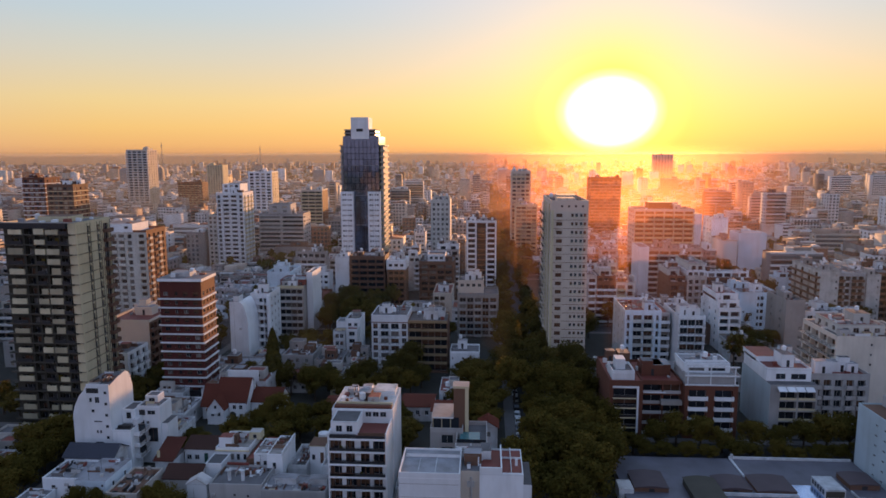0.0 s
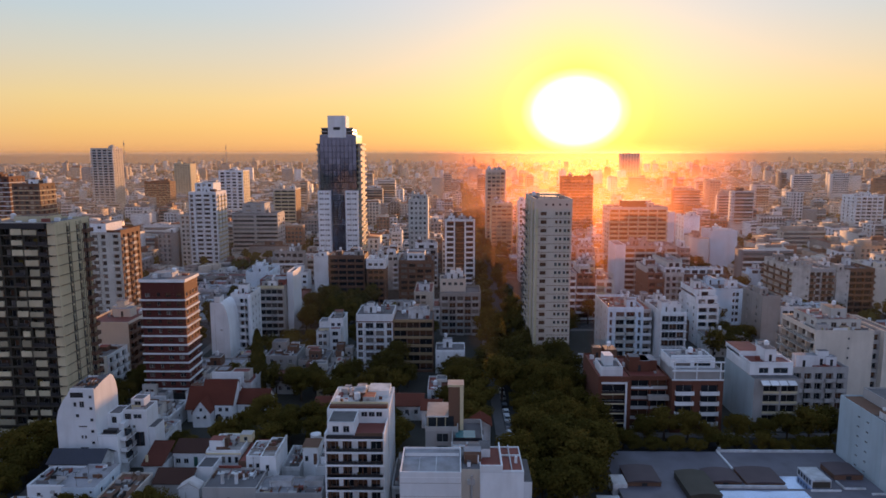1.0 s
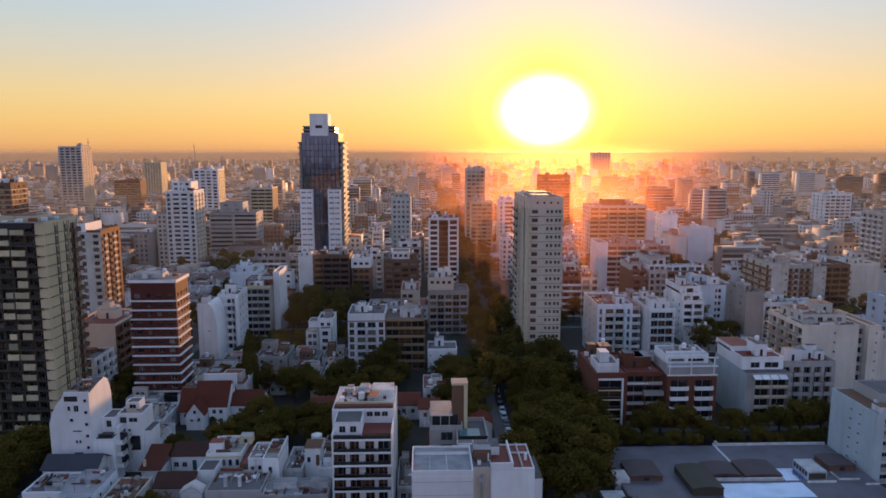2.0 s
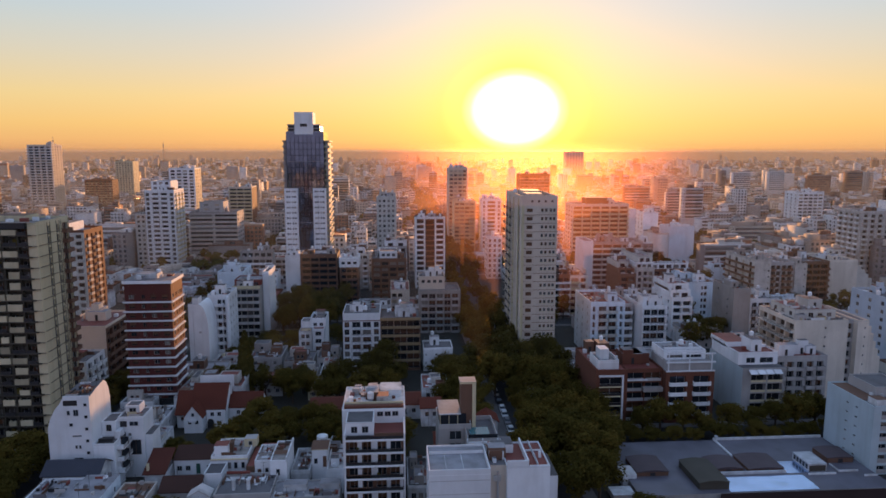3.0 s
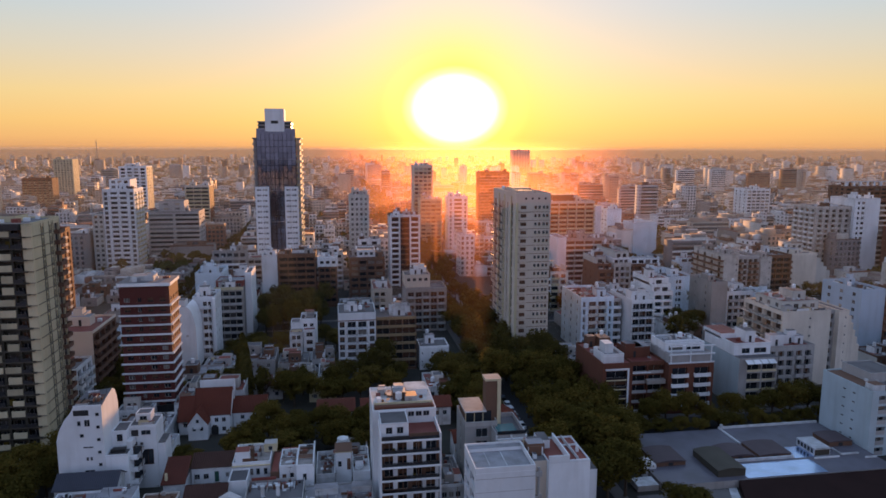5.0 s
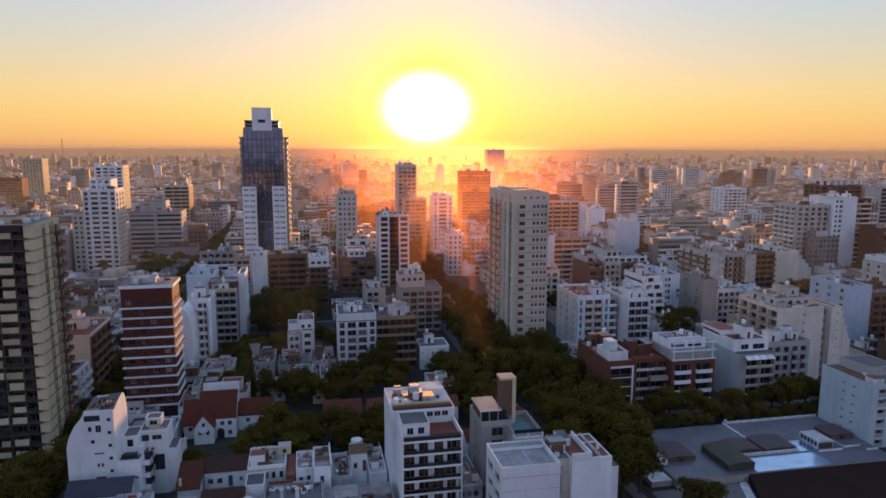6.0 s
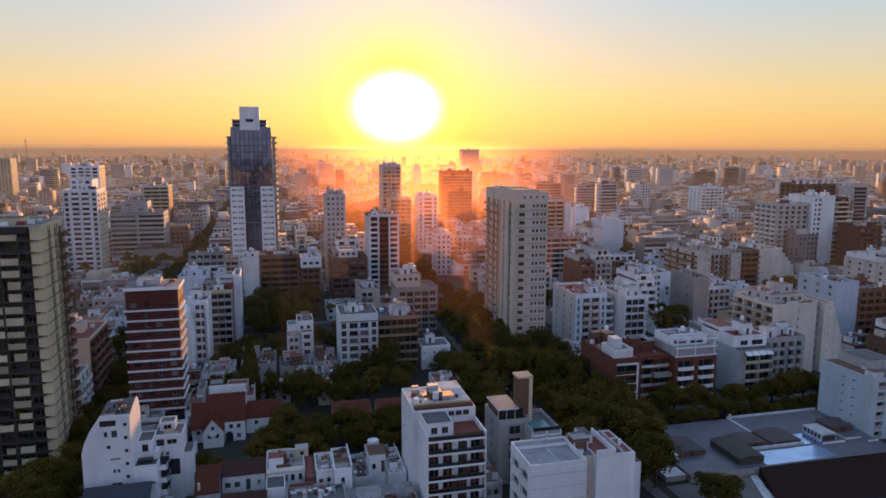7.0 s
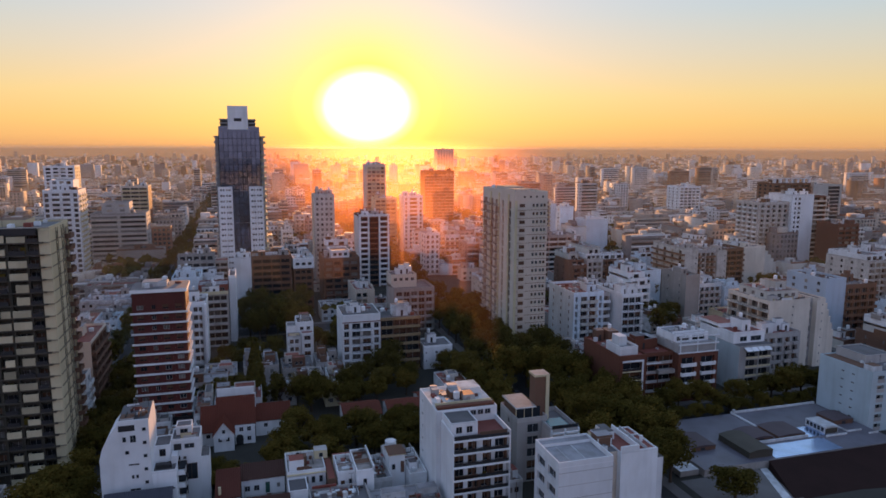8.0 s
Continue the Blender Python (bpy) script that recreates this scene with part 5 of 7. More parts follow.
def end_wall_block():
    claim(89, 107, 140, 172)
    r = house("apartment_building", "pale blue apartment block with a blank streaked end wall", 89.8, 106, 145, 162.4, 16.6, PALEBLUE, 2.7, parapet=0.4, roof=ROOF,
              W=dict(n=2, cols=[(-1.2, -0.2), (2.2, 3.2)], h=0.45, sill=1.4, kinds=(0,), top=1.2, floor=2.4), S=dict(n=3, w=2.4, h=1.9, sill=0.4, deep=0.9, rail=GREY))
    house("penthouse", "", 95.0, 104, 152, 162, 18.8, GREY, 2.7, z0=16.72, root=r, parapet=0.3, roof=ROOF, W=dict(n=3, w=1.2, h=1.2, top=0.1))
    add_box(r, "roof_terrace", 90.2, 94.6, 150, 162, 16.75, 16.87, BROWN)
    add_box(r, "stair_head", 91.0, 94.0, 146.0, 149.0, 16.75, 18.3, DIRTY, BROWN)
    b = Mesh()
    b.tube(0, 0, 0, 1.2, 0.9, 0.9, GREY, 16)
    b.tube(0, 0, 1.2, 1.5, 0.9, 0.3, GREY, 16)
    part("roof_vent", b, r, Vector((97.5, 147.5, 16.72)) - r.location)
    roof_kit(r, 91, 105, 146, 162, 16.72, GREY, rooms=0, bits=6)


def depot():
    """Long low depot with flat felt roofs, lanterns, a wet patch and a brown sheet roof in front."""
    claim(24, 89.6, 100, 163)
    felt = material("dark_felt_roof", (0.135, 0.13, 0.155), stain=0.6, stain_size=0.2, rough=0.45, spec=0.5)
    # the blue of the reflected sky is put into this metal's colour
    wet = material("wet_aluminium_roof", (0.50, 0.68, 1.0), metal=0.9, stain=0.6, stain_size=0.2, rough=0.16, spec=0.8, bump=0.03)
    rust = material("brown_sheet_roof", (0.03, 0.015, 0.013), stain=0.5, spec=0.1)
    r = thing("depot", "long low depot with dark felt roofs and roof lanterns", "building", 60, 140)
    add_box(r, "hall", 31, 89.4, 135.6, 162.5, 0, 2.0, CONCRETE, felt)
    add_box(r, "wet_roof", 51.6, 72, 136.0, 142.6, 2.0, 2.06, felt, wet, "shallow rainwater shining on aluminium roofing")
    add_box(r, "wet_roof", 68.9, 74.6, 143.6, 149.5, 2.0, 2.05, felt, wet, "shallow rainwater shining on aluminium roofing")
    for q in ((60, 60.4, 153, 162.2, 2.0, 2.4), (60, 89, 162.2, 162.6, 2.0, 2.6), (51.6, 68.6, 143.7, 144.0, 2.0, 2.7), (73.4, 80, 142.4, 142.7, 2.0, 2.4), (81.5, 86, 143.4, 143.7, 2.0, 2.4), (81.2, 81.5, 143.4, 147, 2.0, 2.4), (86, 89, 141.0, 141.3, 2.0, 2.4), (60.2, 60.8, 161.6, 162.2, 2.0, 3.4)):
        add_box(r, "roof_kerb", *q, DIRTY)
    olive = material("olive_sheet", (0.075, 0.066, 0.05), stain=0.5, rough=0.7)
    brown_sheet = material("brown_felt_vault", (0.095, 0.07, 0.075), stain=0.5, rough=0.6)
    for x0, x1, y0, y1, h, rise, wall, m in ((33.4, 40.8, 144.4, 152.4, 3.0, 0.4, BROWN, brown_sheet), (45, 51.8, 137.4, 148.6, 3.6, 0.5, olive, olive), (52.2, 59.4, 145.6, 152, 2.5, 0.5, BROWN, brown_sheet), (60.2, 68.6, 144.6, 152.2, 2.8, 0.35, BROWN, brown_sheet), (81.5, 88, 148, 154, 3.2, 0.3, BROWN, brown_sheet)):
        lantern = add_box(r, "roof_lantern", x0, x1, y0, y1, 2.0, h, wall, m)
        w, d, k = (x1 - x0) / 2 + 0.15, (y1 - y0) / 2 + 0.15, Mesh()
        arc = [(-w + 2 * w * i / 8, h - 2.0 + rise * math.sin(math.pi * i / 8)) for i in range(9)]
        for p, q in zip(arc, arc[1:]):
            k.quad((p[0], -d, p[1] + 0.05), (q[0], -d, q[1] + 0.05), (q[0], d, q[1] + 0.05), (p[0], d, p[1] + 0.05), m)
            k.quad((p[0], -d, h - 2.0), (q[0], -d, h - 2.0), (q[0], -d, q[1] + 0.05), (p[0], -d, p[1] + 0.05), m)
            k.quad((p[0], d, h - 2.0), (q[0], d, h - 2.0), (q[0], d, q[1] + 0.05), (p[0], d, p[1] + 0.05), m)
        part("vaulted_roof", k, lantern)
        if wall is BROWN:
            k = Mesh()
            k.box(-0.6, 0.6, -0.05, -0.01, 0.05, (h - 2.0) * 0.8, DARK)
            part("lantern_door", k, lantern, (0, -(y1 - y0) / 2, 0))
    lantern = add_box(r, "roof_lantern", 74.2, 78.6, 144, 150.5, 2.0, 3.9, DIRTY, DIRTY)
    for i in range(5):
        k = Mesh()
        k.box(-0.04, -0.01, -0.4, 0.4, 0.5, 1.6, DARK)
        part("lantern_pane", k, lantern, (-2.2, -2.5 + 1.2 * i, 0))
    k = Mesh()
    k.box(-2.0, 2.0, -0.04, -0.01, 0.1, 1.5, olive)
    part("end_panel", k, lantern, (0, -3.25, 0))
    add_box(r, "white_shed", 29.8, 33.0, 143.5, 148, 0.2, 3.0, DIRTY, WHITEROOF)
    b = Mesh()
    b.quad((40, 112, -1.0), (95, 104, -1.0), (95, 135.2, 2.0), (49, 135.4, 2.0), rust)
    b.quad((49, 135.4, 0.0), (40, 112, -1.0), (40, 112, -1.2), (49, 135.4, 2.0), rust)
    b.v = [tuple(Vector(p) - r.location) for p in b.v]
    part("front_roof", b, r, label="sloping brown sheet roof")
    add_box(r, "yard", 24.5, 46, 112, 135.4, 0, 0.25, PAVING)
    b = Mesh()
    b.quad(*[tuple(Vector(p) - r.location) for p in ((37.0, 112, 0.3), (39.4, 112, 0.3), (48.4, 135.3, 0.3), (46.4, 135.3, 0.3))], DIRTY)
    part("pale_path", b, r, label="pale concrete path along the sheet roof")
    for x0, x1, y0, y1, z in ((25.5, 30.5, 137, 141, 1.6), (31.2, 37, 136.2, 140.4, 1.2)):
        add_box(r, "lean_to", x0, x1, y0, y1, 0.25, z, CONCRETE, DIRTY)


def low_row(label, x0, x1, y0, y1, h, wall=DIRTY, roof=SILVER, tiled=None, n=3, bits=4, rise=1.6, tile=TILE):
    """One of the low houses of the front block, with its windows and roof clutter."""
    claim(x0, x1, y0, y1, -0.2)
    if not tiled:
        h -= 1.2
    r = house("house", label, x0, x1, y0, y1, h, wall, 2.9, parapet=0 if tiled else 0.5, roof=roof, category="house", group="low houses of the front block",
              S=dict(n=n, w=1.1, h=1.3, sill=0.8, kinds=(0, 0, 4, 5)), E=dict(n=1, w=1.0, h=1.2))
    taken = []
    for k in range(0 if tiled else 7):
        w, d = LOW.uniform(0.28, 0.5) * (x1 - x0), LOW.uniform(0.2, 0.42) * (y1 - y0)
        a, b = LOW.uniform(x0, x1 - w), LOW.uniform(y0 + 0.5, y1 - d)
        if any(a < q[1] and a + w > q[0] and b < q[3] and b + d > q[2] for q in taken) or len(taken) > 3:
            continue
        taken.append((a - 0.2, a + w + 0.2, b - 0.2, b + d + 0.2))
        house("roof_room", "", a, a + w, b, b + d, h + LOW.choice((1.0, 1.8, 2.4, 2.9)), LOW.choice((OLDWHITE, wall, CONCRETE, BROWN)), 2.4, z0=h + 0.12, parapet=LOW.choice((0.15, 0.3, 0.6)), roof=LOW.choice((SILVER, ROOF, ROOF, REDROOF)), root=r,
              S=dict(n=LOW.choice((1, 2)), w=0.9, h=1.1, sill=0.5, top=0.1, kinds=(0, 0, 5)))
    if tiled:
        gable_roof(r, x0, x1, y0, y1, h + 0.1, rise, tile, tiled, wall=wall)
    else:
        clutter(r, x0 + 0.3, x1 - 0.3, y0 + 0.3, y1 - 0.3, h + 0.12, bits - 1, LOW)
        litter(r, x0 + 0.4, x1 - 0.4, y0 + 0.4, y1 - 0.4, h + 0.12, int((x1 - x0) * (y1 - y0) * 0.3), LOW)
        if LOW.random() < 0.6:
            part("water_tank", tank_mesh(0.65, 1.2), r, Vector((LOW.uniform(x0 + 1, x1 - 1), LOW.uniform(y0 + 1, y1 - 1), h + 0.12)) - r.location)
    fittings(r, x0, x1, y0, h, LOW)
    return r


def front_block():
    low_row("grey-roofed low house beside the street", -97.4, -85.7, 142.70000000000002, 149.0, 7.4, tiled="x", tile=SLATE, rise=1.9)
    for label, x0, x1, y0, y1, h, wall, roof, n in (("white house with a long pale sheet roof by the street", -87.9, -81.0, 131.4, 142.3, 7.5, COOLWHITE, SILVER, 9),
                                                    ("white flat-roofed house with low parapets beside the street", -96.5, -88.1, 133.4, 142.3, 6.6, WHITE, SILVER, 26),
                                                    ("low house with a brown roof terrace and white parapets", -79.4, -72.6, 128.4, 140.3, 6.2, OLDWHITE, BROWN, 30)):
        claim(x0, x1, y0, y1, -0.2)
        r = house("house", label, x0, x1, y0, y1, h, wall, 3.0, parapet=0 if n < 10 else 0.35, roof=roof, category="house", group="low houses of the front block", S=dict(n=2, w=0.9, h=1.1, kinds=(0, 6)), E=dict(n=2, w=0.9, h=1.1, kinds=(0, 6)))
        litter(r, x0 + 0.3, x1 - 0.3, y0 + 0.3, y1 - 0.3, h + 0.12, n, LOW)
        fittings(r, x0, x1, y0, h, LOW)
    claim(-112, -62, 108, 131)
    r = house("house", "low white lean-to at the street corner", -99.5, -93.5, 128.5, 133.2, 4.2, WHITE, 3.0, parapet=0.3, roof=ROOF, category="house", group="low houses of the front block")
    litter(r, -99, -94, 129, 132.8, 4.32, 10, LOW)
    low_row("brown flat-roofed low house behind gardens", -42, -35, 154, 160, 5.0, GREY, ROOF, bits=3)
    low_row("white patio house with tiled roof", -12.5, -4, 157, 164, 5.5, tiled="x")
    low_row("white tower-topped house with hipped red roof", -1.5, 3.0, 158, 163, 10.5, tiled="y", rise=1.4, n=1)
    low_row("pale low house with roof terrace", -19.5, -13.8, 138, 152, 5.5, roof=ROOF, bits=4)
    # between the red tower and the chalet
    low_row("white house with terraces below the red tower", -99, -90, 188.2, 193, 7.0, bits=4)
    low_row("white house with stepped terraces", -84.4, -80, 188.5, 206, 8.2, roof=REDROOF, bits=4)
    low_row("white house with red parapet roof", -79.5, -67, 195, 206, 8.6, roof=REDROOF, bits=4)
    low_row("low pale house among garden trees", -60, -50, 226, 238, 6.0, CONCRETE, ROOF, bits=4)
    low_row("low weathered house among garden trees", -72, -61, 228, 242, 7.0, GREY, ROOF, bits=4)
    low_row("low round-roofed grey house", -84, -74, 224, 238, 6.0, GREY, SILVER, bits=4)
    low_row("low red-roofed house in the gardens", -24, -15, 186, 196, 4.5, tiled="x")
    low_row("low red-roofed house in the gardens", -46, -36, 184, 194, 4.2, tiled="x")
    low_row("low white house with roof terrace", -14, -6, 197, 210, 6.0, roof=REDROOF, bits=4)
    low_row("small white house with red tiled roof", -15, -9.6, 180.5, 188, 5.5, tiled="x", n=2)
    low_row("low white house at the foot of the beige tower", 35.4, 48, 213, 229, 7.0, roof=SILVER, bits=6)
    # beyond the street on the west side
    low_row("low white house by the dark street", -128, -114, 150, 164, 5.0, roof=ROOF, bits=4)
    low_row("low weathered house with a flat grey roof", -66, -57, 207, 217, 5.0, GREY, ROOF, bits=5)
    low_row("low weathered house with a flat grey roof", -56.5, -47.5, 214, 225, 5.2, CONCRETE, ROOF, bits=5)
    low_row("low house with a rusty terrace", -49, -41, 203, 212, 5.0, CREAM, REDROOF, bits=5)
    low_row("low pale house beside garden trees", -46.5, -41.2, 213.5, 226, 5.4, WHITE, ROOF, bits=5)
    low_row("low grey house with roof walls", -49, -41.5, 228, 240, 6.4, GREY, ROOF, bits=5)
    low_row("low house with brown flat roof", -37, -27, 246, 256, 6.0, CONCRETE, REDROOF, bits=5)
    low_row("low house with brown flat roof", -26, -15, 247, 258, 7.0, CREAM, ROOF, bits=5)
    # between gardens
    low_row("low white house with red tiled roof", -34, -25, 183, 192, 4.6, tiled="x")
    low_row("low pale house with patched roof", -98, -90, 160.5, 172, 5.0, roof=ROOF, bits=5)
    low_row("low white house behind the sculptural block", -89, -80, 163, 174, 5.6, bits=5)
    low_row("low grey house with patio walls", -99, -90, 174, 188, 5.2, GREY, bits=5)
    low_row("low white house with terrace walls", -89.5, -83.5, 175, 188, 6.0, bits=5)
    low_row("low white house by the dark street", -126, -113.5, 136, 149, 6.5, roof=REDROOF, bits=4)


ROW = "low houses of the front block"


def lean_roof(root, x0, x1, y0, y1, z0, z1, mat):
    """One slope rising to the back, with raised ribs."""
    b, o, t = Mesh(), root.location, 0.18
    a = [(x0, y0, z0), (x1, y0, z0), (x1, y1, z1), (x0, y1, z1)]
    c = [(p[0], p[1], p[2] + t) for p in a]
    for q in (c, a, (a[0], a[1], c[1], c[0]), (a[1], a[2], c[2], c[1]), (a[3], a[0], c[0], c[3]), (a[2], a[3], c[3], c[2])):
        b.quad(*[tuple(Vector(p) - o) for p in q], mat)
    roof = part("tiled_roof", b, root)
    rib = Mesh()
    for i in range(int((x1 - x0) / 0.4)):
        x = x0 + 0.4 * (i + 0.5) - o.x
        rib.rod((x, y0 - o.y, z0 + t - o.z), (x, y1 - o.y, z1 + t - o.z), 0.08, mat, 4)
    tagged(part("tile_ribs", rib, roof), kind="stuff")


plain_house = house


def old_terraces():
    """The row of small old houses in front: cottage, terraces, a stair tower and patched roofs."""
    claim(-83, -33.5, 128, 164)
    dim_tile = material("dark_weathered_tile", (0.075, 0.035, 0.026), stain=0.5, grain=0.4)
    old_red_tile = material("old_red_tile", (0.105, 0.030, 0.019), stain=0.5, grain=0.4)
    patched = material("patched_white_roof", (0.36, 0.33, 0.31), stain=0.9, stain_size=0.6, rough=0.6, grain=0.4)
    green = material("green_painted_door", (0.03, 0.09, 0.07), stain=0.2, rough=0.5)

    row = []

    def house(*given, **more):
        made = plain_house(*given, **more)
        if "root" not in more:
            row.append(made)
        return made

    def win(r, x, y, z, w=0.9, h=1.2, kind=0):
        part("window", window_mesh(w, h, kind), r, Vector((x, y - 0.21, z)) - r.location)

    def bits(r, x0, x1, y0, y1, z, n):
        clutter(r, x0, x1, y0, y1, z, max(1, n // 3), LOW)
        litter(r, x0, x1, y0, y1, z - 0.02, int((x1 - x0) * (y1 - y0) * 0.7), LOW)

    r = house("house", "white cottage with dark tiled lean-to roof and green door", -72.5, -63.6, 155.8, 160.2, 3.5, WHITE, parapet=0, roof=dim_tile, category="house", group=ROW)
    lean_roof(r, -72.7, -63.4, 155.4, 160.2, 3.62, 5.1, dim_tile)
    add_box(r, "back_wall", -72.5, -63.6, 160.0, 160.25, 3.65, 5.2, DIRTY)
    for x in (-71.3, -69.4):
        win(r, x, 155.8, 1.0, 1.1, 1.2)
    win(r, -64.9, 155.8, 1.2, 0.7, 1.0, 4)
    add_box(r, "door", -67.6, -66.7, 155.72, 155.8, 0.2, 2.6, green)
    r = house("house", "low house with a broad orange-red tiled roof", -77.2, -72.8, 150.5, 157.5, 2.8, DIRTY, parapet=0, category="house", group=ROW, S=dict(n=2, w=1.0, h=1.2, kinds=(0,)))
    lean_roof(r, -77.6, -72.6, 150.0, 157.8, 2.95, 5.6, old_red_tile)
    add_box(r, "chimney", -76.9, -76.4, 151.0, 151.5, 3.2, 5.0, CREAM)
    r = house("house", "low house with a dark brown tiled roof", -71.4, -63.3, 142.5, 149.5, 2.6, GREY, parapet=0, category="house", group=ROW)
    gable_roof(r, -71.4, -63.3, 142.5, 149.5, 2.75, 1.7, dim_tile, "x", 0.3)
    r = house("house", "white patio house with a small pitched white roof", -64.6, -60.2, 139.4, 142.2, 3.0, WHITE, parapet=0, category="house", group=ROW)
    gable_roof(r, -64.6, -60.2, 139.4, 142.2, 3.15, 1.3, WHITEROOF, "y", 0.2)
    r = house("house", "white terraced house with a patched flat roof and three windows", -63.2, -55.2, 152.2, 161.5, 5.4, WHITE, 2.9, parapet=0.4, roof=patched, category="house", group=ROW)
    for x, w, k in ((-62.2, 0.45, 0), (-61.5, 0.45, 0), (-60.8, 0.45, 0), (-59.2, 0.8, 4), (-57.8, 0.8, 0), (-56.2, 0.8, 0)):
        win(r, x, 152.2, 2.9, w, 1.5, k)
    add_box(r, "cornice", -63.3, -55.1, 151.95, 152.2, 5.0, 5.25, CREAM)
    add_box(r, "roof_shed", -57.0, -54.2, 157.6, 160.2, 5.52, 7.4, CREAM, GREY)
    win(r, -55.6, 157.6, 5.9, 0.9, 1.0)
    add_box(r, "patio_wall", -63.0, -58.0, 163.2, 163.5, 0, 5.2, CREAM)
    add_box(r, "dark_lean_to", -62.6, -57.6, 161.6, 163.1, 0, 4.4, BROWN, dim_tile)
    bits(r, -63, -57.4, 153, 161, 5.54, 9)
    r = house("house", "white low annex with brown awning and blue-white wall", -63.2, -59.4, 146.0, 151.6, 4.4, WHITE, parapet=0.3, roof=ROOF, category="house", group=ROW)
    r = house("house", "grey flat-roofed low house with two white chimneys", -59.2, -47.6, 138.4, 147.6, 3.4, GREY, parapet=0.5, roof=ROOF, category="house", group=ROW)
    for x in (-55.7, -52.7):
        b = Mesh()
        b.tube(0, 0, 0, 2.1, 0.42, 0.38, DIRTY, 10)
        b.tube(0, 0, 2.1, 2.3, 0.52, 0.5, DIRTY, 10)
        part("chimney", b, r, Vector((x, 141.2, 3.52)) - r.location)
    add_box(r, "red_parapet", -58.6, -53.6, 147.2, 147.6, 4.0, 4.5, REDROOF)
    bits(r, -58.8, -48, 142.5, 147, 3.54, 8)
    r = house("house", "dark narrow patio house with reddish roof", -55.0, -53.2, 149.6, 160, 4.2, BROWN, parapet=0.2, roof=REDROOF, category="house", group=ROW)
    r = house("house", "white stepped terraced house with cluttered patched roof", -53.0, -49.4, 149.2, 157.5, 5.6, WHITE, 2.9, parapet=0.3, roof=patched, category="house", group=ROW)
    win(r, -52.0, 149.2, 3.0, 0.9, 1.1, 5)
    win(r, -50.4, 149.2, 3.2, 0.8, 1.1)
    bits(r, -52.9, -49.5, 149.6, 157, 5.74, 8)
    r = house("house", "white terraced house with one window and brown back roof", -49.3, -45.7, 147.2, 157.5, 6.4, WHITE, 2.9, parapet=0.3, roof=patched, category="house", group=ROW)
    win(r, -47.6, 147.2, 3.4, 0.8, 1.5)
    add_box(r, "brown_roof", -49.2, -45.8, 150.4, 152.4, 6.54, 6.8, CONCRETE, BROWN)
    add_box(r, "party_wall", -45.9, -45.6, 147.2, 157.5, 6.54, 7.5, DIRTY)
    bits(r, -49.2, -46, 153, 157, 6.54, 4)
    add_box(r, "red_lean_to", -53.0, -46.5, 157.6, 159.5, 0, 5.4, CREAM, REDROOF)
    r = house("house", "pale terraced house with grey roof terrace and white parapet", -45.4, -41.2, 145.4, 157, 4.6, DIRTY, 2.9, parapet=0.9, roof=SILVER, category="house", group=ROW)
    bits(r, -45.2, -41.4, 147, 156.5, 4.74, 6)
    r = house("house", "white stair tower with brown roof above a patched terrace", -41.1, -37.6, 144.5, 149.2, 8.8, WHITE, 2.9, parapet=0, roof=BROWN, category="house", group=ROW)
    win(r, -40.2, 144.5, 5.6, 0.8, 1.3)
    add_box(r, "side_door", -38.6, -37.8, 144.42, 144.5, 4.8, 7.4, BROWN)
    add_box(r, "roof_edge", -41.3, -37.4, 144.3, 149.4, 8.92, 9.08, CREAM, BROWN)
    b = Mesh()
    b.tube(0, 0, 0, 1.7, 1.3, 1.3, DIRTY, 16)
    b.tube(0, 0, 1.7, 1.95, 1.3, 0.3, DIRTY, 16)
    add_box(r, "tank_base", -41.0, -37.7, 149.4, 153.4, 0, 7.6, DIRTY, GREY)
    part("water_tank", b, r, Vector((-39.4, 151.4, 7.6)) - r.location)
    r = house("house", "white flat-roofed house with broad stained terrace and parapets", -37.4, -33.6, 144.6, 157.4, 5.0, WHITE, 2.9, parapet=1.0, roof=WHITEROOF, category="house", group=ROW)
    bits(r, -37.2, -33.8, 147, 157, 5.14, 6)
    add_box(r, "low_wall", -37.2, -33.8, 150.2, 150.4, 5.12, 6.2, DIRTY)
    r = house("house", "white back wing behind the terraces", -38.0, -33.6, 158.0, 163.6, 4.8, DIRTY, 2.9, parapet=0.7, roof=ROOF, category="house", group=ROW)
    r = house("house", "pale front terrace house with white roof boxes", -47.4, -33.6, 137, 144.3, 3.2, GREY, 2.9, parapet=0.3, roof=SILVER, category="house", group=ROW)
    for xa, xb in ((-45.3, -40.6), (-37.8, -33.9)):
        add_box(r, "roof_box", xa, xb, 140.2, 142.6, 3.32, 4.7, DIRTY, SILVER)
    bits(r, -47.2, -33.8, 137.4, 140, 3.34, 6)
    for r in row:
        tower, east = "stair tower" in r["label"], r.location.x > -46 and r.location.y > 146
        dy, dz = (4.0, 0.0) if tower else (0.0, 0.0) if east else (-5.0, 2.8)
        if dz:
            wall = [c for c in r.children if c.name.startswith("wall")][0]
            x0, x1 = min(v.co.x for v in wall.data.vertices), max(v.co.x for v in wall.data.vertices)
            y0, y1 = min(v.co.y for v in wall.data.vertices), max(v.co.y for v in wall.data.vertices)
            low = Mesh()
            low.box(x0, x1, y0, y1, -dz, -0.02, DIRTY)
            part("lower_storey", low, r)
            fittings(r, r.location.x + x0, r.location.x + x1, r.location.y + y0, 2.4, LOW, -dz)
        r.matrix_basis = pose(r.location.x, r.location.y + dy, dz)


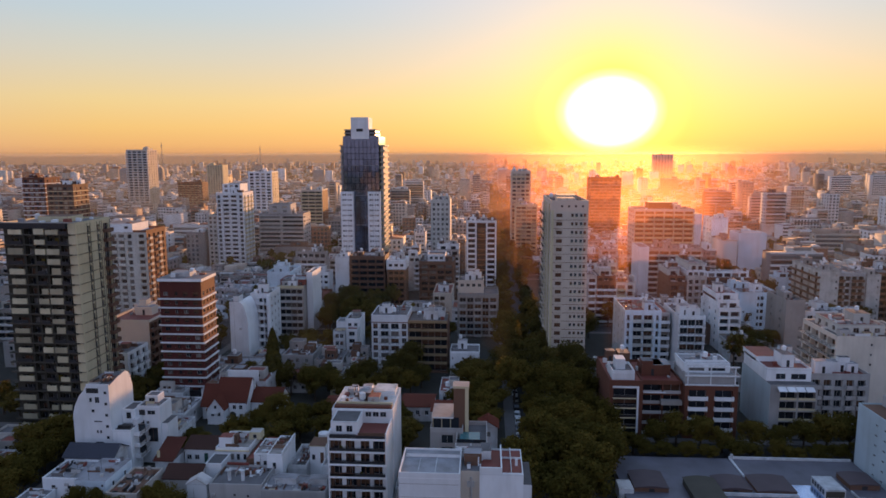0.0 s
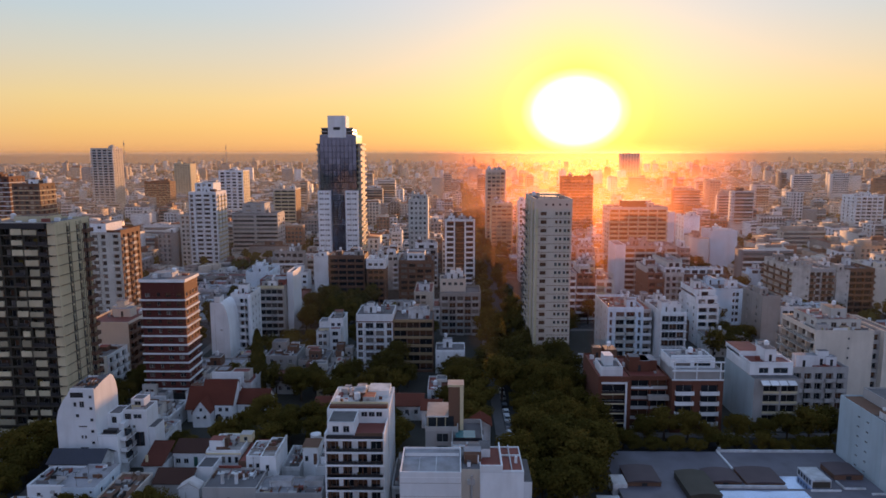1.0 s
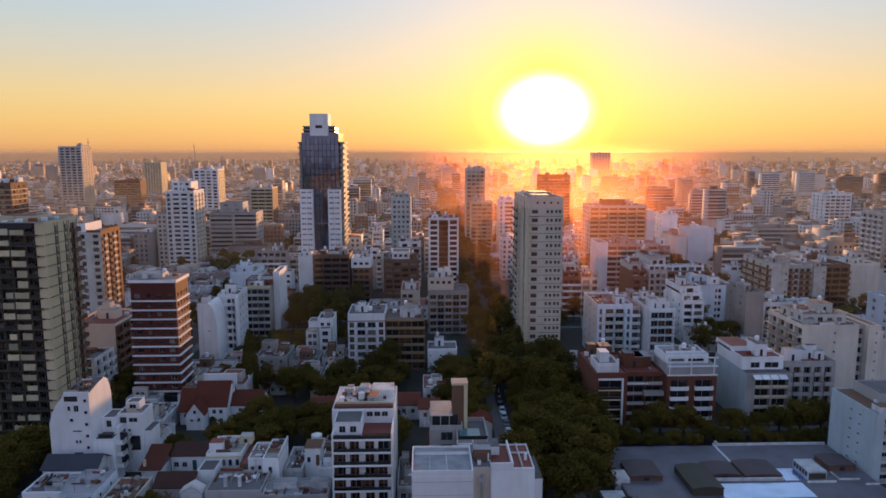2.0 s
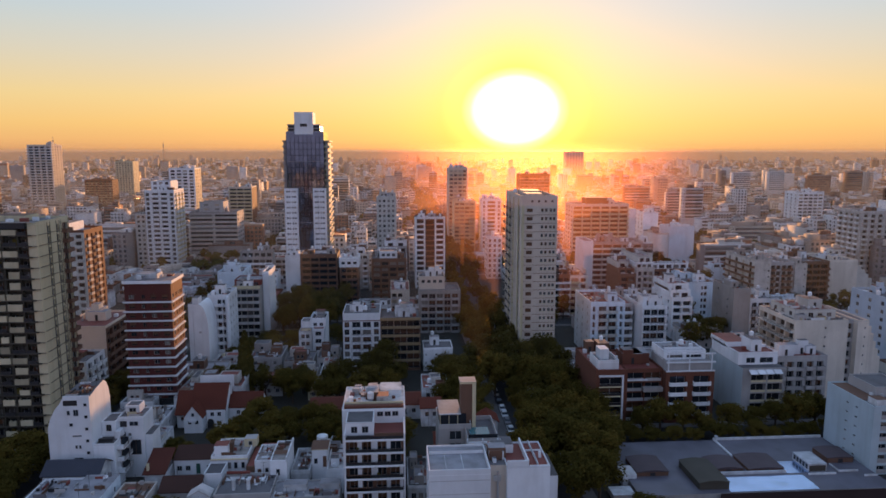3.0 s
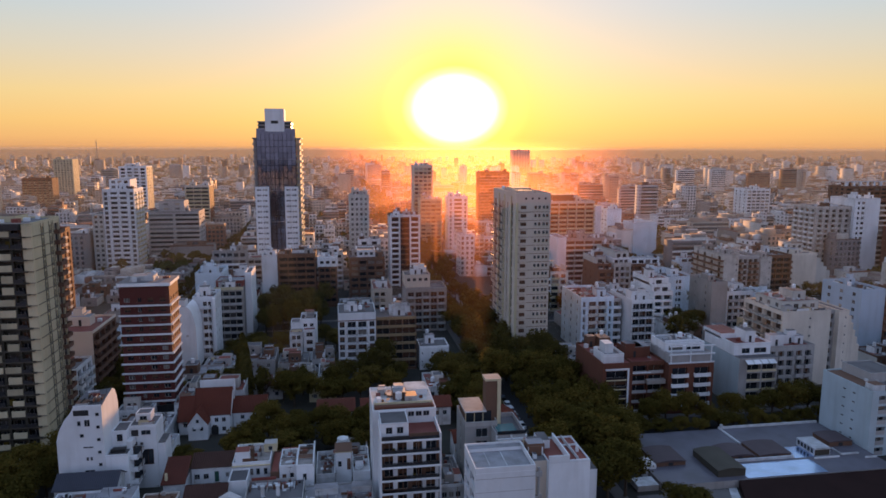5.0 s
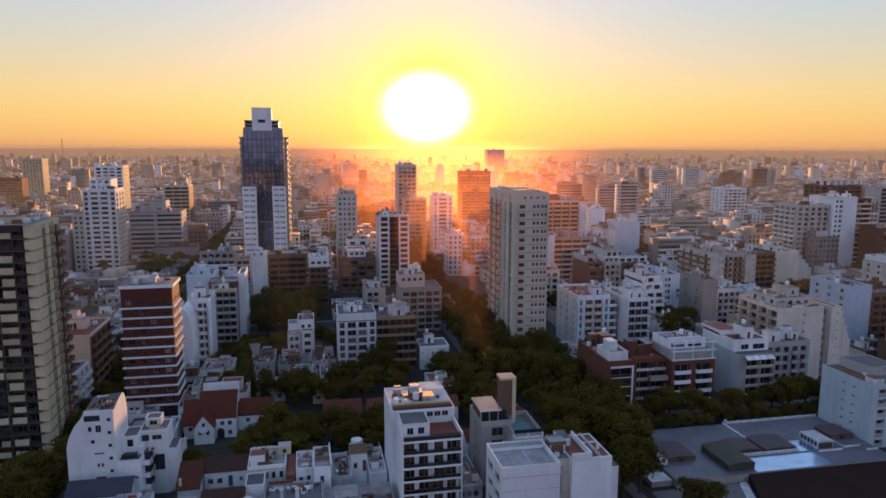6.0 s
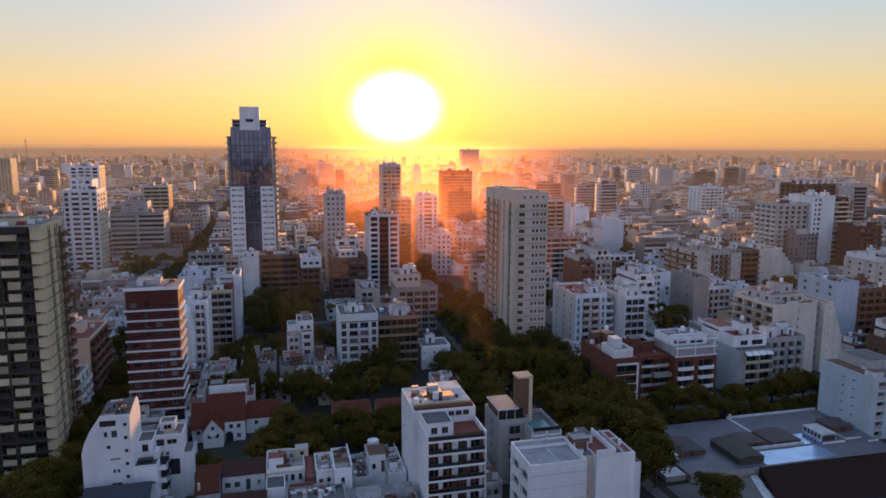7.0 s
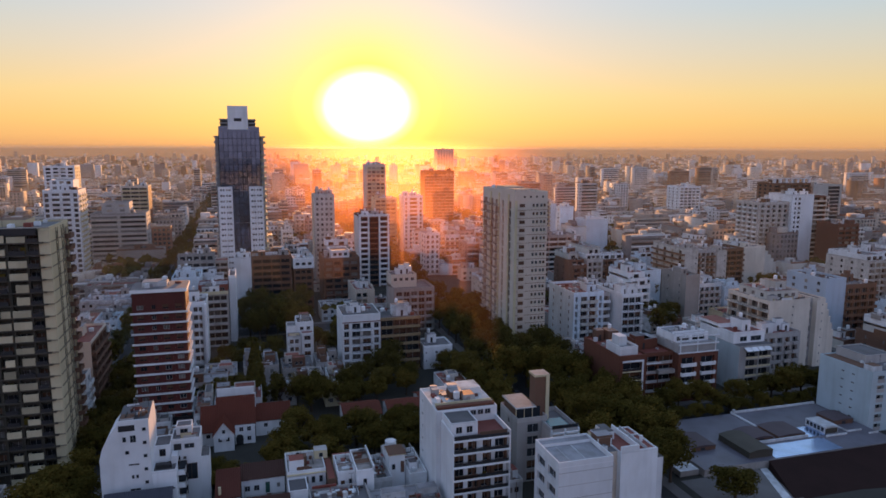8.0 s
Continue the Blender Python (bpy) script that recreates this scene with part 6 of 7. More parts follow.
def street_corner_blocks():
    """Older blocks behind the cream tower."""
    claim(-128, -111.5, 199, 236)
    r = house("apartment_building", "pinkish rendered apartment block with brown side balconies", -127, -112.5, 214, 236, 21.0, BEIGE, 2.9, parapet=0.7, roof=REDROOF, S=dict(n=0),
              E=dict(n=4, mat=BROWN, w=4.2, h=2.2, sill=0.2, deep=1.2, bal="full", bd=1.1, bm=BROWN, kinds=(0, 5)))
    roof_kit(r, -126, -113, 216, 235, 21.1, BEIGE, rooms=2, bits=5)
    r = house("apartment_building", "white apartment house with crowded corner balconies", -122, -112.8, 200, 213, 14.0, WHITE, 2.8, parapet=0.6, S=dict(n=3, w=1.6, h=1.7, kinds=(0, 5)),
              E=dict(n=3, w=2.4, h=2.0, sill=0.4, deep=0.7, bal=(0, 1, 2), bw=3.2, bd=1.0, bm=WHITE, kinds=(0, 5)))
    clutter(r, -121.6, -113.2, 200.4, 212.6, 14.12, 10, LOW)


def far_apartments():
    """Blocks in the middle distance whose shape can be told."""
    def one(label, x0, x1, y0, y1, h, wall, kit=(1, 2, 3), **k):
        claim(x0, x1, y0, y1)
        r = house("apartment_building", label, x0, x1, y0, y1, h, wall, separate=y0 < 275, **k)
        near = y0 < 275
        roof_kit(r, x0 + 0.5, x1 - 0.5, y0 + 0.5, y1 - 0.5, h + 0.1, wall, rooms=kit[0], tanks=kit[1], bits=kit[2] if near else 0)
        if near:
            litter(r, x0 + 0.4, x1 - 0.4, y0 + 0.4, y1 - 0.4, h + 0.12, 30, LOW)
        elif kit[2] and y0 < 700:
            roof_joined(r, x0 + 0.5, x1 - 0.5, y0 + 0.5, y1 - 0.5, h + 0.12, LOW, wall, 16)
        return r
    r = one("white apartment block with green-tinted balconies", 49.2, 62, 238.2, 260, 20.6, COOLWHITE, kit=(2, 2, 9), S=dict(n=4, cols=[(-5.6, -4.6), (-3.4, -0.3), (0.3, 3.4), (4.5, 5.6)], h=2.1, sill=0.3, deep=1.2, bal=(1, 2), bw=3.3, bd=0.9, bm=PALE, kinds=(0, 0, 5, 4)), W=dict(n=3, w=1.0, kinds=(0, 5)), roof=REDROOF)
    house("side_block", "", 62.05, 65.2, 239.5, 260, 20.0, GREY, 2.9, root=r, parapet=0.5, roof=REDROOF, S=dict(n=1, w=2.2, h=2.1, sill=0.3, deep=1.0, bal="full", bd=0.9, bm=WHITE))
    one("white apartment block with long balconies", 66.2, 75.3, 232, 252, 20.4, WHITE, S=dict(n=3, w=2.6, h=2.2, sill=0.3, deep=0.9, bal="full", bd=1.1, bm=WHITE, bk="rail", kinds=(0, 0, 5)), W=dict(n=0), kit=(2, 2, 8))
    r = one("white stepped block with a dark window column", 109.7, 126.1, 295.5, 316, 15.8, COOLWHITE, kit=(2, 2, 8), S=dict(n=2, cols=[(-0.6, 0.4), (0.8, 2.2)], h=1.6, sill=0.8, deep=0.4, kinds=(0,)), W=dict(n=4, w=2.2, h=1.6, bal="full", bd=1.0, bm=BROWN))
    r = one("white blank party wall rising over low roofs", 158.3, 175.2, 433, 450, 25.6, COOLWHITE, S=dict(n=0), kit=(1, 1, 3))
    add_box(r, "wall_crest", 160.5, 171.5, 433.0, 433.4, 26.5, 28.0, WHITE)
    one("tall white blank wall behind low roofs", 147.4, 157.8, 452, 470, 33.4, COOLWHITE, S=dict(n=0), W=dict(n=3, w=1.6, h=1.5), kit=(1, 0, 3))
    one("white blank end wall with side balconies", 150.6, 158.8, 311, 340, 23.4, OLDWHITE, S=dict(n=1, cols=[(2.6, 3.4)], h=0.9), W=dict(n=4, w=2.4, h=1.9, sill=0.4, bal="full", bd=1.2, bm=BROWN))
    one("apartment block with dark stacked loggias between white walls", 158.9, 171.4, 313, 340, 21.8, GREY, S=dict(n=4, w=2.2, h=2.1, sill=0.3, deep=0.9, bal=(0, 2, 3), bw=2.5, bd=1.0, bm=BROWN, kinds=(0, 0, 5)))
    one("narrow white blank end wall", 171.5, 177.6, 312, 340, 21.2, OLDWHITE, S=dict(n=1, cols=[(1.6, 2.2)], h=0.8), kit=(1, 0, 3))
    one("dark brick block with deep stacked balconies", 177.7, 190.8, 315, 340, 21.6, BROWN, S=dict(n=3, w=3.4, h=2.2, sill=0.3, deep=1.2, bal="full", bd=1.2, bm=BROWN, kinds=(0, 0, 5)))
    r = one("tall pale party wall stepping down", 190.9, 206.4, 316.5, 340, 21.8, WARMWHITE, S=dict(n=0), kit=(1, 0, 4))
    for k in range(4):
        house("end_step", "", 206.4 + 2 * k, 208.4 + 2 * k, 316.5, 340, 19.5 - 2.2 * k, PALE, parapet=0.3, root=r)
    one("tall pale blue-white block with a blank end wall", 149.5, 159.3, 219.5, 240, 24.4, BLUEWALL, S=dict(n=0), W=dict(n=3, w=1.6, h=1.4))
    one("dark apartment block with stacked brown balconies", 159.4, 175, 219.5, 240, 21.5, BROWN, S=dict(n=4, w=2.6, h=2.1, sill=0.3, deep=0.9, bal="full", bd=1.2, bm=BROWN, kinds=(0, 0, 5)))
    one("bare grey concrete block with a stained blank wall", 113.2, 120.2, 258, 276, 20.6, CONCRETE, S=dict(n=0), W=dict(n=2, w=1.0))
    one("small white block with a blank end wall", 133.5, 144, 258, 272, 14.8, COOLWHITE, S=dict(n=0), W=dict(n=2, w=1.6, h=1.4))
    r = one("weathered block with long balconies and a blank white end wall", 86, 114, 362.5, 378, 25.6, CONCRETE, S=dict(n=5, w=4.9, h=2.2, sill=0.2, deep=1.4, bal="full", bd=1.2, bm=PALE, kinds=(0, 0, 5), margin=0.2), kit=(3, 3, 9))
    house("end_wall", "", 80.6, 85.95, 360.8, 378, 27.0, WHITE, parapet=0.3, root=r)
    one("low building with a flat red roof", 124, 146, 246, 256, 6.0, CREAM, roof=REDROOF, S=dict(n=5, w=1.4, h=1.3), kit=(0, 0, 4))
    one("white block with crowded balconies beside a concrete wall", 121.4, 133.3, 260, 276, 16.0, WHITE, S=dict(n=4, w=2.2, h=2.0, sill=0.4, deep=0.8, bal=(0, 1, 2, 3), bw=2.6, bd=1.0, bm=GREY, kinds=(0, 0, 5)))
    # cream east balconies: the low sun's yellow is put into their colour
    r = one("white tower with blue-grey balconies", -178, -160, 436, 456, 50.5, WHITE, floor=2.9, S=dict(n=4, cols=[(-8.4, -6.2), (-4.6, -0.7), (0.7, 4.6), (6.2, 8.4)], h=2.0, sill=0.3, deep=1.0, bal=(1, 2), bw=4.3, bd=0.7, bm=WHITE, kinds=(0, 4, 4)), E=dict(n=3, w=2.2, h=1.8, sill=0.4, deep=0.8, bal=(0, 1, 2), bw=3.2, bd=1.0, bm=CREAM))
    house("top_block", "", -175, -163, 440, 454, 56.5, WHITE, 3.0, z0=50.65, root=r, parapet=0.4, separate=False, S=dict(n=3, w=2.2, h=1.7, top=0.2))
    house("lower_wing", "", -185, -178.05, 437, 454, 36, PALE, 2.9, root=r, parapet=0.4, separate=False, S=dict(n=2, w=1.6, h=1.5))
    r = one("wide grey office block with ribbon windows", -162, -130, 472, 492, 33.5, GREY, floor=3.0, S=dict(n=2, cols=[(-15.6, -0.9), (0.9, 15.6)], h=1.35, sill=1.0, deep=0.5, band=0.5, bo=0.35, bandm=BEIGE, kinds=(0, 0, 4)), E=dict(n=3, w=3, h=1.4))
    house("upper_block", "", -156, -140, 476, 490, 40.5, GREY, 3.0, z0=33.65, root=r, parapet=0.5, separate=False, S=dict(n=2, w=3.0, h=1.4))
    one("cream and orange block with sunlit end", -160, -141, 575, 595, 45, BEIGE, floor=3, S=dict(n=3, w=5.6, h=2.0, sill=0.3, deep=1.2, bal="full", bd=0.8, bm=CREAM, kinds=(0, 5)), E=dict(n=0, mat=ORANGE_BRICK))
    r = one("white and brick tower behind the cream tower", -170, -150, 288, 306, 42.5, ORANGE_BRICK, floor=2.9, S=dict(n=5, cols=[(-9.2, -7.8), (-6.2, -3.8), (-2.8, -0.2), (1.2, 3.2), (6.4, 8.8)], h=1.9, sill=0.4, deep=0.8, bal=(1, 2, 4), bw=2.9, bd=0.9, bm=PALE, mat=PALE, kinds=(0, 4, 4)), E=dict(n=4, w=1.7, h=1.7, sill=0.5, deep=0.6, bal=(0, 2), bw=2.6, bd=0.9, bm=BEIGE))
    add_box(r, "crown_block", -170.2, -156, 287.6, 302, 42.6, 46.4, WHITE, ROOF)
    add_box(r, "crown_window", -159.6, -158.0, 287.55, 287.7, 44.2, 45.2, DARK)
    claim(-95, -88.2, 240, 251.6)
    r = thing("apartment_building", "white apartment block with a blank end wall and rounded shoulder", "building", -91.6, 245.8)
    b = Mesh()
    edge = [(3.4, 0.0), (3.4, 12.0)] + [(0.2 + 3.2 * math.cos(a), 12.0 + 10.4 * math.sin(a)) for a in [math.pi / 20 * k for k in range(1, 11)]]
    for (xa, za), (xb, zb) in zip(edge, edge[1:]):
        b.quad((-3.4, -5.8, za), (xa, -5.8, za), (xb, -5.8, zb), (-3.4, -5.8, zb), WHITE)
        b.quad((xa, 5.8, za), (-3.4, 5.8, za), (-3.4, 5.8, zb), (xb, 5.8, zb), WHITE)
        b.quad((xa, -5.8, za), (xa, 5.8, za), (xb, 5.8, zb), (xb, -5.8, zb), WHITE)
    b.quad((-3.4, 5.8, 0), (-3.4, -5.8, 0), (-3.4, -5.8, 22.4), (-3.4, 5.8, 22.4), WHITE)
    part("wall", b, r)
    add_box(r, "roof", -95, -91.4, 240, 251.6, 22.4, 22.55, WHITE, ROOF)
    add_box(r, "roof_room", -93.6, -91.5, 240.6, 245, 22.55, 24.6, WHITE, ROOF)
    fittings(r, -94.6, -88.6, 240.0, 20, LOW)
    r = one("white apartment block with stacked end balconies", -91.5, -83.8, 252.5, 266, 22.2, WHITE, S=dict(n=2, cols=[(-0.4, 1.0), (1.4, 2.4)], h=2.0, sill=0.3, deep=0.8, bal=(0,), bw=3.4, bd=1.2, bm=WHITE, kinds=(0, 0, 5)), E=dict(n=3, w=1.2, h=1.3))
    add_box(r, "side_fin", -84.4, -83.6, 250.8, 252.48, 0, 22.6, WHITE)
    r = one("weathered apartment block with red terrace and crowded balconies", -88, -77, 276.5, 290, 20.4, CONCRETE, S=dict(n=4, w=2.2, h=2.1, sill=0.3, deep=0.9, bal=(0, 1, 2, 3), bw=2.7, bd=1.0, bm=GREY, kinds=(0, 0, 5, 4)), roof=REDROOF, kit=(2, 2, 8))
    add_box(r, "terrace_front", -88.2, -77, 276.2, 276.48, 20.4, 21.6, CREAM)
    house("top_floor", "", -88, -77, 280, 290, 23.0, REDROOF, 2.5, z0=20.55, root=r, parapet=0.4, roof=SILVER, S=dict(n=3, w=1.6, h=1.4, sill=0.4, top=0.1))
    one("white fin-walled block end rising over its roof", -76.8, -74.2, 281, 296, 25.6, WHITE, S=dict(n=0), kit=(0, 0, 0))
    one("pale apartment block with a blank rounded wall and many roof rooms", -99, -88.2, 296, 314, 23.0, COOLWHITE, S=dict(n=0), E=dict(n=3, w=1.6), kit=(3, 3, 8))
    one("white plain party wall beside a brown block", -75, -68, 328, 344, 25.2, WHITE, S=dict(n=0), kit=(1, 0, 2))
    r = one("small white stepped house with rust-brown roof terraces", -53.6, -47.8, 249, 259, 13.6, WHITE, S=dict(n=2, w=1.3, h=1.4, kinds=(0,)), kit=(0, 1, 3))
    house("front_block", "", -57.2, -52.6, 244, 248.9, 10.4, DIRTY, 2.8, root=r, parapet=0.5, roof=REDROOF, S=dict(n=2, w=1.3, h=1.5, kinds=(0, 5)))
    house("front_block", "", -52.4, -48.2, 244.6, 248.9, 11.0, WHITE, 2.8, root=r, parapet=0.5, roof=REDROOF, S=dict(n=1, w=2.2, h=1.7, deep=0.8, kinds=(0, 5)), E=dict(n=1, w=1.0, h=1.2))
    house("back_stair", "", -57.0, -53.7, 249, 255, 13.0, WHITE, 2.8, root=r, parapet=0.3, roof=ROOF)
    clutter(r, -57, -53, 244.4, 248.5, 10.54, 5, LOW)
    clutter(r, -53.2, -48.2, 249.6, 258.5, 13.74, 6, LOW)
    one("brown apartment block with stacked balconies", -67.8, -50, 328, 343, 25.5, BROWN, S=dict(n=4, w=3.8, h=2.1, sill=0.2, deep=1.4, bal="full", bd=1.1, bm=BROWN, kinds=(0, 0, 5)), kit=(2, 1, 8))
    r = one("brown block with a white top floor and dark windows", -49, -40, 328, 342, 19.8, BROWN, S=dict(n=3, w=2.2, h=2.0, sill=0.3, deep=1.1, bal="full", bd=0.9, bm=BROWN, kinds=(0, 0, 5)), kit=(0, 0, 0))
    house("top_floor", "", -49.2, -39.6, 327.4, 342, 24.2, WHITE, 3.6, z0=19.95, root=r, parapet=0.4, roof=WHITEROOF, separate=False, S=dict(n=3, w=1.7, h=1.3, sill=1.1, top=0.3, kinds=(0,)))
    roof_joined(r, -48.5, -40.5, 329, 341, 24.35, LOW, WHITE, 10)
    r = one("brick apartment block with white penthouse", -34, -16.4, 338, 360, 21.5, BROWN, S=dict(n=4, w=3.2, h=2.0, sill=0.3, deep=1.0, bal="full", bd=0.9, bm=BROWN, kinds=(0, 0, 4)), kit=(1, 1, 4))
    house("penthouse", "", -30, -21, 341, 354, 25.2, WHITE, 2.6, z0=21.65, root=r, parapet=0.4, S=dict(n=3, w=1.6, h=1.5, sill=0.5, top=0.1, kinds=(0,)))
    r = one("white-framed dark tower with deep loggias", -11, 5.4, 372, 390, 38.7, BROWN, floor=2.9, S=dict(n=3, cols=[(-7.2, -3.4), (-2.5, 2.5), (3.4, 7.2)], h=2.3, sill=0.2, deep=1.8, kinds=(0, 0, 5)), W=dict(n=0, mat=WHITE))
    for x in (-11, -6.3, -0.3, 4.6):
        add_box(r, "white_fin", x, x + 0.9, 371.2, 371.98, 0, 39.4, WHITE)
    for i in range(13):
        for x in (-10.1, 0.6):
            add_box(r, "white_balcony", x, x + 3.8, 370.8, 371.9, 0.8 + 2.9 * i, 1.7 + 2.9 * i, WHITE)
    add_box(r, "roof_rim", -11.2, 5.6, 371.0, 372.0, 38.8, 40.0, WHITE)
    one("slim pale tower with plain rows of windows", -32.6, -21.2, 394, 408, 48.8, PALE, floor=2.9, S=dict(n=4, w=1.3, h=1.5, sill=0.8, deep=0.4, kinds=(0, 4, 4)), kit=(1, 1, 4))
    one("cream tower block with wide balconies", 21, 37, 496, 512, 38.5, CREAM, floor=2.9, S=dict(n=4, w=3.2, h=1.9, sill=0.4, deep=1.0, bal="full", bd=0.9, bm=CREAM))
    # beige instead of brick: the haze veil is put into the wall colour
    one("tan brick tower with cream floor bands", 18.5, 33, 516, 532, 62.3, BEIGE, floor=3, S=dict(n=4, w=2.6, h=1.7, sill=0.5, deep=0.8, band=0.6, bandm=CREAM, bo=0.5))
    one("white tower with dark glazed middle", 40.6, 54.6, 487, 503, 40.5, WHITE, floor=2.9, S=dict(n=3, cols=[(-6.2, -4.6), (-2.8, 2.8), (4.6, 6.2)], h=2.0, sill=0.4, deep=0.8, bal=(1,), bw=5.8, bd=0.8, bm=WHITE))
    one("white apartment block with two window rows", -48, -41, 448, 462, 23, WHITE, S=dict(n=3, w=1.4, h=1.2))
    r = one("tawny apartment block with white balcony bands", 93, 130, 432, 452, 40.8, BEIGE, floor=2.9, S=dict(n=6, w=5.4, h=1.9, sill=0.4, deep=1.3, bal="full", bd=1.2, bm=CREAM, margin=0.3, kinds=(0, 0, 5)), W=dict(n=3, w=3, h=1.5))
    add_box(r, "penthouse", 103, 118, 438, 448, 40.9, 45.4, BROWN, ROOF)
    add_box(r, "end_wall", 130.1, 135, 433, 450, 0, 38.5, WHITE, ROOF)
    one("brown ribbed tower with cream floor bands", 95, 123, 632, 652, 53, BROWN, floor=2.9, S=dict(n=7, w=2.6, h=1.7, sill=0.5, deep=0.9, band=0.4, bandm=BEIGE, bo=0.4))
    # pale beige carries the haze that the sheets leave out up here
    one("tall tan slab tower on the horizon", 414, 459, 1720, 1750, 71, BEIGE, floor=3, S=dict(n=6, w=3.0, h=1.4))
    one("white tower with blue banded balconies", 323, 346, 560, 580, 39.6, WHITE, floor=2.9, S=dict(n=5, w=3.4, h=1.5, bal=(1, 2, 3), bw=4.4, bm=WHITE), W=dict(n=3, w=2))
    one("pale apartment tower with white side balconies", 231.5, 253.9, 352, 372, 42.6, OLDWHITE, floor=2.9, S=dict(n=5, w=2.2, h=1.7, sill=0.6, deep=0.7, bal=(0, 2), bw=2.9, bd=1.0, bm=PALE), W=dict(n=4, w=2.2, h=1.7, sill=0.6, bal=(0, 1, 2, 3), bw=2.8, bd=1.0, bm=WHITE))
    r = one("white tower with one window column and brick loggias", 254, 270.4, 350, 370, 47.2, WHITE, floor=2.9, S=dict(n=2, cols=[(-6.2, -4.9), (-3.6, -1.6)], h=1.5, sill=0.7, kinds=(0, 4)), kit=(1, 1, 3))
    house("loggia_block", "", 270.45, 280.5, 350.6, 370, 46.4, ORANGE_BRICK, 2.9, root=r, separate=False, parapet=0.5, S=dict(n=2, w=4.2, h=2.2, sill=0.2, deep=1.3, bal="full", bd=0.9, bm=BEIGE))
    r = one("brown apartment tower with white pillars on its roof", 330, 366, 450, 468, 48.2, BROWN, floor=2.9, S=dict(n=6, w=4.8, h=2.1, sill=0.2, deep=1.3, bal="full", bd=1.0, bm=BROWN), W=dict(n=3, w=2.6, h=1.6))
    for k in range(7):
        add_box(r, "roof_pillar", 330.3 + 5.6 * k, 332.2 + 5.6 * k, 450.2, 452, 49.2, 52.2, WHITE)
    add_box(r, "roof_slab", 330, 366, 450, 462, 52.2, 52.9, WHITE, ROOF)
    one("blue-grey office block with a dark glazed bay", 371, 400, 452, 470, 46.5, PALE, floor=3, S=dict(n=1, cols=[(0.5, 12.5)], h=2.3, sill=0.3, deep=0.5, kinds=(0,)), kit=(1, 0, 2))
    one("orange brick block with dark balconies", 270, 286, 330, 346, 30.6, ORANGE_BRICK, floor=2.9, S=dict(n=3, w=4.2, h=1.9, sill=0.4, deep=1.0, bal="full", bd=0.8, bm=ORANGE_BRICK), kit=(1, 0, 3))
    one("pale slim apartment tower on the skyline", -412, -387, 757, 780, 80.5, BEIGE, floor=2.9, S=dict(n=4, w=4.4, h=1.9, sill=0.4, deep=1.2, band=0.6, bo=0.9, bandm=WHITE), E=dict(n=4, w=2.4, h=1.8, deep=0.8, band=0.4, bandm=CREAM))
    one("brick apartment block lit by low sun", -392, -360, 840, 858, 40, ORANGE_BRICK, floor=2.9, S=dict(n=6, w=2.0, h=1.5, band=0.3, bandm=CREAM), E=dict(n=0))
    # white tower; cream on the east side stands for sunlight there
    one("cream tower with sunlit side", -226, -203, 632, 652, 59, WHITE, floor=2.9, S=dict(n=4, w=3.8, h=1.9, sill=0.4, deep=1.0, bal=(1, 2), bw=4.6, bd=0.9, bm=WHITE), E=dict(n=3, w=1.8, h=1.6, mat=CREAM))
    one("brick tower with white floor bands and sunlit side", -299, -284, 420, 436, 61, ORANGE_BRICK, floor=2.9, S=dict(n=4, w=2.2, h=1.5, band=0.5, bo=0.4, bandm=WHITE), E=dict(n=3, w=1.6, band=0.4, bo=0.3, bandm=WHITE))
    one("brown tower with cream floor bands", -268, -251.5, 398, 414, 57.5, BROWN, floor=2.9, S=dict(n=5, w=2.2, h=1.5, band=0.4, bo=0.3, bandm=CREAM), E=dict(n=3, w=1.6, band=0.4, bo=0.3, bandm=CREAM))
    one("brown tower pair on the skyline", -395, -372, 940, 960, 60, CREAM, floor=2.9, S=dict(n=6, w=2, h=1.4))


for build in (cream_tower, red_tower, beige_tower, glass_tower, front_apartments, grey_house, white_shed, gable_house, chalet, white_and_bronze, grey_block_behind,
              brick_balcony_blocks, grey_street_blocks, stepped_white, end_wall_block, depot, front_block, old_terraces, street_corner_blocks, far_apartments):
    build()

# ---- gardens and yards kept free of houses ----
GREENS = [(-8, 5, 165, 226), (-83, -60, 161, 178), (-66, -14, 160.5, 182), (-58, -14, 196, 226), (-48, -14, 246, 274), (-72, -46, 259, 322), (5, 33, 100, 228), (24, 48, 262, 300)]
claim(-58, -34, 196, 226)
claim(-152, -130, 174, 202)
claim(-48, -41, 226, 246)
claim(-62, -14, 161, 182)
claim(-16, 5, 165, 226)
claim(-48, -14, 246, 274)
claim(-72, -46, 259, 322)
claim(5, 23, 100, 1200)
claim(24, 48, 262, 300)


# ---- the rest of the blocks ----
def free(x0, x1, y0, y1):
    return not any(x0 < b and x1 > a and y0 < d and y1 > c for a, b, c, d in TAKEN)


def in_view(x, y, pad=30):
    a = math.degrees(math.atan2(x + 30, max(y, 1)))
    return y > 95 and -43 - pad * 0.1 < a < 53


FILL = random.Random(21)
WALLS = [(WHITE, "white"), (DIRTY, "dirty white"), (PALE, "pale grey"), (GREY, "grey"), (CONCRETE, "bare concrete"), (ORANGE_BRICK, "brick"), (BROWN, "brown brick"), (COOLWHITE, "cool white"), (BEIGE, "beige"), (CONCRETE, "bare concrete"), (OLDWHITE, "weathered white"), (BROWN, "brown brick")]
far_boxes, far_roofs, far_panes, courtyard_trees = [], [], [], []


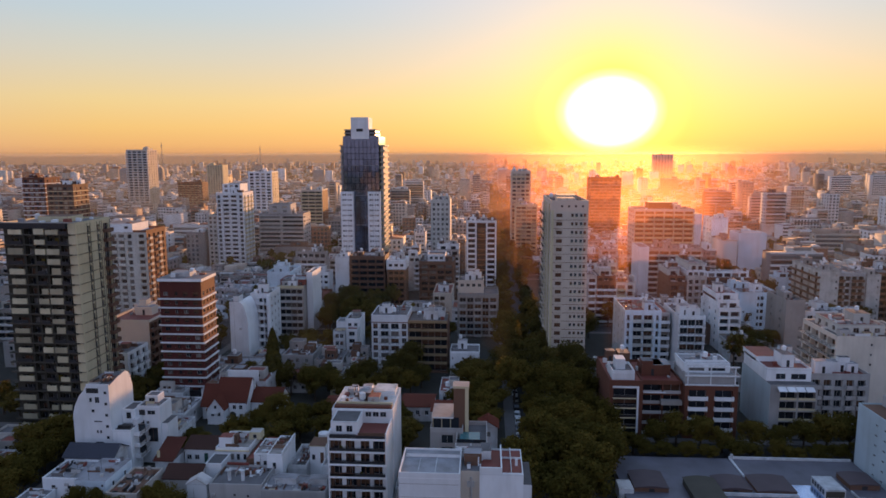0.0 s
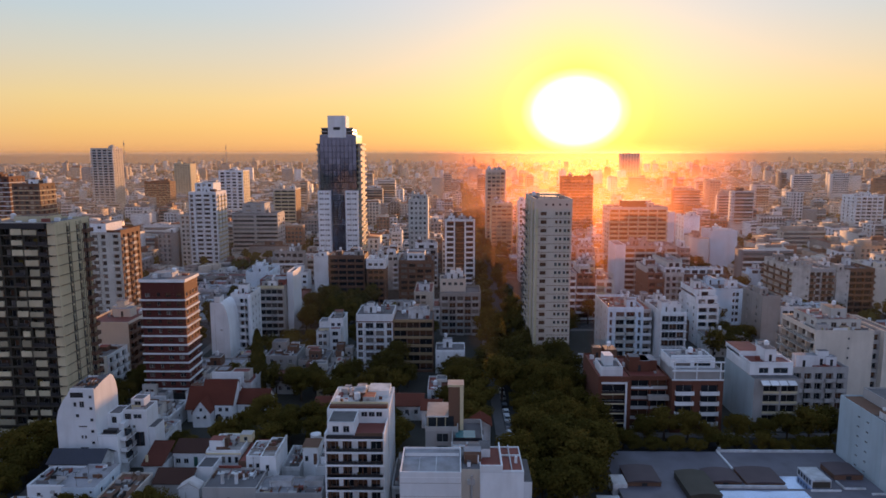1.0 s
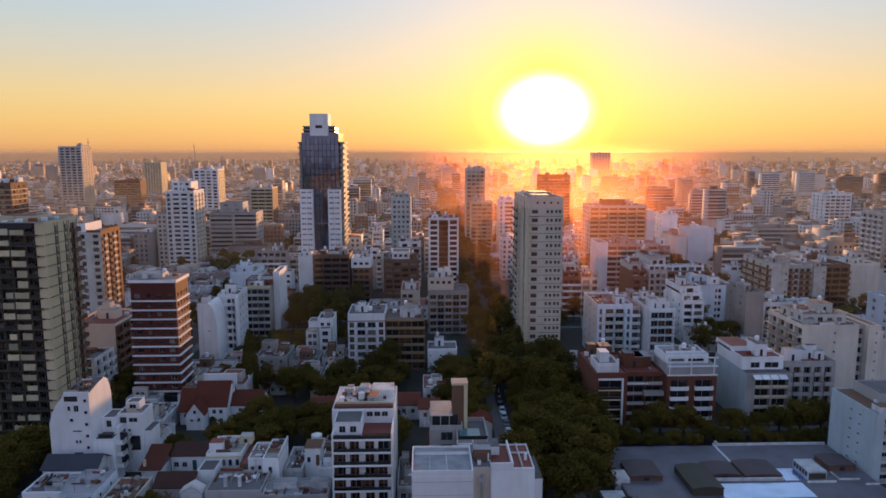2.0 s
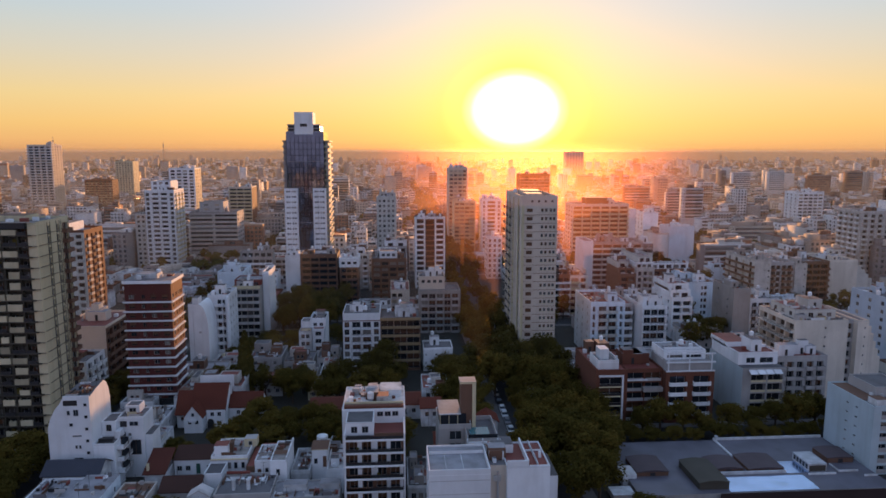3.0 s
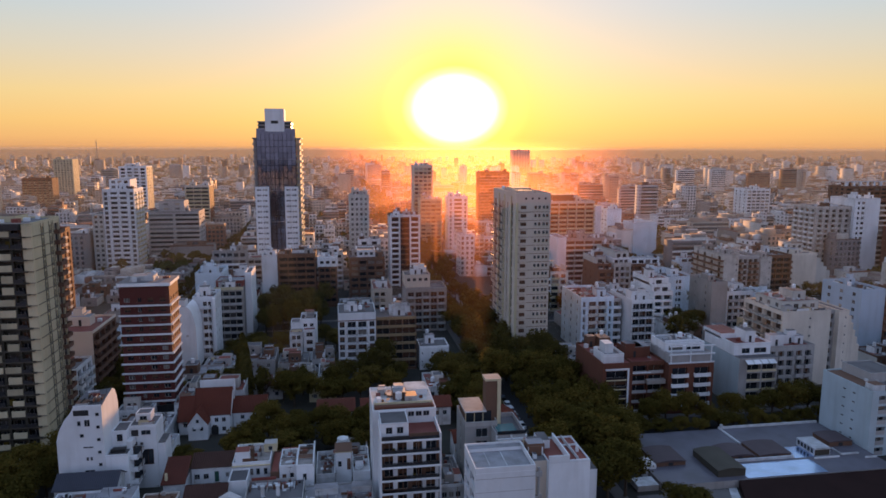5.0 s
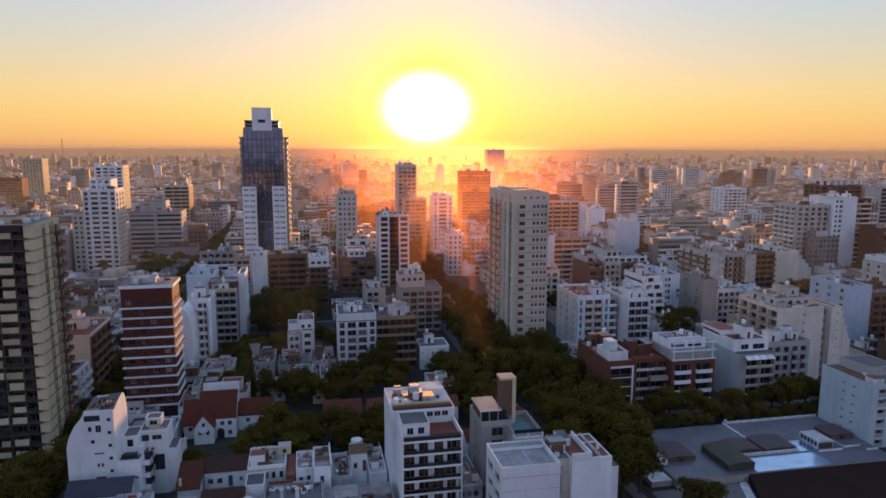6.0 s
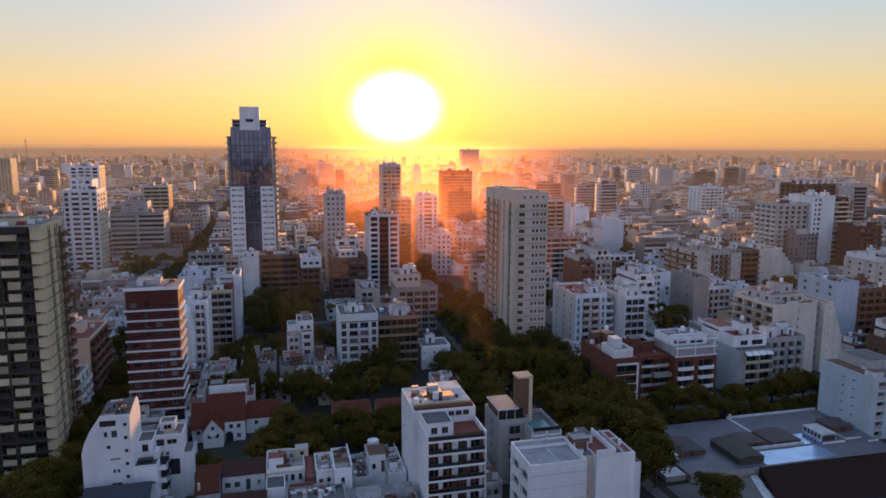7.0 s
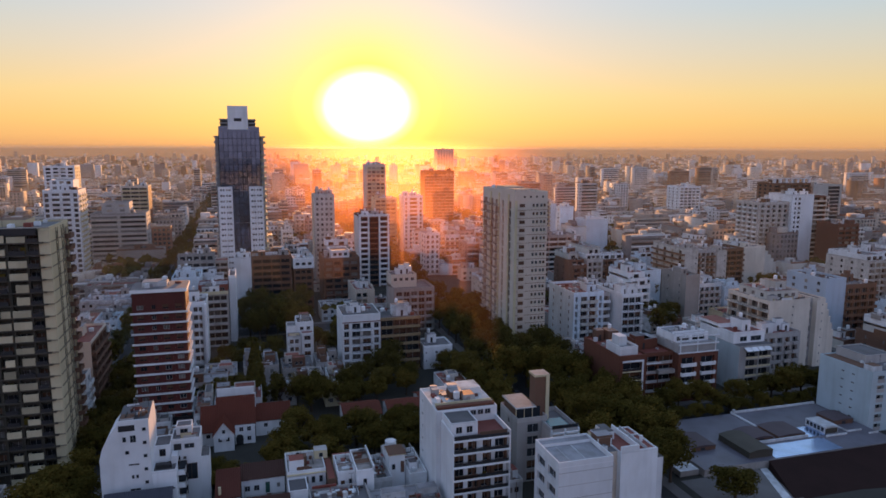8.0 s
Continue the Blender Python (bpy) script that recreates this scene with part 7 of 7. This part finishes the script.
def far_house(x0, x1, y0, y1, h, rich):
    r = FILL
    far_boxes.append((x0, x1, y0, y1, 0, h))
    for k in range(r.choice((1, 2, 3)) if rich else 1):
        w, d, t = (x1 - x0) * r.uniform(0.2, 0.6), (y1 - y0) * r.uniform(0.2, 0.5), r.uniform(1.2, 3.6)
        x, y = r.uniform(x0, x1 - w), r.uniform(y0, y1 - d)
        far_boxes.append((x, x + w, y, y + d, h, h + t))
        if rich and r.random() < 0.5:
            far_panes.append((x + w * 0.3, x + w * 0.6, y - 0.06, y, h + 0.2, h + t * 0.8))
    far_roofs.append((x0 + 0.3, x1 - 0.3, y0 + 0.3, y1 - 0.3, h, h + 0.15))
    if rich:
        for a, b in ((y0, y0 + 0.25), (y1 - 0.25, y1)):
            far_boxes.append((x0, x1, a, b, h + 0.01, h + r.uniform(0.4, 1.2)))
    if rich and r.random() < 0.9:
        n, fl = max(2, int((x1 - x0) / 2.6)), int(h / 3)
        ww = r.choice((1.4, 1.7, 2.0))
        step = (x1 - x0) / n
        strip, beside, ledge = r.random() < 0.35, r.random() < 0.5, r.random() < 0.55
        for k in range(max(0, fl - 9), fl):
            z = h - 0.4 - (fl - k) * 3 + 0.7
            if strip:
                far_panes.append((x0 + 0.5, x1 - 0.5, y0 - 0.06, y0, z, z + 1.7))
            else:
                for i in range(n):
                    x = x0 + step * (i + 0.5)
                    far_panes.append((x - ww / 2, x + ww / 2, y0 - 0.06, y0, z, z + 1.7))
            if ledge:
                far_boxes.append((x0 + 0.2, x1 - 0.2, y0 - 1.1, y0 - 0.07, z - 0.75, z + 0.25))
            if beside:
                for i in range(max(1, int((y1 - y0) / 5))):
                    y = y0 + 1.5 + 5 * i
                    if x0 > -30:
                        far_panes.append((x0 - 0.06, x0, y, y + 1.6, z, z + 1.5))
                    else:
                        far_panes.append((x1, x1 + 0.06, y, y + 1.6, z, z + 1.5))


def near_house(x0, x1, y0, y1, h, far):
    """An ordinary house of the blocks: balconied, loggia-fronted, part blank or low, with set-back top floors and party walls."""
    r = FILL
    wall, word = r.choice(WALLS)
    low = h < 9
    kind = "house" if low else "apartment_building"
    wide = x1 - x0
    bays = max(1, round((wide - 0.6) / r.choice((3.0, 3.6, 4.4))))
    step = (wide - 0.6) / bays
    span = lambda i, gap: (-wide / 2 + 0.3 + step * i + gap, -wide / 2 + 0.3 + step * (i + 1) - gap)
    trim = r.choice((wall, WHITE, WHITE, GREY, PALE, CREAM, BROWN))
    style = "low" if low else r.choice(("long balconies", "long balconies", "deep loggias", "stacked balconies", "half-blank front", "half-blank front", "small windows"))
    if style == "long balconies":
        s = dict(n=bays, cols=[span(i, 0.18) for i in range(bays)], h=2.25, sill=0.15, deep=1.2, bal="full", bd=r.choice((0.7, 1.0, 1.3)), bm=trim)
    elif style == "deep loggias":
        s = dict(n=bays, cols=[span(i, 0.3) for i in range(bays)], h=2.0, sill=0.45, deep=1.5)
    elif style == "stacked balconies":
        k = r.randrange(bays)
        s = dict(n=bays, cols=[span(i, 0.5) for i in range(bays)], h=1.9, sill=0.4, deep=0.6, bal=(k, bays - 1 - k), bd=1.2, bm=trim, bw=step - 0.2)
    elif style == "half-blank front":
        keep = range(bays // 2 + 1) if r.random() < 0.5 else range(bays // 2, bays)
        s = dict(n=len(keep), cols=[span(i, r.choice((0.3, 0.8))) for i in keep], h=1.9, sill=0.4, deep=1.0, bal=(0,), bd=1.0, bm=trim, bw=step - 0.3)
    else:
        s = dict(n=bays, cols=[span(i, max(0.3, step / 2 - r.choice((0.45, 0.6, 0.9)))) for i in range(bays)], h=1.4, sill=0.8, deep=0.25)
    s["kinds"] = (0, 0, 0, 0, 2, 4, 5)
    sides = dict(S=s)
    for side in "EW":
        if not low and (side == "W") == (x0 > -30) and r.random() < 0.4:
            sides[side] = dict(n=max(1, int((y1 - y0) / 6)), w=r.choice((0.8, 1.4)), h=1.3, kinds=(0, 0, 4))
        elif r.random() < 0.7:
            sides[side] = dict(n=0, mat=r.choice((WHITE, DIRTY, DIRTY, GREY, PALE, BEIGE, CONCRETE)))
    roof = r.choice((ROOF, SILVER, ROOF, REDROOF, REDROOF))
    front = "a flat roof" if low else style
    ob = house(kind, f"{word} {'low house' if low else 'apartment block'} with {front} {'and roof clutter' if low else 'and rooftop rooms'}", x0, x1, y0, y1, h, wall, 2.9, parapet=r.uniform(0.4, 1.1), roof=roof, category="house" if low else "building", group="houses of the city blocks", separate=False, **sides)
    if not low:
        fins, o = Mesh(), ob.location
        for x in (x0 + 0.02, x1 - 0.27):
            if r.random() < 0.5:
                ya = r.uniform(y0 + 1, (y0 + y1) / 2)
                fins.box(x - o.x, x + 0.25 - o.x, ya - o.y, min(y1, ya + r.uniform(4, 10)) - o.y, h + 0.12, h + r.uniform(1.6, 3.4), r.choice((wall, WHITE, DIRTY)))
        if fins.v:
            part("party_wall", fins, ob)
    set_back = 0
    while not low and r.random() < 0.7 and set_back < 2 and y1 - y0 > 8:
        a, t = r.uniform(1.4, 3.2), h + 2.7
        house("top_floor", "", x0 + r.choice((0.02, 0.02, 1.5)), x1 - r.choice((0.02, 0.02, 2.0)), y0 + a, y1 - 0.3 - r.uniform(0, 2.5), t, r.choice((wall, WHITE, PALE)), 2.6, z0=h + 0.12, root=ob, parapet=r.choice((0.3, 0.8)), roof=roof, separate=False, S=dict(n=max(1, bays - set_back), w=step * 0.7, h=1.9, sill=0.2, top=0.1, deep=0.5, kinds=(0, 0, 4)))
        roof_joined(ob, x0 + 0.3, x1 - 0.3, y0 + 0.3, y0 + a - 0.2, h + 0.12, r, wall, 3, False)
        h, y0, set_back = t, y0 + a, set_back + 1
    roof_joined(ob, x0 + 1.0, x1 - 1.2, y0 + 0.4, y1 - 3.4 if y1 - y0 > 9 else y1 - 0.3, h + 0.12, r, wall, 12)


LOW_ZONES = [(-182, -117, 240, 440), (-106, -99, 250, 330), (-100, -72, 205, 240), (-60, -48, 259, 325), (70, 150, 203, 258), (138, 155, 203, 262), (148, 180, 380, 418), (150, 212, 268, 314), (100, 132, 262, 298), (88, 170, 560, 960), (86, 116, 340, 395)]


def lot(x0, x1, y0, y1, yard=False):
    if x1 - x0 < 5 or y1 - y0 < 5 or not free(x0, x1, y0, y1) or not in_view((x0 + x1) / 2, y0):
        return
    r = FILL
    d = math.hypot((x0 + x1) / 2 + 30, y0)
    if d < 215:
        h = r.choice((4, 5, 6.5, 7, 9.5))
    elif yard:
        h = r.choice((3.5, 4, 6, 7, 9))
    elif d < 300:
        h = r.choice((5, 7, 10, 13, 16, 16))
    elif d < 1000:
        h = r.choice((6, 9, 13, 16, 19, 19, 22, 22, 25)) if d < 520 else r.choice((5, 6, 8, 10, 13, 16, 19, 22)) if r.random() > 0.03 else r.uniform(28, 44)
    else:
        h = r.choice((5, 6, 8, 10, 13, 17, 20)) if r.random() > 0.03 else r.uniform(26, 46)
    if any(a < x1 and b > x0 and c < y1 and e > y0 for a, b, c, e in LOW_ZONES):
        h = min(h, r.choice((4, 6, 7)))
    h += r.uniform(-0.5, 0.5)
    claim(x0, x1, y0, y1, -0.3)
    if d < 400:
        near_house(x0, x1, y0, y1, h, d > 240)
    else:
        far_house(x0, x1, y0, y1, h, d < 1300)


for sx in STREET_X:
    for sy in STREET_Y:
        ax, bx, ay, by = sx + 8.6, sx + 124 - 8.6, sy + 8.6, sy + 124 - 8.6
        if not any(in_view(x, y, 80) for x in (ax, bx) for y in (ay, by)):
            continue
        for side in range(2):
            x = ax
            while x < bx - 5:
                w = min(FILL.choice((7.5, 8.6, 8.6, 8.6, 10, 12, 15)), bx - x)
                dep = FILL.uniform(13, 27)
                lot(x, x + w - 0.05, *((ay, ay + dep) if side == 0 else (by - dep, by)))
                x += w
            y = ay + 28
            while y < by - 33:
                w = FILL.choice((8.6, 8.6, 10, 12))
                dep = FILL.uniform(14, 30)
                lot(*((ax, ax + dep) if side == 0 else (bx - dep, bx)), y, y + w - 0.05)
                y += w
        for k in range(16):
            x, y = FILL.uniform(ax + 16, bx - 28), FILL.uniform(ay + 16, by - 30)
            lot(x, x + FILL.uniform(6, 13), y, y + FILL.uniform(6, 13), FILL.random() < 0.7)
        for k in range(2 if sy < 420 else 0):
            x, y = FILL.uniform(ax + 20, bx - 20), FILL.uniform(ay + 26, by - 26)
            if in_view(x, y) and free(x - 2, x + 2, y - 2, y + 2):
                courtyard_trees.append((x, y))

# distant city, out to the haze
d = 1500.0
while d < 4850:
    step = 13 + d / 130
    a = -44.0
    while a < 54:
        a += math.degrees(step * FILL.uniform(0.75, 1.3) / d)
        rr = d + FILL.uniform(-step, step)
        x, y = -30 + rr * math.sin(radians(a)), rr * math.cos(radians(a))
        w, p = FILL.uniform(8, 22), FILL.uniform(8, 22)
        h = FILL.choice((4, 5, 7, 9, 12, 15)) if FILL.random() > 0.04 else FILL.uniform(18, 42)
        if FILL.random() < 0.8:
            far_house(x, x + w, y, y + p, h, False)
    d += step * 1.25


def box_field(name, rows, mat, label):
    q = np.array(rows, dtype=np.float64)
    n = len(q)
    pick = np.array([(0, 2, 4), (1, 2, 4), (1, 3, 4), (0, 3, 4), (0, 2, 5), (1, 2, 5), (1, 3, 5), (0, 3, 5)])
    co = q[:, pick].reshape(-1, 3)
    faces = (np.arange(n)[:, None, None] * 8 + np.array([(0, 1, 5, 4), (1, 2, 6, 5), (2, 3, 7, 6), (3, 0, 4, 7), (4, 5, 6, 7)])[None]).reshape(-1, 4)
    me = bpy.data.meshes.new(name)
    me.vertices.add(len(co))
    me.vertices.foreach_set("co", co.ravel())
    me.loops.add(faces.size)
    me.loops.foreach_set("vertex_index", faces.ravel().astype(np.int32))
    me.polygons.add(len(faces))
    me.polygons.foreach_set("loop_start", np.arange(0, faces.size, 4, dtype=np.int32))
    me.update(calc_edges=True)
    me.materials.append(mat)
    return tagged(new(name, me), label, "city", "", "stuff")


def far_trees():
    """Ragged dark crowns along the far streets and between the distant houses, a few leaf sprays each."""
    r, b = random.Random(77), Mesh()
    spots = []
    for k in range(2600):
        d, a = 420 * (8.5 ** r.random()), radians(r.uniform(-42, 53))
        spots.append((-30 + d * math.sin(a), d * math.cos(a)))
    for sx in STREET_X:
        for k in range(60):
            spots.append((sx + r.choice((-5, 5)) + r.uniform(-1, 1), r.uniform(430, 1500)))
    for sy in STREET_Y[2:]:
        for k in range(110):
            spots.append((r.uniform(-700, 1300), sy + r.choice((-5, 5)) + r.uniform(-1, 1)))
    for x, y in spots:
        if not in_view(x, y):
            continue
        big = max(1.0, y / 1400)
        high, wide = r.uniform(6, 12) * min(big, 1.3), r.uniform(4, 7.5) * big
        for k in range(9):
            p = Vector((x + r.gauss(0, 0.4) * wide, y + r.gauss(0, 0.4) * wide, high * r.uniform(0.45, 1.0)))
            q = Vector((r.uniform(-1, 1), -1 + r.uniform(-0.5, 0.8), r.uniform(-0.2, 1.6))).to_track_quat("Z", "Y")
            w, h = wide * r.uniform(0.3, 0.5), wide * r.uniform(0.25, 0.4)
            b.quad(*[tuple(p + q @ Vector(c)) for c in ((-w, -h * 0.4, 0), (w * 0.2, -h, 0.4), (w, h * 0.3, 0), (-w * 0.3, h, 0.4))], DARKLEAF)
    tagged(new("far_trees", b.data("far_trees")), "dark trees along the streets of the distant city", "trees", "", "stuff")


def city_behind():
    """Unseen city added below and behind the flight, for the windows to reflect."""
    r = random.Random(31)
    for sx in STREET_X[6:16]:
        for k in range(8):
            sy = 46 - 124 * (k + 1)
            for i in range(30):
                x, y = sx + 9 + 92 * r.random(), sy + 9 + 92 * r.random()
                far_boxes.append((x, x + r.uniform(8, 15), y, y + r.uniform(9, 18), 0, r.choice((5, 8, 12, 16, 19, 22))))


far_trees()
city_behind()


def radio_mast(x, y, h):
    """Slender lattice mast on the horizon."""
    r = thing("radio_mast", "slender lattice radio mast on the hazy horizon", "mast", x, y)
    for k in range(3):
        a = 2.1 * k
        b = Mesh()
        b.rod((2.6 * math.cos(a), 2.6 * math.sin(a), 0), (0.5 * math.cos(a), 0.5 * math.sin(a), h), 0.45, CONCRETE, 5, 0.25)
        part("leg", b, r)
    for i in range(14):
        z, q = h * i / 14, 2.6 - 2.1 * i / 14
        b = Mesh()
        for k in range(3):
            b.rod((q * math.cos(2.1 * k), q * math.sin(2.1 * k), z), (q * 0.92 * math.cos(2.1 * k + 2.1), q * 0.92 * math.sin(2.1 * k + 2.1), z + h / 14), 0.2, CONCRETE, 4)
        part("brace", b, r)
    b = Mesh()
    b.tube(0, 0, h * 0.86, h * 0.9, 2.4, 2.4, CONCRETE, 10)
    part("platform", b, r)


radio_mast(-1270, 2600, 122)
radio_mast(-878, 2600, 104)

box_field("far_city_houses", far_boxes, CITY, "dense field of pale and brick houses reaching the horizon")
box_field("far_city_roofs", far_roofs, CITYROOF, "flat grey and reddish roofs of the distant city")
box_field("far_city_windows", far_panes, CITYWIN, "dark windows of the distant apartment blocks")

# ---- parked cars ----
def parked_car(x, y, colour, word, rz=0.0):
    r = thing("car", f"{word} parked car beside the tree-lined street", "car", x, y, 0.0, "cars parked along the street", rz)
    b = Mesh()
    b.box(-0.85, 0.85, -2.1, 2.1, 0.35, 0.85, colour)
    part("body", b, r)
    b, lo, hi = Mesh(), [(-0.8, -1.3), (0.8, -1.3), (0.8, 1.5), (-0.8, 1.5)], [(-0.65, -0.7), (0.65, -0.7), (0.65, 1.0), (-0.65, 1.0)]
    for k in range(4):
        q = (k + 1) % 4
        b.quad((*lo[k], 0.852), (*lo[q], 0.852), (*hi[q], 1.4), (*hi[k], 1.4), GLASS)
    part("window_band", b, r)
    b = Mesh()
    b.box(-0.66, 0.66, -0.72, 1.02, 1.4, 1.45, colour)
    part("roof", b, r)
    for u in (-0.8, 0.8):
        for v in (-1.3, 1.3):
            b = Mesh()
            b.rod((-0.1, 0, 0), (0.1, 0, 0), 0.32, DARK, 12)
            part("wheel", b, r, (u, v, 0.32))


PAINTS = [(WHITE, "white"), (GREY, "grey"), (DARK, "black"), (SILVER, "silver")]
for k, y in enumerate((176, 182, 187, 191.5, 198, 204.5, 210)):
    parked_car(9.4, y, *PAINTS[(0, 3, 0, 0, 2, 1, 0)[k]])
parked_car(28.6, 203.5, *PAINTS[0], 90)

# ---- planting ----
for k in range(15):
    y = 136 + 11 * k
    for x in (8.0, 21.0):
        if x == 8.0 and 150 < y < 200:
            continue
        tree(x + TREE_RNG.uniform(-1.2, 1.2), y + TREE_RNG.uniform(-2, 2), TREE_RNG.uniform(11, 15), TREE_RNG.uniform(11, 14.5))
for k in range(30):
    y = 305 + 15 * k
    for x in (9.0, 19.0):
        tree(x, y + TREE_RNG.uniform(-3, 3), TREE_RNG.uniform(9, 13), TREE_RNG.uniform(9, 13), "small")
for k in range(24):
    y = 240 + 18 * k
    for x in (-116, -105.5):
        if free(x - 1, x + 1, y - 1, y + 1):
            tree(x, y + TREE_RNG.uniform(-3, 3), TREE_RNG.uniform(9, 12), TREE_RNG.uniform(8, 11), "small")
for k in range(5):
    tree(-105.5 + TREE_RNG.uniform(-1.5, 1.5), 138 + 11 * k, TREE_RNG.uniform(8, 11), TREE_RNG.uniform(8, 10))
for x, y, h, a in ((44.5, 171, 8.5, 9), (50, 172.5, 9.5, 10), (56, 171.5, 9, 10), (61, 170, 6, 8), (69, 171.5, 8, 9), (74.5, 170.5, 7.5, 9), (82, 171.5, 8.5, 10), (88, 172, 10, 11), (94, 172.5, 10, 11), (100, 171.5, 9, 10), (38, 168, 6, 8)):
    tree(x, y, h, a)
for k in range(11):
    tree(40 + 5.4 * k + TREE_RNG.uniform(-1, 1), 165.4 + TREE_RNG.uniform(-0.6, 0.8), TREE_RNG.uniform(4, 6), TREE_RNG.uniform(6, 8))
GARDEN = dict(group="garden trees", label="dense dark garden tree among the houses")
for x0, x1, y0, y1, n, lo, hi in ((-64, -18, 162, 182, 20, 7, 10), (-58, -36, 196, 212, 9, 8, 11), (-34, -18, 200, 224, 6, 8, 11), (-72, -46, 270, 322, 22, 11, 16), (-48, -14, 250, 272, 9, 7, 10), (-12, 3.5, 166, 226, 18, 7, 10), (24, 31, 139, 226, 10, 11, 15), (25, 46, 262, 298, 8, 9, 12), (-84, -62, 206, 222, 5, 6, 9), (-82, -64, 160, 168, 6, 2.6, 4), (-24, -14, 156, 164, 3, 6, 8)):
    for k in range(n):
        x, y = x0 + (x1 - x0) * ((k * 0.618) % 1), y0 + (y1 - y0) * (k + 0.5) / n
        if free(x - 1, x + 1, y - 1, y + 1) or any(a < x < b and c < y < d for a, b, c, d in GREENS):
            tree(x + TREE_RNG.uniform(-1, 1), y, TREE_RNG.uniform(lo, hi), TREE_RNG.uniform(8.5, 11.5), **GARDEN)
tree(-26.5, 222, 13.5, 13, **GARDEN)
for x, y, h, a in ((-80, 243, 6, 8), (-74, 246, 7, 9), (-68, 250, 8, 10), (-62, 247, 6, 8), (-61, 256, 8, 10), (-70, 258, 8, 10), (-78, 253, 7, 9), (-45, 238, 7, 8), (-44, 231, 6, 7)):
    tree(x, y, h, a, **GARDEN)
for k in range(8):
    for x in (-108.5, -103.5):
        tree(x + TREE_RNG.uniform(-1, 1), 186 + 7.5 * k + TREE_RNG.uniform(-2, 2), TREE_RNG.uniform(7, 10), TREE_RNG.uniform(7, 9.5))
for k in range(14):
    tree(14 + TREE_RNG.uniform(-1.5, 1.5), 140 + 10.5 * k, TREE_RNG.uniform(9, 11), TREE_RNG.uniform(8, 10))
for x, y, h, a in ((17, 134, 13, 13), (23, 143, 14, 14), (18, 150, 15, 14), (27, 153, 14, 13), (13, 161, 13, 12), (31, 160, 11, 11), (15, 222, 15, 13), (28, 224, 14, 12)):
    tree(x, y, h, a, **GARDEN)
for x, y, h, a in ((-110, 160, 10, 12), (-112, 152, 11, 12), (-107, 146, 10, 11), (-109, 138, 10, 12), (-104, 155, 9, 10), (-105, 132, 9, 11), (-110, 128, 10, 12), (-135, 180, 9, 11), (-143, 184, 10, 12), (-140, 194, 10, 12)):
    tree(x, y, h, a)
for x, y, h, a in ((-70.4, 131, 8, 8), (-80.2, 126.6, 9, 6), (-66.5, 129.5, 7.5, 9), (-85, 126, 9, 7), (-75.5, 123.5, 8, 8)):
    tree(x, y, h, a, **GARDEN)
for x, y, h, a in ((-79, 161, 4, 6), (-74, 160.4, 3.6, 6), (-69, 161.2, 4, 7), (-64.5, 160.5, 4.5, 7)):
    tree(x, y, h, a, **GARDEN)
tree(30, 124, 8.5, 12.5, **GARDEN)
tree(-68.4, 207.4, 21, 6.5, "cypress", "garden trees", "tall dark cypress among low houses")
for x, y, h, a in ((98, 250, 9, 11), (103, 256, 10, 12), (109, 262, 9, 11), (100, 264, 10, 12), (72, 268, 10, 12), (80, 276, 11, 12), (64, 206, 7, 9), (70, 204, 7, 9), (54, 207, 7, 9)):
    tree(x, y, h, a, None, "courtyard trees", "dark green tree in a block's inner courtyard")
for k in range(13):
    for x in (133.6, 142.4):
        tree(x + TREE_RNG.uniform(-1, 1), 282 + 13 * k + TREE_RNG.uniform(-3, 3), TREE_RNG.uniform(10, 14), TREE_RNG.uniform(10, 13), "small")
for k in range(18):
    tree(30 + 12 * k + TREE_RNG.uniform(-3, 3), 294 + TREE_RNG.choice((-4, 4)), TREE_RNG.uniform(8, 12), TREE_RNG.uniform(9, 12), "small")
for x, y in [p for p in courtyard_trees if p[1] > 128]:
    tree(x, y, TREE_RNG.uniform(8, 13), TREE_RNG.uniform(7, 11), "small", "courtyard trees", "dark green tree in a block's inner courtyard")

# the trees farther along the streets and courtyards, joined
joined = Mesh()
for place, trunk, crown in distant_trees:
    for shape, mat in ((trunk, BARK), (crown, DARKLEAF)):
        first, slot = len(joined.v), joined.slot(mat)
        joined.v += [tuple(place @ v.co) for v in shape.vertices]
        joined.f += [tuple(first + i for i in p.vertices) for p in shape.polygons]
        joined.m += [slot] * len(shape.polygons)
tagged(new("street_trees", joined.data("street_trees")), "dark green trees along the farther streets and courtyards", "trees", "", "stuff")
